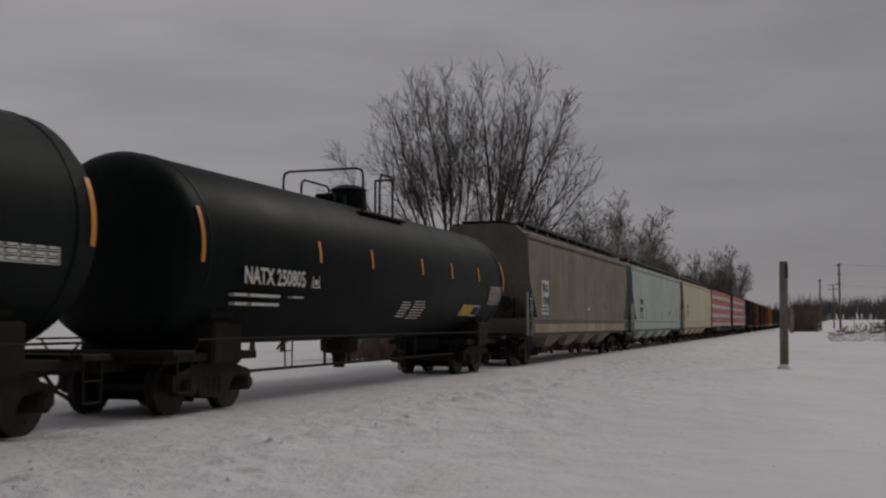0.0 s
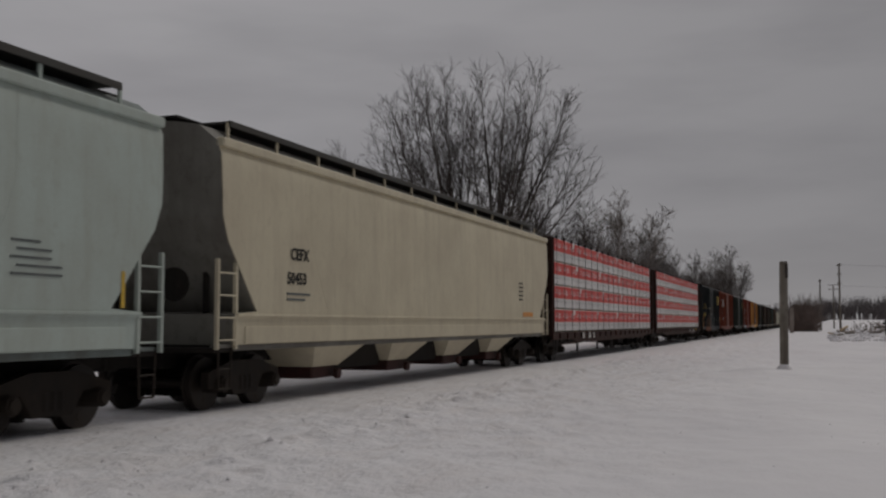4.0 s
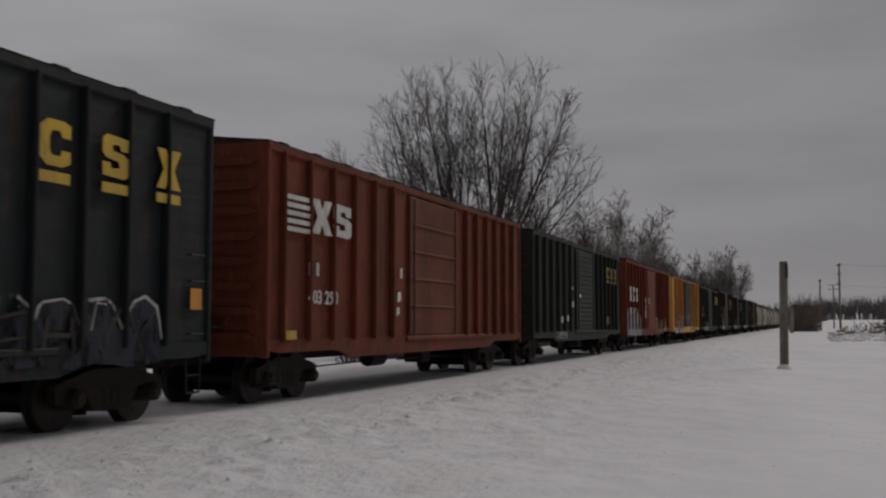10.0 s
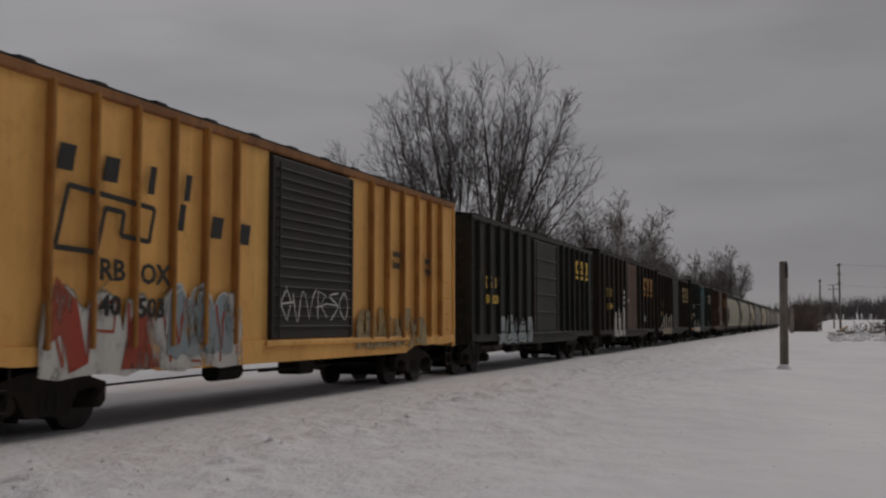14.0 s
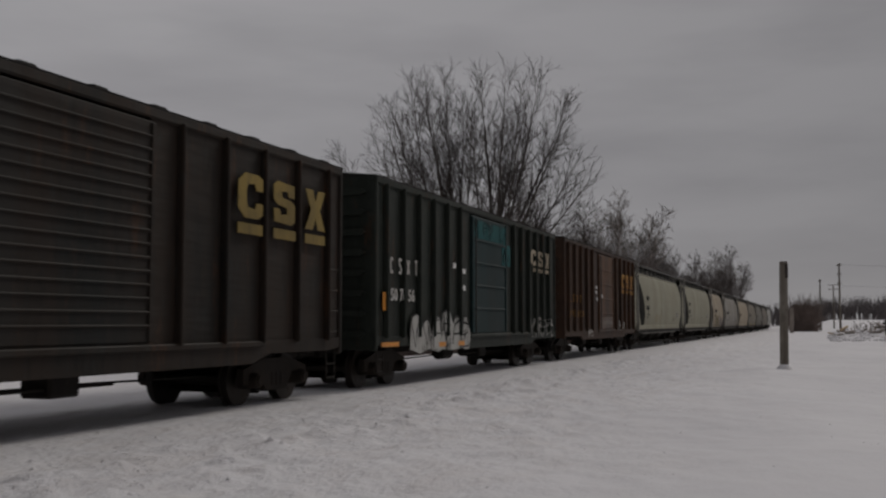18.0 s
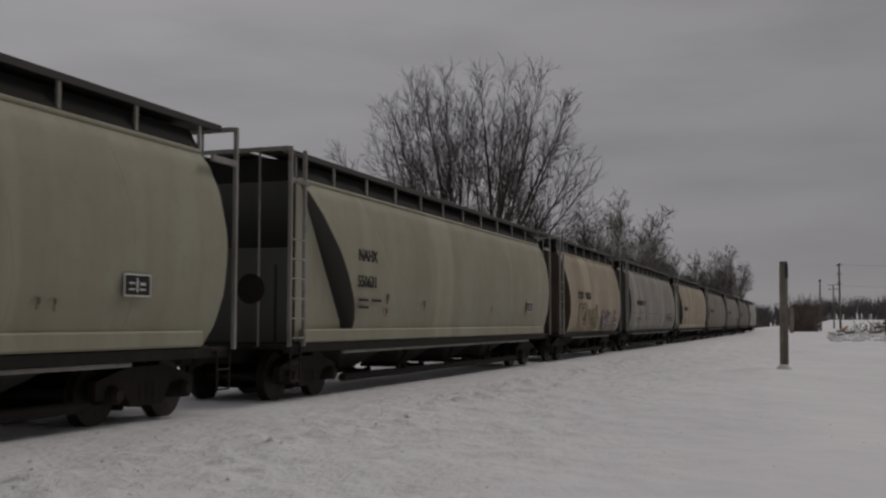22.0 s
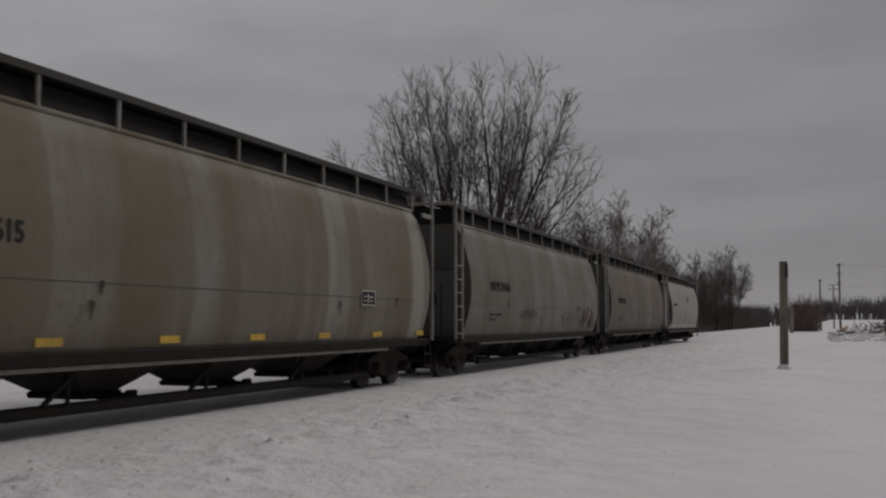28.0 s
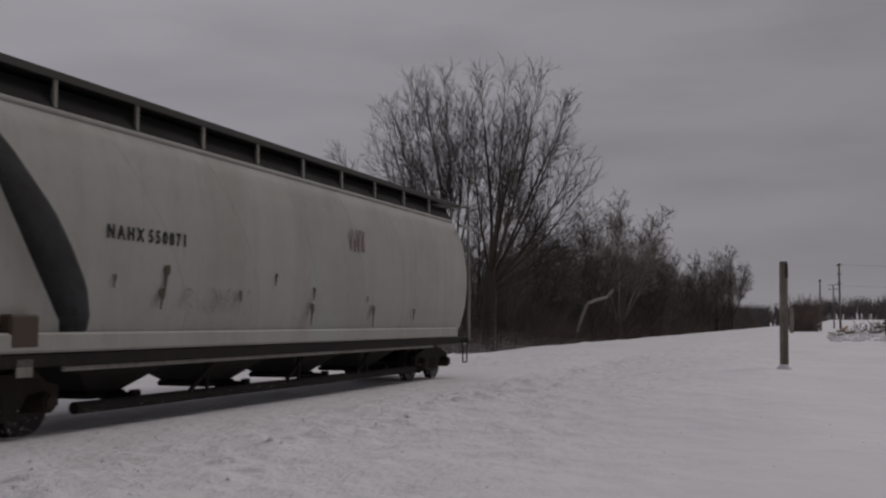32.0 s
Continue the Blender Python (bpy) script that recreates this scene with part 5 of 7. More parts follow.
def fork(out, rnd, p, d, length, r, level, depth, rise, thin, spread):
    """A side branch: nearly straight, tapering, with forks of its own at acute angles down to long fine twigs."""
    n = max(2, round(length / (0.5, 0.5, 0.42, 0.36)[min(level, 3)]))
    turn = rnd.uniform(0, 6.28)
    wig = 0.022 + 0.010 * level
    for i in range(n):
        d = (d + Vector((rnd.gauss(0, wig), rnd.gauss(0, wig), rnd.gauss(0, wig) + rise))).normalized()
        q = p + d * (length / n)
        f0, f1 = 1 - 0.8 * i / n, 1 - 0.8 * (i + 1) / n
        end = thin * (1 - 0.45 * (i + 1) / n) if level > 1 else thin
        out.append((level, p, q, max(r * f0, end), max(r * f1, end * 0.85)))
        p = q
        if level >= depth or (i + 1) / n < 0.2 or i == n - 1:
            continue
        for _ in range(2 if level == 1 or rnd.random() < 0.3 else 1):
            turn += 2.4 + rnd.uniform(-0.7, 0.7)
            e1 = d.orthogonal().normalized()
            side = e1 * math.cos(turn) + d.cross(e1) * math.sin(turn)
            a = rnd.uniform(0.30, 0.70) * spread
            ln = max(length * (1.02 - (i + 1) / n) * rnd.uniform(0.5, 1.0), (0.9, 0.75, 0.55)[min(level - 1, 2)] * rnd.uniform(0.6, 1.2))
            fork(out, rnd, p, (d * math.cos(a) + side * math.sin(a)).normalized(), ln, max(r * f1 * 0.55, thin), level + 1, depth, rise * 0.9, thin, spread)


def main_limb(out, rnd, start, lean0, lean1, deep0, deep1, length, r, depth, reach, thin, spread):
    """A main limb whose lean changes on its way up, forking ever more finely outwards."""
    n = max(6, round(length / 0.6))
    p = Vector((0, 0, start))
    turn = rnd.uniform(0, 6.28)
    sway = Vector((0, 0, 0))
    for i in range(n):
        t = (i + 0.5) / n
        sway = sway * 0.8 + Vector((rnd.gauss(0, 0.022), rnd.gauss(0, 0.022), 0))
        d = (lean_way(lean0 + (lean1 - lean0) * t, deep0 + (deep1 - deep0) * t) + sway).normalized()
        q = p + d * (length / n)
        f0, f1 = (1 - i / n) ** 0.8, (1 - (i + 1) / n) ** 0.8
        out.append((0, p, q, max(r * f0, thin * 1.4), max(r * f1, thin)))
        p = q
        if t < 0.26:
            continue
        for _ in range(0 if t < 0.45 and rnd.random() < 0.4 else 1 if rnd.random() < 0.5 else 2):
            turn += 2.4 + rnd.uniform(-0.6, 0.6)
            e1 = d.orthogonal().normalized()
            side = e1 * math.cos(turn) + d.cross(e1) * math.sin(turn)
            a = rnd.uniform(0.26, 0.64) * spread
            ln = reach * (0.40 + 0.60 * (1 - t)) * rnd.uniform(0.5, 1.1)
            ln = min(ln, (1 - t) * length * 0.9 + 0.9)
            fork(out, rnd, p, (d * math.cos(a) + side * math.sin(a)).normalized(), ln, max(r * f1 * 0.5, thin * 1.3), 1, depth, 0.012, thin, spread)


def tubes(segs, sides):
    """Open tapered tubes as one mesh's points and faces."""
    g = Geo()
    for lv, a, b, ra, rb in segs:
        g.cyl(a, b, ra, rb, sides[min(lv, len(sides) - 1)], False)
    return g


def bare_mesh(geo, name, material):
    me = bpy.data.meshes.new(name)
    me.from_pydata(geo.v, [], geo.f)
    me.materials.append(material)
    return me


def bare_tree(label, x, y, trunk_h, trunk_r, limbs, seed, depth=3, reach=4.3, lean=0.0, thin=0.0120, spread=1.0, bark=None, twig=None):
    """limbs: start height, lean across the line of sight at the foot and at the tip, the same along it, length, radius."""
    rnd = random.Random(seed)
    bark, twig = bark or M_BARK, twig or M_TWIG
    tree = thing("tree", label, "tree", "bare trees beyond the line", at=(x, y, ground_at(x, y) - 0.1))
    g = Geo()
    zs = [0, 0.3, 1.0, trunk_h * 0.5, trunk_h * 0.8, trunk_h]
    rs = [1.7, 1.25, 1.0, 0.92, 0.85, 0.55]
    for (a, ra), (b, rb) in zip(zip(zs, rs), zip(zs[1:], rs[1:])):
        g.cyl(RIGHT * (lean * a) + Vector((0, 0, a)), RIGHT * (lean * b) + Vector((0, 0, b)), trunk_r * ra, trunk_r * rb, 12)
    part("trunk", g, bark, tree, smooth=True)
    for start, lean0, lean1, deep0, deep1, length, r in limbs:
        segs = []
        main_limb(segs, rnd, start, lean0, lean1, deep0, deep1, length, r, depth, reach, thin, spread)
        foot = RIGHT * (lean * start)
        limb = part("limb", bare_mesh(tubes([k for k in segs if k[0] < 2], (7, 4)), "limb", bark), bark, tree, at=foot)
        tagged(part("twig_spray", bare_mesh(tubes([k for k in segs if k[0] >= 2], (3, 3, 3)), "twig_spray", twig), twig, limb), kind="stuff")
    return tree


def round_limbs(rnd, n, tilt, length, r, start):
    out = [(start, rnd.uniform(-6, 6), rnd.uniform(-6, 6), rnd.uniform(-6, 6), 0, length, r * 1.2)]
    for k in range(n - 1):
        a = 6.28 * k / (n - 1) + rnd.uniform(-0.4, 0.4)
        t = tilt * rnd.uniform(0.6, 1.1)
        out.append((start * rnd.uniform(0.7, 1.05), t * math.cos(a), 0.45 * t * math.cos(a), t * math.sin(a), 0.45 * t * math.sin(a), length * rnd.uniform(0.62, 0.95), r * rnd.uniform(0.7, 1.0)))
    return out


bare_tree("tall bare maple with ascending limbs and fine twigs behind the line", -12.67, 66.8, 5.6, 0.42,
          [(4.4, -60, -34, 6, 0, 11.0, 0.082), (4.6, -52, -24, -14, -6, 12.0, 0.098), (4.8, -38, -16, 16, 6, 12.2, 0.098), (4.9, -31, -13, -18, -8, 12.6, 0.107), (5.0, -23, -12, 8, 2, 13.3, 0.115),
           (5.2, -13, -10, -8, -2, 13.8, 0.107), (5.2, -4, -8, 4, 0, 14.2, 0.131), (5.2, 2, -3, -6, 0, 14.5, 0.123), (5.2, 3, -5, 28, 12, 13.2, 0.098), (5.2, -6, -6, -30, -12, 13.0, 0.098),
           (5.2, 9, 0, 8, 2, 13.2, 0.090), (5.2, 15, 0, -6, 0, 12.0, 0.090), (5.0, -20, -10, 32, 16, 12.2, 0.090), (5.0, -24, -10, -34, -16, 11.8, 0.090)], 11)
bare_tree("tall bare maple with a thick trunk behind the line", -9.23, 64.0, 6.2, 0.50,
          [(5.6, 3, -4, 2, 0, 13.2, 0.139), (5.6, 4, 3, -12, -4, 13.0, 0.107), (5.5, 9, 8, 10, 4, 13.0, 0.107), (5.4, 16, 14, -6, -2, 13.4, 0.123), (5.2, 24, 16, 10, 4, 12.8, 0.115),
           (5.2, 31, 18, -12, -6, 12.4, 0.107), (5.0, 44, 30, 4, 0, 10.2, 0.107), (4.9, 52, 33, -14, -8, 9.4, 0.098), (4.7, 60, 42, 10, 4, 8.4, 0.090), (4.6, 70, 54, -4, 0, 6.4, 0.082),
           (5.4, -9, -3, -4, 0, 11.0, 0.082), (5.4, 8, 5, 32, 14, 12.2, 0.098), (5.2, 14, 10, -34, -16, 12.0, 0.098)], 29, lean=0.045)
thicket = [(-12.5, 92, 13.6, 34, 31, 0), (-10.5, 104, 13.4, 36, 32, 0), (-9.9, 116, 17.4, 34, 33, 1), (-12, 128, 16.5, 34, 34, 1), (-11, 138, 15.5, 38, 35, 0)]
protos = []
for x, y, hgt, rad, seed, pale in thicket:
    rnd = random.Random(seed)
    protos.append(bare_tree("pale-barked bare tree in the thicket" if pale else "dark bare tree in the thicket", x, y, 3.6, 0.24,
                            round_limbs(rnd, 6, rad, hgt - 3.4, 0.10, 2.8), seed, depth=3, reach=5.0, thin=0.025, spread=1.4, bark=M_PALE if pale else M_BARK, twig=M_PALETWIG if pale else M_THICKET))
rnd = random.Random(5)
for i in range(96):
    src = protos[rnd.choice((0, 1, 4, 0, 1, 4))]
    y = 80 + i * 3.3 + rnd.uniform(-3, 3)
    x = -10 - rnd.uniform(0, 11)
    s = rnd.uniform(0.62, 0.98) * (1.0 if y < 150 else 0.9)
    if y > 275:
        s *= 0.62
    t = copy_thing(src, pose(x, y, ground_at(x, y) - 0.1, 0, 0, rnd.uniform(0, 360)))
    t.scale = (s, s, s * rnd.uniform(0.9, 1.05))
for x, y, s in ((-8.6, 224, 1.15), (-6.6, 240, 1.22), (-8.2, 252, 1.1), (-11, 205, 1.05), (-13, 190, 1.0), (-10.5, 214, 0.95)):
    t = copy_thing(protos[4], pose(x, y, ground_at(x, y) - 0.1, 0, 0, 40 * s * 9))
    t.scale = (s * 0.9, s * 0.9, s)
bare_tree("small bare tree far behind the line", -38.8, 86, 5.0, 0.24, round_limbs(random.Random(51), 8, 30, 9.6, 0.09, 4.4), 51, reach=3.4, thin=0.018)
bare_tree("slender bare tree far behind the line", -37.8, 90, 5.0, 0.2, round_limbs(random.Random(52), 7, 22, 8.9, 0.08, 4.4), 53, reach=3.0, thin=0.018)


def brush(name, label, n, area, height, seed, material, lean=0.35):
    rnd = random.Random(seed)
    g = Geo()
    for _ in range(n):
        x, y = area(rnd)
        z = ground_at(x, y) - 0.05
        hgt = height * rnd.uniform(0.35, 1.0) * (0.82 + 0.22 * math.sin(y * 0.21 + seed) + 0.16 * math.sin(y * 0.57 + 2.0 * seed))
        d = Vector((rnd.gauss(0, lean), rnd.gauss(0, lean), 1)).normalized()
        p = Vector((x, y, z))
        m = p + d * hgt * 0.55
        q = m + (d + Vector((rnd.gauss(0, 0.3), rnd.gauss(0, 0.3), 0.1))).normalized() * hgt * 0.45
        w = 0.012 + 0.00011 * y
        g.cyl(p, m, w * 1.5, w, 3, False)
        g.cyl(m, q, w, w * 0.5, 3, False)
        for _k in range(3):
            a = p + d * hgt * rnd.uniform(0.25, 0.6)
            b = a + (d + Vector((rnd.gauss(0, 0.6), rnd.gauss(0, 0.6), 0))).normalized() * hgt * 0.4
            g.cyl(a, b, w * 0.8, w * 0.4, 3, False)
    ob = part(name, g, material)
    return tagged(ob, label=label, category="brush", kind="stuff")


def along(y0, y1, x0, x1):
    def area(r):
        t = r.random()
        return x0 + (x1 - x0) * r.random(), y0 * (y1 / y0) ** t
    return area


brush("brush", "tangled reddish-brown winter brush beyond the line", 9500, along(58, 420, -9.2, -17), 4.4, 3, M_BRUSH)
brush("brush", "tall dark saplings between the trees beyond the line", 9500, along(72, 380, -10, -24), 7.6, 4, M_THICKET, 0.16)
brush("brush", "clump of dry brush beside the timber post", 500, lambda r: (6.2 + 5.2 * (r.random() + r.random()) / 2, r.uniform(182, 198)), 6.2, 6, M_BRUSH, 0.16)


brush("brush", "sparse dark scrub beyond the snow bank", 420, along(118, 150, 15, 46), 2.8, 7, M_BRUSH, 0.3)


def woods(name, label, x0, x1, y, hmin, hmax, n, seed, material):
    rnd = random.Random(seed)
    g = Geo()
    for _ in range(n):
        x = rnd.uniform(x0, x1)
        yy = y + rnd.uniform(-40, 40)
        z = ground_at(x, yy) - 0.2
        hgt = rnd.uniform(hmin, hmax)
        p = Vector((x, yy, z))
        m = p + Vector((0, 0, hgt * 0.4))
        g.cyl(p, m, 0.35, 0.25, 3, False)
        for k in range(14):
            a = rnd.uniform(0, 6.28)
            t = rnd.uniform(0.2, 0.8)
            e = m + Vector((math.cos(a) * t * hgt * 0.4, math.sin(a) * t * hgt * 0.4, hgt * 0.6 * rnd.uniform(0.5, 1.0)))
            g.cyl(p + (m - p) * rnd.uniform(0.5, 1), e, 0.13, 0.05, 3, False)
    return tagged(part(name, g, material), label=label, category="woods", kind="stuff")


woods("far_woods", "distant line of bare winter woods", -40, 330, 640, 6, 15, 1500, 8, M_HAZEDWOOD)
woods("far_woods", "distant bare woods along the line", -60, -12, 560, 6, 13, 400, 9, M_HAZEDWOOD)

# ---- timber post, utility poles, debris ----
px, py = 9.553, 34.4
post = thing("timber_post", "weathered grey cut-off timber pole standing in snow", "post", at=(px, py, ground_at(px, py) - 0.1))
g = Geo()
rr = [0.136, 0.134, 0.131, 0.129, 0.127, 0.124, 0.108]
zz = [0.0, 0.9, 1.8, 2.6, 3.2, 3.40, 3.44]
for (a, ra), (b, rb) in zip(zip(zz, rr), zip(zz[1:], rr[1:])):
    g.cyl((0.014 * a, 0, a), (0.014 * b, 0, b), ra, rb, 14)
part("shaft", g, M_POST, post, smooth=True)
part("notch", Geo().slab(0.09, 0.18, -0.13, -0.05, 2.92, 3.34, 0.01), M_BARK, post, "dark sawn notch")
part("snow_collar", Geo().cyl((0, -0.05, 0.05), (0.0, -0.05, 0.24), 0.30, 0.12, 12), SNOW, post, "small heap of snow", smooth=True)


def utility_pole(x, y, hgt, arms):
    pole = thing("utility_pole", "weathered wooden utility pole with crossarms", "utility pole", "utility poles in the field", at=(x, y, ground_at(x, y) - 0.1))
    part("shaft", Geo().cyl((0, 0, 0), (0, 0, hgt), 0.18, 0.12, 10), M_POST, pole)
    for z, w in arms:
        part("crossarm", Geo().slab(-w, w, -0.06, 0.06, z - 0.06, z + 0.06, 0.01), M_POST, pole)
        for q in (-0.8, -0.4, 0.4, 0.8):
            part("insulator", Geo().cyl((q * w, 0, z + 0.06), (q * w, 0, z + 0.2), 0.04, 0.03, 8), M_GRATE, pole)
    return pole


utility_pole(14.2, 170, 10.6, [(10.3, 0.35), (8.9, 0.3), (7.5, 0.3)])
utility_pole(11.6, 205, 9.6, [(9.2, 0.25)])
utility_pole(14.8, 260, 10.2, [(10.2, 1.3), (9.2, 1.1)])
for z0, z1 in ((10.4, 10.2), (7.2, 7.0)):
    pts = [(14.2 + (60 - 0) * k / 12, 170 + 20 * k / 12, z0 - 0.1 - 1.2 * math.sin(math.pi * k / 12) * 0.6) for k in range(13)]
    w = part("overhead_wire", Geo().pipe(pts, 0.011, 4), M_UNDER)
    tagged(w, label="thin sagging overhead wire from the utility pole", category="wire", group="overhead wires")
board = part("leaning_plank", Geo().slab(-0.28, 0.28, -0.05, 0.05, 0, 3.6, 0.02), M_PALE, at=(7.4, 160, ground_at(7.4, 160)))
tagged(board, label="pale upright plank standing in the snow", category="plank")
dead = part("fallen_limb", Geo().pipe([(-10.2, 95, 0.6), (-9.6, 97, 3.2), (-9.0, 98, 3.6), (-8.3, 100, 3.9), (-7.9, 101, 4.6)], 0.16, 7), M_PALE)
tagged(dead, label="pale broken dead limb in the thicket", category="branch")
rnd = random.Random(77)
for i in range(34):
    x, y = rnd.uniform(11.6, 17.5), rnd.uniform(98, 106)
    ln, r = rnd.uniform(0.4, 1.3), rnd.uniform(0.05, 0.13)
    a, b = rnd.uniform(0, 3.14), rnd.uniform(-0.25, 0.35)
    d = Vector((math.cos(a) * math.cos(b), math.sin(a) * math.cos(b), math.sin(b))) * ln / 2
    lg = part("log", Geo().cyl(-d, d, r, r * 0.85, 8), rnd.choice((M_PALE, M_LUMBER_END, M_PALE)), at=(x, y, ground_at(x, y) + rnd.uniform(0.05, 0.30)))
    tagged(lg, label="cut log half buried in the snow bank", category="log", group="logs in the snow bank")
fence = thing("fence", "dark post fence at the field edge", "fence", at=(16.4, 99, ground_at(16.4, 99)))
for k in range(5):
    part("fence_post", Geo().slab(k * 0.8 - 0.12, k * 0.8 + 0.12, -0.1, 0.1, -0.2, 1.5, 0.03), M_UNDER, fence)
part("fence_rail", Geo().slab(-0.3, 3.6, -0.04, 0.04, 1.1, 1.25, 0.01), M_UNDER, fence)


# ---- the train, front to rear ----
c, Y, h = tank_car(-254.3, -236.3, "black tank car with a white data panel, dirty", 1.62, 2.72)
bars(c, [(6.7, 2.2 + 0.085 * k, 1.2, 0.012) for k in range(7)] + [(6.7 + 0.24 * k, 2.2, 0.012, 0.52) for k in range(6)] + [(6.75 + 0.24 * (k % 5), 2.225 + 0.085 * (k // 5), 0.17, 0.04) for k in range(30)], M_WHITE, 1.53, "data_panel", thick=0.06)
c, Y, h = tank_car(-234.65, -217.0, "black tank car with white numbers and orange strips")
lettering(c, "NATX 250805", Y(1.75), 2.14, 0.40, M_WHITE, 1.60, wide=0.92)
bars(c, [(Y(1.55), 1.92, 0.4, 0.05), (Y(2.05), 1.92, 1.05, 0.05), (Y(3.6), 1.93, 0.4, 0.03), (Y(1.55), 1.77, 0.4, 0.05), (Y(2.1), 1.77, 0.95, 0.05), (Y(4.4), 2.14, 0.02, 0.28), (Y(4.65), 2.14, 0.02, 0.28), (Y(4.4), 2.14, 0.26, 0.02), (Y(4.4), 2.41, 0.26, 0.02), (Y(4.48), 2.2, 0.1, 0.1)], M_WHITE, 1.48, "small_marking", thick=0.06)
def on_shell(z, R=1.57, zc=2.66):
    return math.sqrt(R * R - (z - zc) ** 2) + 0.012


def shell_patch(car, name, y, w, z0, z1, material, label="", lift=0.0):
    """A label that follows the curve of the tank."""
    g = Geo()
    for k in range(4):
        a, b = z0 + (z1 - z0) * k / 4, z0 + (z1 - z0) * (k + 1) / 4
        xa, xb = on_shell(a) + lift, on_shell(b) + lift
        g.add([(xa, y, a), (xa, y + w, a), (xb, y + w, b), (xb, y, b)], [(0, 1, 2, 3)])
    return part(name, g, material, car, label)


def shell_rows(car, y, w, zs, hgt, rnd, ragged=0.3):
    g = Geo()
    for z in zs:
        e = w * (1 - ragged * rnd.random())
        a, b = on_shell(z) + 0.004, on_shell(z + hgt) + 0.004
        g.add([(a, y, z), (a, y + e, z), (b, y + e, z + hgt), (b, y, z + hgt)], [(0, 1, 2, 3)])
    tagged(part("small_marking", g, M_WHITE, car), kind="stuff")


rnd = random.Random(61)
shell_rows(c, Y(9.3), 0.62, [1.62 + 0.065 * k for k in range(6)], 0.03, rnd)
shell_rows(c, Y(10.05), 0.95, [1.58 + 0.066 * k for k in range(7)], 0.03, rnd)
shell_patch(c, "yellow_label", Y(13.75), 0.92, 1.68, 1.98, M_YELLOW)
shell_patch(c, "stencil_box", Y(14.7), 0.6, 1.67, 1.97, M_WHITE)
shell_patch(c, "stencil_face", Y(14.75), 0.5, 1.71, 1.93, M_BLACKMARK, "dark notice", 0.004)
shell_patch(c, "data_panel", Y(15.75), 1.3, 1.99, 2.58, M_BLACKMARK, "dark data panel with white print")
shell_rows(c, Y(15.82), 1.15, [2.03 + 0.06 * k for k in range(9)], 0.022, rnd, 0.15)

P_TILX = paint_set("taupe_hopper", (0.265, 0.232, 0.180), (0.15, 0.125, 0.09), 0.6, 0.35, 0.35)
P_TILXSILL = paint_set("tan_sill", (0.46, 0.40, 0.27), (0.20, 0.15, 0.10), 0.6, 0.4)
# Darker copies of the body paints: shade on the ends put into colour.
P_WLPXSHADE = paint_set("blue_grey_end_shaded", (0.22, 0.26, 0.25), (0.12, 0.115, 0.10), 0.6, 0.4)
P_CREAMSHADE = paint_set("grey_end_shaded", (0.24, 0.235, 0.21), (0.12, 0.105, 0.09), 0.6, 0.4)
M_DULLMARK = weathered("dull_black_marking", (0.035, 0.037, 0.036), (0.10, 0.11, 0.10), 0.5, 0.7, 0, 0.3)
M_FAINT = weathered("faint_marking", (0.09, 0.10, 0.10), (0.20, 0.22, 0.21), 0.5, 0.7, 0, 0.3)
# Taupe darkened by the end face's shade, painted in.
P_TILXSHADE = paint_set("taupe_end_shaded", (0.15, 0.140, 0.118), (0.09, 0.08, 0.065), 0.6, 0.4)
P_WLPX = paint_set("pale_blue_hopper", (0.47, 0.545, 0.505), (0.35, 0.35, 0.30), 0.35, 0.3)
P_CREAM = paint_set("cream_hopper", (0.63, 0.575, 0.43), (0.42, 0.36, 0.27), 0.35, 0.3)
P_GREEN = paint_set("grey_green_hopper", (0.355, 0.350, 0.270), (0.285, 0.26, 0.19), 0.5, 0.3, 0.4)
P_BEIGE = paint_set("beige_hopper", (0.44, 0.395, 0.305), (0.30, 0.23, 0.16), 0.6, 0.4, 0.45)
P_GREY = paint_set("grey_hopper", (0.345, 0.345, 0.325), (0.21, 0.175, 0.135), 0.5, 0.25, 0.55, shift=0.3)
P_BROWN1, P_BROWN2, P_BROWN3 = [paint_set("brown_stained_hopper", tuple(q * k for q in base), tuple(q * k for q in (0.160, 0.126, 0.082)), 0.45, 0.22, b, shift=t)
                                for base, k, b, t in (((0.315, 0.30, 0.265), 0.97, 0.75, 1.0), ((0.30, 0.305, 0.29), 0.92, 0.6, 2.4), ((0.275, 0.25, 0.225), 0.80, 0.6, 3.1))]
P_LIGHT = paint_set("light_grey_hopper", (0.40, 0.405, 0.385), (0.32, 0.29, 0.25), 0.4, 0.3, 0.2)
# Barrel and sloping ends: shade painted into these darker colours.
P_ENDSHADE = paint_set("hopper_end_grey_shaded", (0.090, 0.095, 0.092), (0.10, 0.09, 0.08), 0.6, 0.4)
P_ENDSHADE_PALE = paint_set("hopper_end_blue_grey_shaded", (0.17, 0.18, 0.185), (0.10, 0.09, 0.08), 0.6, 0.4)
# Brown end darkened by painted shade; also the rusty valve box's own colour.
P_RUSTSHADE = paint_set("rusty_brown_end_shaded", (0.082, 0.065, 0.049), (0.10, 0.07, 0.05), 0.6, 0.5)
END_FLAT = [(4.40, 0.10), (3.0, 0.14), (1.67, 1.25), (1.63, 0.55), (1.0, 0.55)]
END_SLOPE = [(4.2, 0.80), (3.6, 1.45), (2.8, 2.25), (2.0, 2.85), (1.5, 3.05), (1.25, 2.95), (1.05, 2.70)]
END_ROUND = [(4.2, 0.78), (3.7, 1.02), (3.2, 1.18), (2.6, 1.27), (2.0, 1.20), (1.5, 1.02), (1.05, 0.80)]
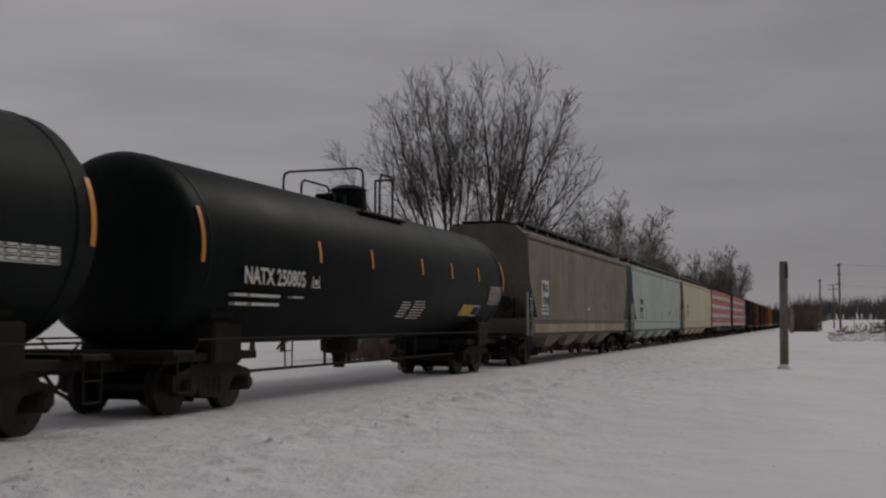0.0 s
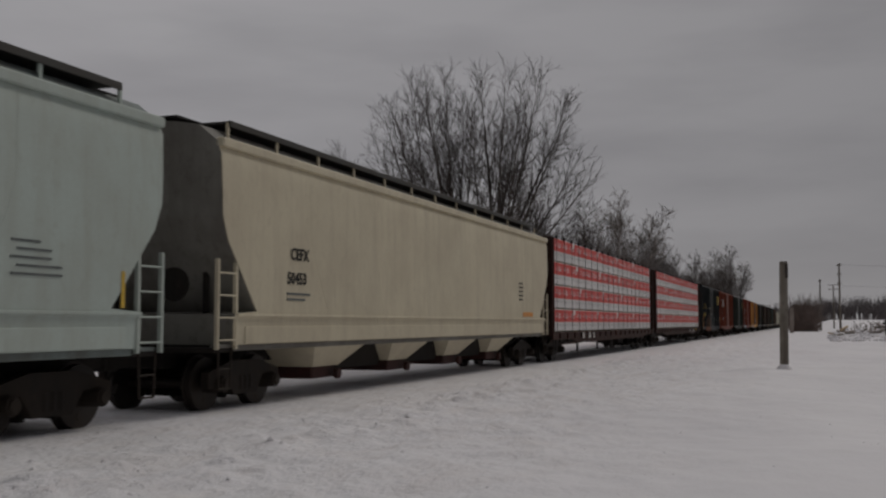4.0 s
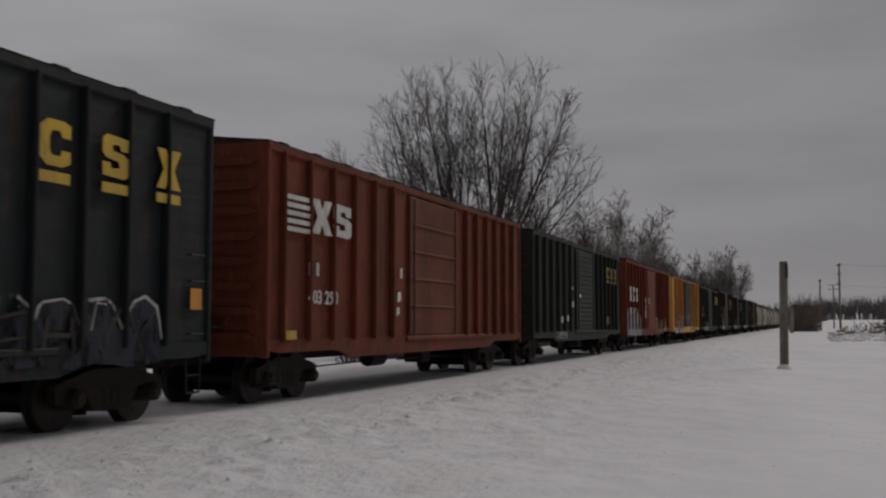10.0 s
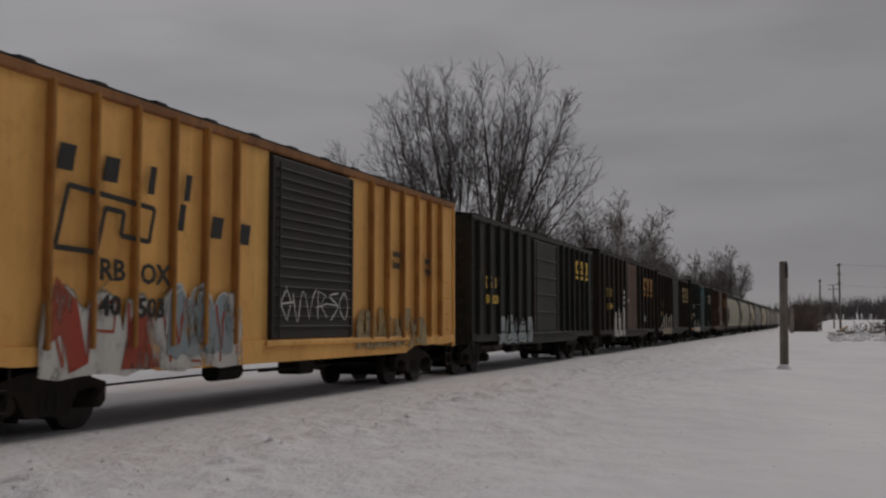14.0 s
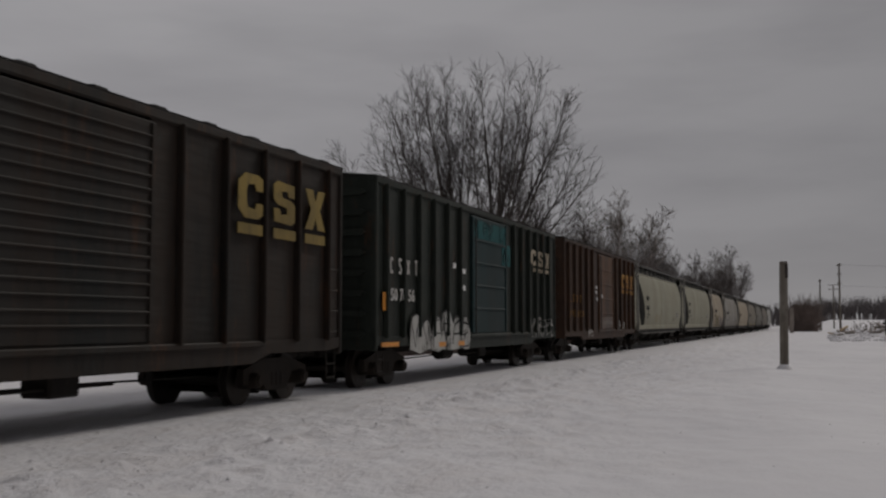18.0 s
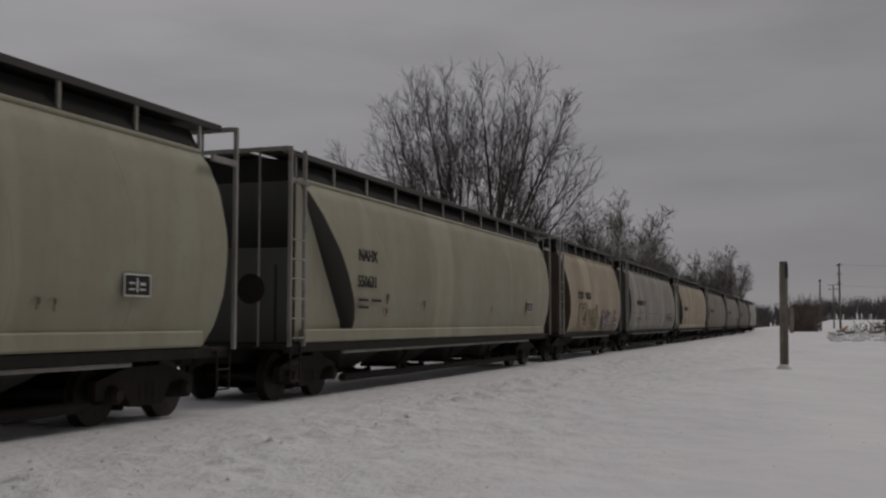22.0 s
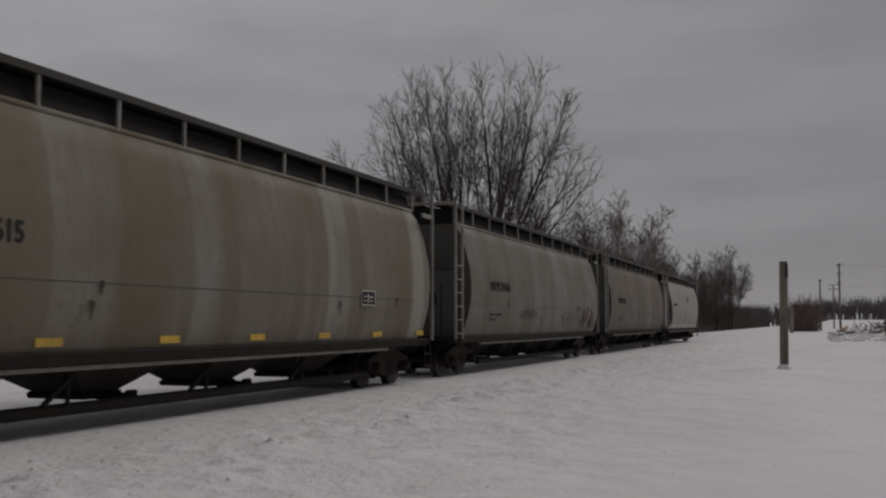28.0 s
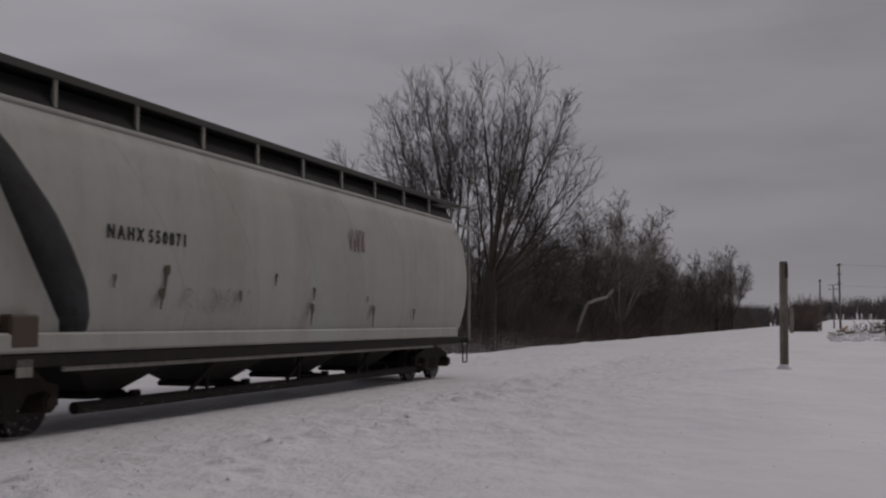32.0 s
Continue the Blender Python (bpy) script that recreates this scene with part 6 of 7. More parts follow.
END_MILD = [(4.2, 0.78), (3.4, 1.25), (2.6, 1.60), (1.9, 1.70), (1.05, 1.60)]

c, Y, h = hopper(-214.6, -195.1, "taupe covered hopper with a white number panel, grimy", P_TILX, P_TILXSHADE, FLAT, END_FLAT, 4, 4.90, skirt=True, pipe=False, post_top=2.5, sill_paint=P_TILXSILL, support_paint=M_STAND)
bars(c, [(Y(1.75), 1.76, 1.0, 1.2)], M_WHITE, 1.60, "number_panel")
lettering(c, "TILX", Y(1.84), 2.56, 0.38, M_BLACKMARK, 1.612)
lettering(c, "11910", Y(1.80), 2.12, 0.38, M_BLACKMARK, 1.612)
bars(c, [(Y(1.85), 1.98, 0.8, 0.05), (Y(1.85), 1.86, 0.8, 0.05)], M_BLACKMARK, 1.612, "small_marking")
stencil_box(c, Y(13.46), 2.05, 0.58, 0.36, 1.60)
bars(c, [(Y(9.6), 1.98, 0.3, 0.12)], M_PAPER, 1.60, "notice")
graffiti(c, 41, Y(11.1), Y(12.5), 2.02, 2.6, None, worn_paint("chalk_scrawl", (0.42, 0.38, 0.30), (0.25, 0.22, 0.17), 0.5), x=1.594)
c, Y, h = hopper(-193.55, -172.5, "pale blue-green covered hopper with dark lettering", P_WLPX, P_WLPXSHADE, FLAT, END_FLAT, 4, 4.86, skirt=True, pipe=False, post_top=2.5)
lettering(c, "WLPX", Y(2.58), 2.50, 0.36, M_DULLMARK, 1.60)
lettering(c, "10317", Y(2.52), 2.06, 0.36, M_DULLMARK, 1.60)
bars(c, [(Y(2.4 + 0.75 * (k // 2)), 1.75 + 0.14 * (k % 2), 0.6 - 0.08 * (k // 2), 0.05) for k in range(4)], M_FAINT, 1.594, "small_marking")
bars(c, [(Y(17.9 + 0.1 * (k % 2)), 2.05 + 0.10 * k, 0.9 - 0.1 * k, 0.03) for k in range(5)], M_FAINT, 1.594, "small_marking")
for k in range(6):
    bars(c, [(Y(4.75 + 3.05 * k), 1.68, 0.07, 0.5)], M_YELLOW, 1.592, "reflector_strip")
stencil_box(c, Y(14.45), 1.96, 0.48, 0.28, 1.60)
c, Y, h = hopper(-171.1, -149.2, "cream covered hopper with a brown strip, clean", P_CREAM, P_CREAMSHADE, FLAT, END_FLAT, 4, 4.86, skirt=True, pipe=False, post_top=2.5)
bars(c, [(Y(18.4), 1.68, 1.2, 0.14)], M_ORANGE, 1.60, "reflector_strip")
bars(c, [(Y(17.9), 2.2 + 0.13 * k, 0.5, 0.04) for k in range(5)], M_BLACKMARK, 1.60, "small_marking")
lettering(c, "CEFX", Y(2.42), 2.62, 0.30, M_BLACKMARK, 1.60)
lettering(c, "50453", Y(2.3), 2.18, 0.30, M_BLACKMARK, 1.60)
bars(c, [(Y(2.3), 1.98, 0.9, 0.04), (Y(2.3), 1.88, 0.7, 0.04)], M_FAINT, 1.594, "small_marking")

c, Y, h = bulkhead_flat(-148.35, -123.1, "brown bulkhead flatcar stacked with wrapped lumber")
load_lumber(-147.8, -123.75, 1, -135.725)
load_straps(c, h, -h + 0.4, h - 0.4)
bars(c, [(Y(4.73), 0.86, 0.16, 0.24), (Y(4.95), 0.86, 0.16, 0.24)], M_WHITE, 1.625, "mark_bar")
lettering(c, "626", Y(5.91), 0.86, 0.33, M_WHITE, 1.625)
lettering(c, "28", Y(6.89), 0.86, 0.33, M_WHITE, 1.625)
c, Y, h = bulkhead_flat(-122.0, -96.3, "brown bulkhead flatcar with wrapped lumber and pale markings")
load_lumber(-121.4, -96.75, 2, -109.15)
load_straps(c, h, -h + 0.5, h - 0.5)
bars(c, [(Y(17.6), 0.80, 0.5, 0.24), (Y(20.1), 0.74, 0.34, 0.32)], M_WHITE, 1.56, "road_number_bar")
bars(c, [(Y(21.4), 0.90, 0.5, 0.12)], M_YELLOW, 1.56, "yellow_label")

P_NAVY = paint_set("navy_boxcar", (0.010, 0.0165, 0.0185), (0.030, 0.031, 0.031), 0.5, 0.3, 0.3, 0.12, 0.2)
P_OXIDE = paint_set("oxide_boxcar", (0.205, 0.043, 0.021), (0.105, 0.032, 0.018), 0.5, 0.45, 0.35, 0.08, 0.35)
P_OXDOOR = paint_set("oxide_door", (0.190, 0.046, 0.023), (0.09, 0.032, 0.019), 0.6, 0.45, 0.35, 0.08, 0.3)
P_DKGREEN = paint_set("dark_green_boxcar", (0.016, 0.022, 0.0175), (0.036, 0.040, 0.033), 0.6, 0.4, 0.3, 0.12, 0.25)
P_RED = paint_set("red_boxcar", (0.205, 0.036, 0.021), (0.115, 0.034, 0.020), 0.45, 0.4, 0.35, 0.08, 0.3)
P_GOLD = paint_set("yellow_boxcar", (0.84, 0.47, 0.14), (0.46, 0.22, 0.07), 0.35, 0.30, 0.18, 0.06)
P_GOLDPOST = paint_set("rust_streaked_yellow", (0.50, 0.25, 0.065), (0.20, 0.08, 0.03), 0.6, 0.6)
P_GOLDRAIL = paint_set("rusty_yellow_rail", (0.30, 0.135, 0.045), (0.12, 0.05, 0.025), 0.6, 0.5)
P_SLATE = paint_set("slate_door", (0.031, 0.029, 0.027), (0.05, 0.04, 0.035), 0.5, 0.3)
P_TEALDK = paint_set("dark_teal_boxcar", (0.011, 0.017, 0.015), (0.045, 0.04, 0.035), 0.6, 0.4, 0.3, 0.12, 0.25)
P_UMBER = paint_set("umber_boxcar", (0.013, 0.015, 0.014), (0.036, 0.024, 0.017), 0.6, 0.5, 0.5, 0.15, 0.4)
P_UMBERDOOR = paint_set("umber_door", (0.040, 0.026, 0.019), (0.13, 0.065, 0.035), 0.7, 0.5, 0.5, 0.1, 0.2)
P_TEALDOOR = paint_set("teal_door", (0.012, 0.021, 0.021), (0.012, 0.038, 0.040), 0.5, 0.4, 0.3)
P_BROWN = paint_set("brown_boxcar", (0.024, 0.019, 0.0165), (0.078, 0.042, 0.026), 0.7, 0.55, 0.5, 0.18, 0.45)
G_RED = worn_paint("graffiti_red", (0.17, 0.045, 0.018), (0.06, 0.03, 0.02), 0.72)
G_WHITE = worn_paint("graffiti_white", (0.55, 0.55, 0.52), (0.3, 0.28, 0.26), 0.55)
G_CREAM = worn_paint("graffiti_cream", (0.42, 0.37, 0.27), (0.2, 0.16, 0.12), 0.60)
G_DULL = worn_paint("graffiti_dull", (0.25, 0.24, 0.19), (0.3, 0.2, 0.1), 0.38)
G_BLUE = worn_paint("graffiti_blue", (0.26, 0.33, 0.36), (0.34, 0.30, 0.28), 0.58)
G_OCHRE = worn_paint("graffiti_ochre", (0.36, 0.26, 0.12), (0.25, 0.22, 0.16), 0.5)
G_HAZE = worn_paint("graffiti_olive_haze", (0.30, 0.27, 0.17), (0.36, 0.28, 0.18), 0.30)
G_NAVY = worn_paint("graffiti_navy", (0.03, 0.035, 0.055), (0.05, 0.045, 0.05), 0.48)
G_FADED = worn_paint("faded_orange", (0.36, 0.20, 0.045), (0.22, 0.08, 0.03), 0.55)
M_OCHREMARK = weathered("faded_yellow_marking", (0.30, 0.21, 0.05), (0.12, 0.09, 0.04), 0.6, 0.7, 0, 0.4)
G_SCARLET = worn_paint("graffiti_scarlet", (0.34, 0.06, 0.04), (0.25, 0.10, 0.06), 0.45)
G_TEAL = worn_paint("teal_overspray", (0.02, 0.11, 0.115), (0.02, 0.07, 0.07), 0.5)
G_PURPLE = worn_paint("graffiti_purple", (0.22, 0.18, 0.24), (0.2, 0.17, 0.16), 0.38)
SIX_A = [0.55 + 1.02 * k for k in range(6)]
SIX_B = [10.9 + 0.92 * k for k in range(6)]
FIVE_A = [0.65 + 1.17 * k for k in range(6)]
FIVE_B = [10.75 + 1.25 * k for k in range(5)]


SHAPES = [[(0.75, 0.93), (0.58, 1), (0.2, 1), (0, 0.8), (0, 0.2), (0.2, 0), (0.58, 0), (0.75, 0.1), (0.75, 0.36), (0.55, 0.36), (0.5, 0.22), (0.30, 0.24), (0.25, 0.36), (0.25, 0.64), (0.30, 0.76), (0.5, 0.78), (0.55, 0.64), (0.75, 0.64)],
          [(0.7, 0.96), (0.12, 1), (0, 0.9), (0, 0.56), (0.12, 0.45), (0.44, 0.40), (0.47, 0.25), (0.24, 0.22), (0.2, 0.35), (0, 0.35), (0.02, 0.04), (0.6, 0), (0.72, 0.1), (0.72, 0.48), (0.6, 0.58), (0.28, 0.63), (0.26, 0.77), (0.46, 0.79), (0.5, 0.66), (0.7, 0.66)],
          [(0, 0), (0.28, 0), (0.38, 0.3), (0.48, 0), (0.76, 0), (0.55, 0.5), (0.76, 1), (0.48, 1), (0.38, 0.7), (0.28, 1), (0, 1), (0.21, 0.5)],
          [(0.25, 0), (0.5, 0), (0.5, 0.75), (0.75, 0.75), (0.75, 1), (0, 1), (0, 0.75), (0.25, 0.75)]]


def emblem(car, y, z, size, material, gap, x=FACE + 0.035, underline=True, wide=1.0):
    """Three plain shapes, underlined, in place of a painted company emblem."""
    for k in range(3):
        a, w = y + gap * k, size
        part("emblem_shape", Geo().plate([(a + p * w * wide, z + q * w) for p, q in SHAPES[k]], x - 0.006, x + 0.006), material, car)
        if underline:
            part("underline", Geo().box(x - 0.006, x + 0.006, a, a + 0.75 * w * wide, z - 0.36 * w, z - 0.12 * w), material, car)


MARKS = [[(0.40, 0.86), (0.28, 1.0), (0.10, 1.0), (0.0, 0.86), (0.0, 0.14), (0.10, 0.0), (0.28, 0.0), (0.40, 0.14)],
         [(0.40, 0.88), (0.28, 1.0), (0.08, 1.0), (0.0, 0.86), (0.04, 0.60), (0.36, 0.42), (0.40, 0.14), (0.30, 0.0), (0.08, 0.0), (0.0, 0.12)],
         [(0.0, 0.0), (0.22, 0.5), (0.44, 1.0), (0.22, 0.5), (0.0, 1.0), (0.22, 0.5), (0.44, 0.0)],
         [(0.22, 0.0), (0.22, 1.0), (0.0, 1.0), (0.44, 1.0)]]


def mark_blocks(car, Y, d, z, size, material, n=4, gap=0.5):
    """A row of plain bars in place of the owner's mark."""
    for k in range(n):
        g = Geo()
        way = [(Y(d) + gap * k + p * size, z + q * size) for p, q in MARKS[k % 4]]
        for (a, b), (e, f) in zip(way, way[1:]):
            w = 0.075 * size
            dy, dz = e - a, f - b
            q = math.hypot(dy, dz)
            ny, nz = dz / q * w, -dy / q * w
            g.plate([(a - ny, b - nz), (a + ny, b + nz), (e + ny, f + nz), (e - ny, f - nz)], FACE + 0.026, FACE + 0.036)
        part("mark_bar", g, material, car)


c, Y = boxcar(-94.88, -78.1, "dark navy boxcar with yellow marks and red graffiti", P_NAVY, P_NAVY, 4.68, SIX_A, SIX_B, plug=True)
mark_blocks(c, Y, 1.0, 2.75, 0.36, M_YELLOW, 4, 0.62)
lettering(c, "137 836", Y(1.0), 2.05, 0.42, M_YELLOW, wide=1.1)
emblem(c, Y(12.77), 3.42, 0.58, M_YELLOW, 1.22, wide=1.35)
mass_graffiti(c, 1, Y(2.7), Y(7.6), 0.80, 2.25, G_RED, G_WHITE, G_OCHRE)
mass_graffiti(c, 2, Y(10.3), Y(15.4), 0.92, 1.95, G_NAVY, G_WHITE, M_GRIME)
bars(c, [(Y(3.3), 2.45, 0.35, 0.45)], M_GRIME, FACE + 0.01, "stencil_box")
bars(c, [(Y(7.5), 2.5, 0.3, 0.35), (Y(8.5), 2.75, 0.35, 0.3)], M_OCHREMARK, FACE + 0.03, "door_stencil")
bars(c, [(Y(6.1), 2.75, 0.22, 0.14), (Y(7.5), 2.2, 0.18, 0.12)], M_PAPER, FACE + 0.035, "notice")
bars(c, [(Y(0.25), 1.0, 0.10, 1.2)], M_ORANGE, FACE + 0.02, "reflector_strip")
bars(c, [(Y(16.14), 1.68, 0.3, 0.32)], M_ORANGE, FACE + 0.02, "orange_label")
c, Y = boxcar(-76.35, -59.8, "oxide-red boxcar with white marks", P_OXIDE, P_OXDOOR, 4.66, SIX_A, SIX_B)
bars(c, [(Y(0.61), 3.13 + 0.145 * k, 1.0 - 0.03 * k, 0.085) for k in range(5)], M_WHITE, FACE + 0.03, "emblem_bar")
for k in range(2):
    part("emblem_block", Geo().plate([(Y(1.6) + 0.95 * k + p * 1.15, 3.16 + q * 0.66) for p, q in (SHAPES[2] if k == 0 else SHAPES[1])], FACE + 0.029, FACE + 0.041), M_WHITE, c)
bars(c, [(Y(1.53), 2.36, 0.12, 0.25), (Y(1.81), 2.36, 0.12, 0.25)], M_WHITE, name="mark_bar")
lettering(c, "403 290", Y(1.49), 1.84, 0.36, M_WHITE, wide=1.1)
bars(c, [(Y(5.95), 1.95, 0.16, 0.22), (Y(5.9), 1.65, 0.14, 0.2), (Y(6.1), 2.5, 0.1, 0.2)], M_PAPER, FACE + 0.02, "notice")
bars(c, [(Y(0.55), 1.18, 0.5, 0.16), (Y(0.55), 1.18, 0.12, 0.6)], M_YELLOW, FACE + 0.02, "yellow_label")
c, Y = boxcar(-58.2, -41.5, "dark green boxcar with faded yellow marks", P_DKGREEN, P_DKGREEN, 4.62, SIX_A, SIX_B, door_ribs=17)
emblem(c, Y(13.06), 3.47, 0.53, M_OCHREMARK, 0.95, wide=1.5)
stencil_box(c, Y(13.02), 1.42, 0.5, 0.32, FACE + 0.03)
bars(c, [(Y(5.7), 2.75, 0.22, 0.14), (Y(5.85), 2.1, 0.18, 0.2), (Y(4.0), 1.5, 0.22, 0.2), (Y(4.95), 1.55, 0.2, 0.22), (Y(7.2), 2.5, 0.22, 0.12)], M_PAPER, FACE + 0.035, "notice")
graffiti(c, 4, Y(3.2), Y(5.0), 0.86, 1.2, None, M_WHITE)
c, Y = boxcar(-39.63, -23.09, "red boxcar with large white blocks and pale graffiti", P_RED, P_RED, 4.68, SIX_A, SIX_B)
for k, q in enumerate((2, 0, 1)):
    part("emblem_block", Geo().plate([(Y(0.77) + 0.95 * k + u * 0.85, 2.58 + v * 0.76) for u, v in SHAPES[q]], FACE + 0.029, FACE + 0.041), M_WHITE, c)
lettering(c, "74 93 24", Y(0.78), 1.97, 0.42, M_WHITE, wide=1.25)
mass_graffiti(c, 6, Y(0.1), Y(4.9), 0.82, 2.3, G_BLUE, G_WHITE, G_PURPLE)
mass_graffiti(c, 7, Y(10.1), Y(14.8), 0.95, 1.98, G_OCHRE, G_WHITE, M_GRIME)
bars(c, [(Y(6.0), 2.6, 0.22, 0.25), (Y(6.05), 2.3, 0.2, 0.15), (Y(5.85), 1.75, 0.32, 0.42), (Y(7.15), 2.75, 0.26, 0.12), (Y(7.2), 2.55, 0.24, 0.08)], M_PAPER, FACE + 0.035, "notice")
c, Y = boxcar(-21.28, -4.68, "mustard-yellow boxcar with a slate door and graffiti", P_GOLD, P_SLATE, 4.64, [1.07, 1.93, 2.82, 3.73, 4.60, 5.5], [11.05, 11.93, 12.84, 13.76, 14.62, 15.4], door_ribs=18, roof_paint=P_GOLDRAIL, post_paint=P_GOLDPOST)
for k, (d, z, q) in enumerate(((1.15, 3.40, 3), (2.05, 3.36, 1), (3.05, 3.30, 2), (3.95, 3.30, 2), (3.80, 2.84, 2), (4.70, 2.80, 1), (5.55, 2.76, 0))):
    # slanted plain blocks in place of the company's name
    w, t = (0.30, 0.34) if q != 2 else (0.14, 0.40)
    part("emblem_block", Geo().plate([(Y(d), z), (Y(d) + w, z), (Y(d) + w + 0.07, z + t), (Y(d) + 0.07, z + t)], FACE + 0.029, FACE + 0.041), M_BLACKMARK, c)
path = [(1.95, 2.40), (1.15, 2.42), (1.38, 3.22), (3.22, 3.10), (3.10, 2.62), (2.46, 2.66), (2.52, 2.98), (2.12, 3.00), (1.95, 2.40)]
for (d0, za), (d1, zb) in zip(path, path[1:]):
    q = math.hypot(d1 - d0, zb - za)
    ny, nz = (zb - za) / q * 0.035, -(d1 - d0) / q * 0.035
    part("emblem_outline", Geo().plate([(Y(d0) - ny, za - nz), (Y(d0) + ny, za + nz), (Y(d1) + ny, zb + nz), (Y(d1) - ny, zb - nz)], FACE + 0.029, FACE + 0.041), M_BLACKMARK, c)
lettering(c, "RB", Y(2.02), 2.05, 0.40, M_BLACKMARK, wide=1.2)
lettering(c, "OX", Y(2.92), 2.03, 0.40, M_BLACKMARK, wide=1.15)
lettering(c, "40", Y(2.05), 1.58, 0.38, M_BLACKMARK, wide=1.2)
lettering(c, "503", Y(2.88), 1.56, 0.38, M_BLACKMARK, wide=1.15)
mass_graffiti(c, 8, Y(0.95), Y(5.75), 0.80, 2.30, G_WHITE, G_DULL, G_SCARLET)
mass_graffiti(c, 9, Y(3.6), Y(5.4), 1.0, 2.25, G_BLUE, G_WHITE, G_SCARLET, x=FACE + 0.020)
part("graffiti_block", Geo().plate([(Y(1.0), 1.15), (Y(1.22), 2.05), (Y(1.62), 1.75), (Y(1.85), 0.95), (Y(1.5), 0.84), (Y(1.36), 1.35)], FACE + 0.018, FACE + 0.022), G_SCARLET, c)
part("graffiti_block", Geo().plate([(Y(2.55), 0.85), (Y(2.75), 1.55), (Y(3.2), 1.65), (Y(3.45), 0.84)], FACE + 0.018, FACE + 0.022), G_SCARLET, c)
graffiti(c, 10, Y(6.9), Y(9.8), 1.5, 2.15, None, M_WHITE, x=FACE + 0.055)
mass_graffiti(c, 11, Y(10.3), Y(14.4), 0.95, 1.9, G_OCHRE, G_DULL, G_DULL)
lettering(c, "next", Y(12.2), 2.95, 0.26, M_BLACKMARK)
lettering(c, "load", Y(12.2), 2.7, 0.26, M_BLACKMARK)
lettering(c, "any", Y(14.25), 2.9, 0.26, M_BLACKMARK)
lettering(c, "road", Y(14.25), 2.65, 0.26, M_BLACKMARK)
c, Y = boxcar(-3.24, 13.5, "dark teal boxcar with pale graffiti", P_TEALDK, P_TEALDK, 4.51, SIX_A, SIX_B)
lettering(c, "502 828", Y(1.2), 2.05, 0.34, M_YELLOW, wide=1.1)
mark_blocks(c, Y, 1.2, 2.5, 0.3, M_YELLOW, 4, 0.45)
emblem(c, Y(13.2), 3.40, 0.55, M_YELLOW, 0.92, wide=1.3)
mass_graffiti(c, 12, Y(2.6), Y(6.5), 0.85, 1.8, G_BLUE, G_WHITE, M_GRIME)
c, Y = boxcar(15.0, 31.75, "dark umber boxcar with a brown door and silver graffiti", P_UMBER, P_UMBERDOOR, 4.70, FIVE_A, FIVE_B, door_ribs=16)
mark_blocks(c, Y, 1.6, 2.7, 0.34, M_YELLOW, 4, 0.5)
lettering(c, "141 094", Y(1.6), 2.1, 0.40, M_YELLOW, wide=1.1)
emblem(c, Y(12.43), 3.22, 0.75, G_FADED, 1.2, wide=1.45)
stencil_box(c, Y(12.54), 1.56, 0.56, 0.31, FACE + 0.03)
mass_graffiti(c, 13, Y(3.5), Y(6.5), 0.85, 2.3, G_WHITE, G_WHITE, M_GRIME)
bars(c, [(Y(5.95), 2.9 - 0.26 * k, 0.22, 0.16) for k in range(3)] + [(Y(7.1), 2.55, 0.22, 0.12)], M_PAPER, FACE + 0.035, "notice")
c, Y = boxcar(33.15, 49.6, "dark brown boxcar with yellow marks and pale graffiti", P_UMBER, P_UMBER, 4.58, FIVE_A, FIVE_B, door_ribs=16)
mark_blocks(c, Y, 0.9, 2.48, 0.28, M_OCHREMARK, 4, 0.5)
lettering(c, "138 572", Y(0.9), 1.92, 0.36, M_OCHREMARK, wide=1.2)
emblem(c, Y(12.33), 3.22, 0.75, M_OCHREMARK, 1.2, wide=1.45)
mass_graffiti(c, 14, Y(2.2), Y(6.6), 0.78, 2.2, G_CREAM, G_WHITE, M_GRIME)
graffiti(c, 15, Y(0.8), Y(1.8), 0.95, 1.5, None, M_WHITE)
c, Y = boxcar(51.3, 67.9, "dark boxcar with a teal door and white graffiti", P_DKGREEN, P_TEALDOOR, 4.68, SIX_A, SIX_B)
mark_blocks(c, Y, 0.75, 2.6, 0.32, M_WHITE, 4, 0.5)
lettering(c, "50 76 56", Y(0.75), 1.98, 0.38, M_WHITE, wide=1.1)
emblem(c, Y(12.98), 3.38, 0.54, G_CREAM, 0.97, wide=1.55)
mass_graffiti(c, 16, Y(2.0), Y(6.5), 0.80, 1.9, G_WHITE, M_BLACKMARK, M_BLACKMARK)
bars(c, [(Y(6.72), 3.85, 3.28, 0.5), (Y(6.72), 1.25, 0.12, 2.6), (Y(9.6), 3.2, 0.9, 0.65)], G_TEAL, FACE + 0.018, "teal_overspray")
graffiti(c, 17, Y(13.0), Y(16.0), 0.95, 1.7, None, M_WHITE)
bars(c, [(Y(5.0), 2.9, 0.2, 0.13), (Y(5.8), 2.8, 0.22, 0.12), (Y(5.8), 2.35, 0.22, 0.13)], M_PAPER, FACE + 0.035, "notice")
bars(c, [(Y(0.35), 1.75, 0.35, 0.4), (Y(0.3), 0.95, 1.0, 0.1), (Y(4.0), 0.88, 0.5, 0.12), (Y(5.5), 0.88, 0.5, 0.12)], M_ORANGE, FACE + 0.012, "reflector_strip")
c, Y = boxcar(69.4, 85.9, "rusty brown boxcar with faded marks", P_BROWN, P_UMBERDOOR, 4.72, [0.6, 1.75, 2.9, 4.05, 5.2], FIVE_B)
mark_blocks(c, Y, 0.75, 2.30, 0.27, G_FADED, 4, 0.62)
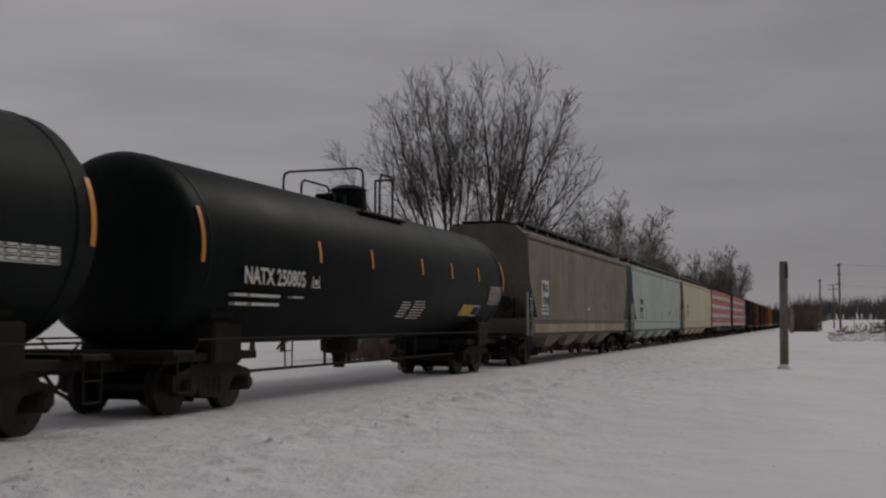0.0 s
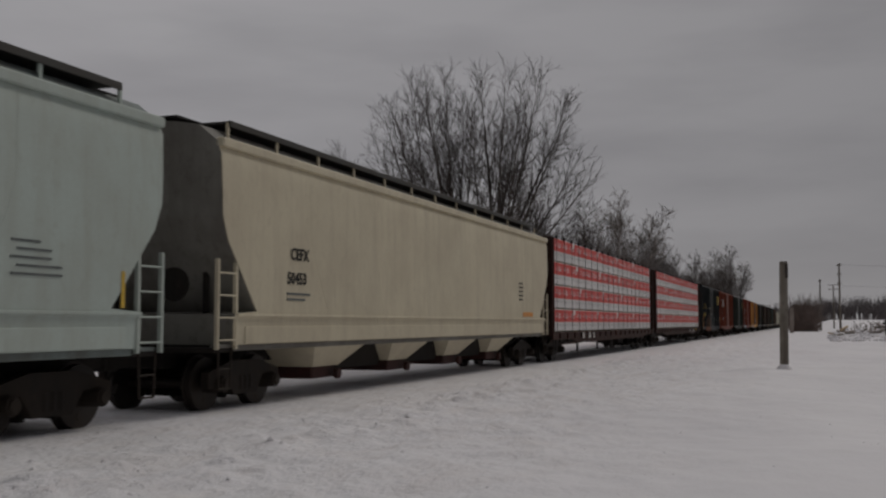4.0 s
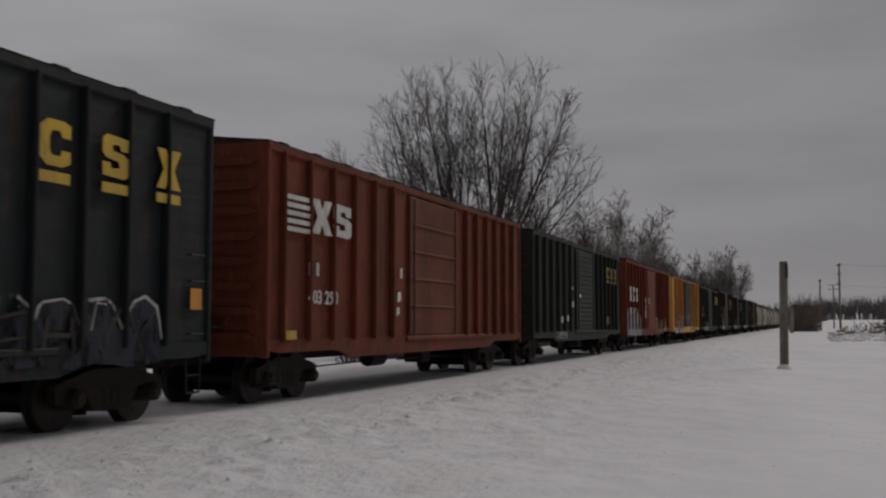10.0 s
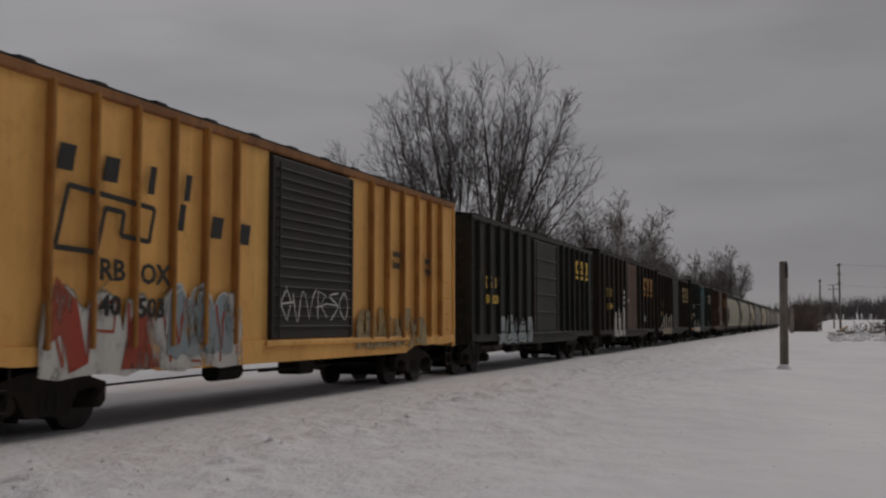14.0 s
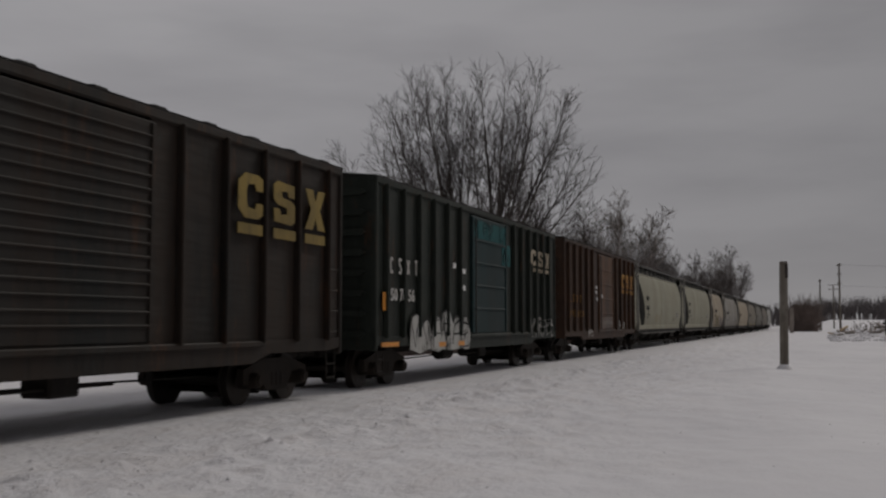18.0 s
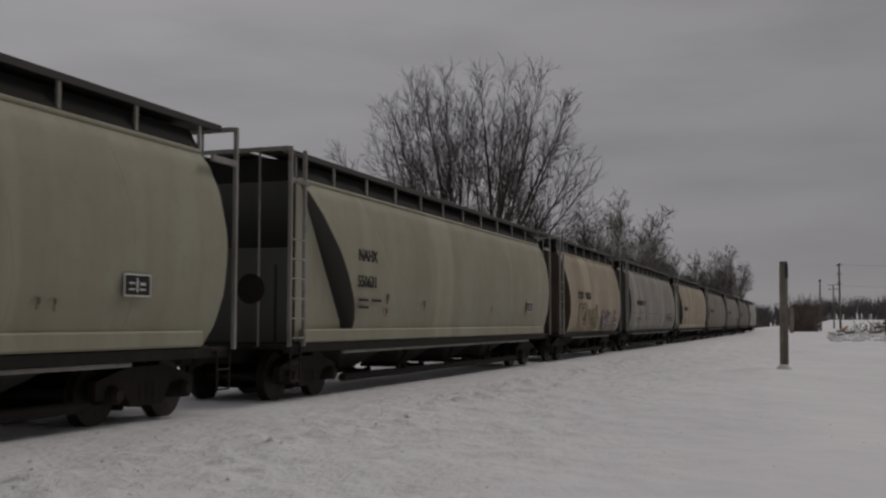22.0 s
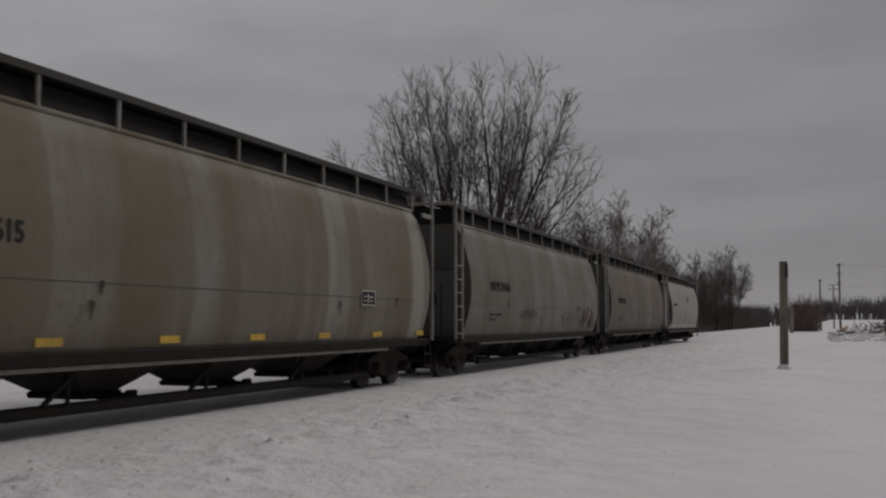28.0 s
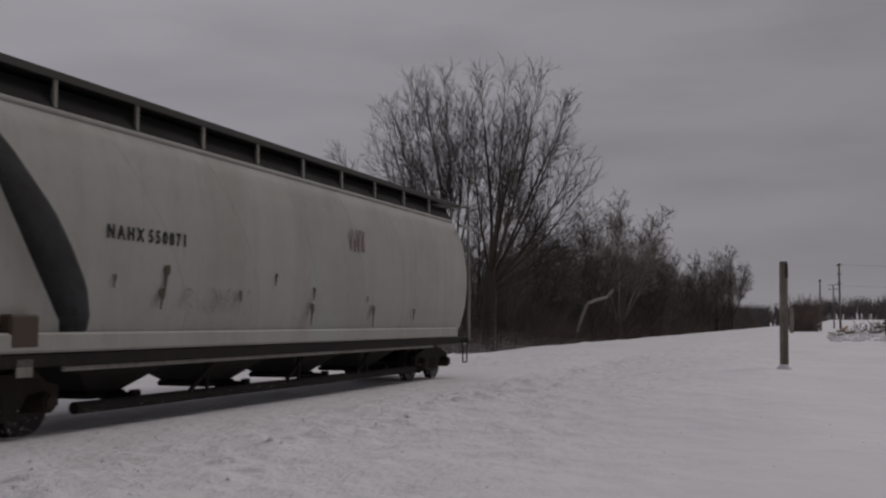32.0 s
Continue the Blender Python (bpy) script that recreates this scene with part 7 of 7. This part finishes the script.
bars(c, [(Y(0.75 + 0.48 * k), 1.72, 0.10, 0.25) for k in range(6)], G_FADED, name="number_bar")
emblem(c, Y(12.26), 3.17, 0.70, G_FADED, 1.23, wide=1.6)
graffiti(c, 18, Y(7.0), Y(9.6), 1.2, 1.8, None, M_WHITE, x=FACE + 0.055)
graffiti(c, 19, Y(11.5), Y(13.5), 1.1, 1.6, None, M_WHITE)
graffiti(c, 20, Y(4.2), Y(5.2), 0.85, 1.25, None, M_WHITE)
bars(c, [(Y(5.8), 2.95, 0.3, 0.1), (Y(5.8), 2.72, 0.22, 0.14), (Y(6.0), 2.45, 0.16, 0.14), (Y(7.1), 2.6, 0.2, 0.1)], M_PAPER, FACE + 0.035, "notice")


def hopper_marks(c, Y, a, b, material, y=3.6, z=2.55, one_line=False):
    if one_line:
        lettering(c, a + " " + b, Y(y), z - 0.12, 0.38, material, 1.602, wide=0.90)
    else:
        lettering(c, a, Y(y), z, 0.34, material, 1.592)
        lettering(c, b, Y(y - 0.05), z - 0.55, 0.34, material, 1.592)
    bars(c, [(Y(y), z - 0.85, 0.5, 0.05), (Y(y) + 0.7, z - 0.85, 0.5, 0.05), (Y(y), z - 1.0, 0.5, 0.05)], material, 1.59, "small_marking")


c, Y, h = hopper(86.8, 106.5, "grey-green covered hopper with faded lettering", P_GREEN, P_ENDSHADE, BULGED, END_SLOPE, 4, gusset=2.6)
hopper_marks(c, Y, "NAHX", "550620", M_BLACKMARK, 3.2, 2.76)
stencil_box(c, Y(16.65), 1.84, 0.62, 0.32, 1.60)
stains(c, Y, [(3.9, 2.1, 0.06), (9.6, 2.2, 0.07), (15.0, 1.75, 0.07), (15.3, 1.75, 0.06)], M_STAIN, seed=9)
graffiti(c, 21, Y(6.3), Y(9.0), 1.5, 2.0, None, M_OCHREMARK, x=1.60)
c, Y, h = hopper(108.3, 128.2, "grey-green covered hopper with dark stains", P_GREEN, P_ENDSHADE, BULGED, END_SLOPE, 4, gusset=2.6)
hopper_marks(c, Y, "NAHX", "550631", M_BLACKMARK, 3.0, 2.78)
stains(c, Y, [(4.6, 2.05, 0.10), (4.5, 1.75, 0.09), (6.9, 1.95, 0.08), (12.5, 1.9, 0.06)], M_STAIN, seed=1)
stencil_box(c, Y(16.4), 1.84, 0.72, 0.32, 1.606)
c, Y, h = hopper(129.7, 142.7, "short beige covered hopper with purple graffiti", P_BEIGE, P_RUSTSHADE, BARREL, END_MILD, 2)
lettering(c, "CEFX   95235", Y(2.98), 2.46, 0.40, M_BLACKMARK, 1.602, wide=1.12)
bars(c, [(Y(3.2), 2.2, 0.45, 0.05), (Y(3.9), 2.2, 0.5, 0.05), (Y(3.2), 2.07, 0.35, 0.05), (Y(3.9), 2.07, 0.45, 0.05)], M_BLACKMARK, 1.59, "small_marking")
mass_graffiti(c, 22, Y(7.9), Y(11.5), 1.22, 2.10, G_PURPLE, G_OCHRE, G_WHITE, x=1.605)
mass_graffiti(c, 23, Y(3.2), Y(7.2), 1.2, 2.35, G_HAZE, G_OCHRE, G_OCHRE, x=1.605)
c, Y, h = hopper(144.4, 163.9, "weathered grey barrel-sided covered hopper", P_GREY, P_ENDSHADE, BARREL, END_ROUND, 4, seam=2.0)
hopper_marks(c, Y, "NAHX", "551619", M_BLACKMARK, 3.05, 2.55, True)
stains(c, Y, [(4.4, 1.75, 0.09), (6.3, 1.85, 0.10), (4.6, 2.1, 0.06), (6.5, 2.15, 0.05), (12.0, 1.75, 0.12), (17.0, 1.8, 0.10)], M_STAIN, 1.606, seed=3)
bars(c, [(Y(5.6), 2.42, 0.3, 0.28)], M_GRIME, 1.602, "stencil_box")
graffiti(c, 24, Y(14.0), Y(18.6), 1.5, 1.95, None, M_BLACKMARK, x=1.605)
stencil_box(c, Y(16.0), 1.84, 0.72, 0.32, 1.606)
c, Y, h = hopper(165.5, 185.7, "beige covered hopper with sloping ends", P_BEIGE, P_ENDSHADE, BULGED, END_SLOPE, 4, gusset=2.6)
hopper_marks(c, Y, "NAHX", "550871", M_BLACKMARK, 3.6, 2.5, True)
c, Y, h = hopper(187.0, 206.5, "brown-streaked barrel-sided covered hopper with yellow tabs", P_BROWN1, P_ENDSHADE, BARREL, END_ROUND, 4, seam=2.0)
hopper_marks(c, Y, "NAHX", "551615", M_BLACKMARK, 3.02, 2.55, True)
stains(c, Y, [(4.0, 2.05, 0.08), (6.6, 2.0, 0.08), (6.4, 1.7, 0.10), (14.0, 1.85, 0.08), (17.0, 2.0, 0.07)], M_STAIN, 1.606, seed=4)
bars(c, [(Y(1.2), 1.18, 0.55, 0.12)] + [(Y(5.5 + 2.6 * k), 1.18, 0.5, 0.12) for k in range(6)], M_YELLOW, 1.47, "reflector_strip")
stencil_box(c, Y(15.0), 1.84, 0.72, 0.32, 1.606)
c, Y, h = hopper(208.2, 227.6, "grey barrel-sided covered hopper with brown streaks", P_BROWN2, P_ENDSHADE, BARREL, END_ROUND, 4, seam=2.0)
hopper_marks(c, Y, "NAHX", "551616", M_BLACKMARK, 3.05, 2.55, True)
stains(c, Y, [(5.0, 2.1, 0.07), (12.3, 1.7, 0.12), (9.0, 1.6, 0.10)], M_STAIN, 1.606, seed=5)
graffiti(c, 25, Y(6.2), Y(8.6), 1.55, 1.95, None, M_BLACKMARK, x=1.605)
stencil_box(c, Y(15.0), 1.84, 0.72, 0.32, 1.606)
part("rust_patch", Geo().plate(splat(random.Random(8), Y(15.6), Y(18.3), 1.25, 2.2, 9, 0.6), 1.596, 1.604), worn_paint("rust_wash", (0.17, 0.125, 0.095), (0.13, 0.10, 0.08), 0.28), c, "washed-out rust stain")
graffiti(c, 61, Y(12.2), Y(14.4), 1.35, 1.95, None, M_BLACKMARK, x=1.60)
c, Y, h = hopper(229.35, 248.75, "brownish barrel-sided covered hopper with a pale band", P_BROWN3, P_ENDSHADE, BARREL, END_ROUND, 4, seam=2.0)
hopper_marks(c, Y, "NAHX", "551668", M_BLACKMARK, 3.05, 2.55, True)
stains(c, Y, [(7.0, 2.05, 0.08), (6.8, 1.75, 0.07), (12.5, 2.1, 0.06), (14.5, 2.0, 0.06)], M_STAIN, 1.606, seed=6)
stencil_box(c, Y(14.8), 1.84, 0.72, 0.32, 1.606)
c, Y, h = hopper(250.4, 269.35, "light grey covered hopper with sloping ends, last of the train", P_LIGHT, P_ENDSHADE_PALE, BULGED, END_SLOPE, 4, gusset=2.6)
lettering(c, "N A H X  5 5 0 8 7 1", Y(3.2), 2.62, 0.26, M_BLACKMARK, 1.598, wide=0.84)
stains(c, Y, [(4.6, 2.25, 0.13), (4.5, 1.9, 0.12), (6.7, 1.95, 0.09), (9.4, 2.1, 0.07), (9.3, 1.75, 0.14), (12.2, 1.75, 0.13), (14.6, 1.75, 0.10), (7.9, 2.3, 0.06), (11.9, 2.0, 0.05), (3.4, 2.1, 0.06)], M_STAIN, seed=2)
part("valve_box", Geo().slab(1.30, 1.52, Y(1.55), Y(2.05), 1.16, 1.58, 0.03), P_RUSTSHADE, c, "rusty brown valve box")
part("routing_plate", Geo().slab(1.47, 1.49, Y(1.70), Y(1.98), 0.82, 1.04, 0.004), M_STAND, c, "pale routing plate")
graffiti(c, 44, Y(5.0), Y(7.0), 1.60, 2.05, None, worn_paint("faded_scrawl", (0.26, 0.235, 0.22), (0.32, 0.29, 0.27), 0.45), x=1.597)
bars(c, [(Y(11.0 + 0.2 * k), 2.95, 0.10, 0.45) for k in range(4)], worn_paint("faded_red_mark", (0.30, 0.22, 0.205), (0.36, 0.33, 0.31), 0.4), 1.592, "faded_bar")

# powder snow whirled up behind the last car and along the wheels
rnd = random.Random(91)
g = Geo()
for _ in range(15000):
    u = rnd.random()
    y = 270.5 + 13 * u ** 1.8 if rnd.random() < 0.6 else rnd.uniform(205, 270)
    tail = y > 270
    z = 0.03 + abs(rnd.gauss(0, 0.45 if tail else 0.16))
    x = rnd.gauss(0.6, 1.7) if tail else rnd.gauss(1.5, 0.5)
    r = rnd.uniform(0.006, 0.012) if tail else rnd.uniform(0.004, 0.009)
    g.add([(x - r, y, z), (x + r, y, z), (x, y + r, z + r), (x, y - r, z + r)], [(0, 1, 2), (0, 3, 1), (0, 2, 3), (1, 3, 2)])
dust = part("powder_snow", g, SNOW)
tagged(dust, label="fine powder snow whirling behind the last car", category="snow", kind="stuff")
CARS.append((dust, 0.0))

# ---- the train's run: place along the line at 16 s, speed and its slow change ----
SPEED, GAIN = 15.315, -0.0239


def run(t):
    return -SPEED * (t - 16) - 0.5 * GAIN * (t - 16) ** 2


def motions():
    times = [float(t) for t in range(0, 33, 2)]
    for car, centre in CARS:
        walk(car, [(t, pose(0, centre + run(t), 0)) for t in times])
    for pk, centre, x, dy, z in PACKS:
        walk(pk, [(t, pose(x, centre + dy + run(t), z)) for t in times])
    centres = dict(CARS)
    for w, car, sy in WHEELSETS:
        c = centres[car]
        rows = []
        for k in range(0, 961):
            t = k / 30.0
            if k in (0, 960) or -10 < c + run(t) < 36:
                s = min(max(c + run(t), -10), 36)
                rows.append((t, pose(0, sy, 0.455, math.degrees(-s / 0.455), 0, 0)))
        walk(w, rows)


motions()
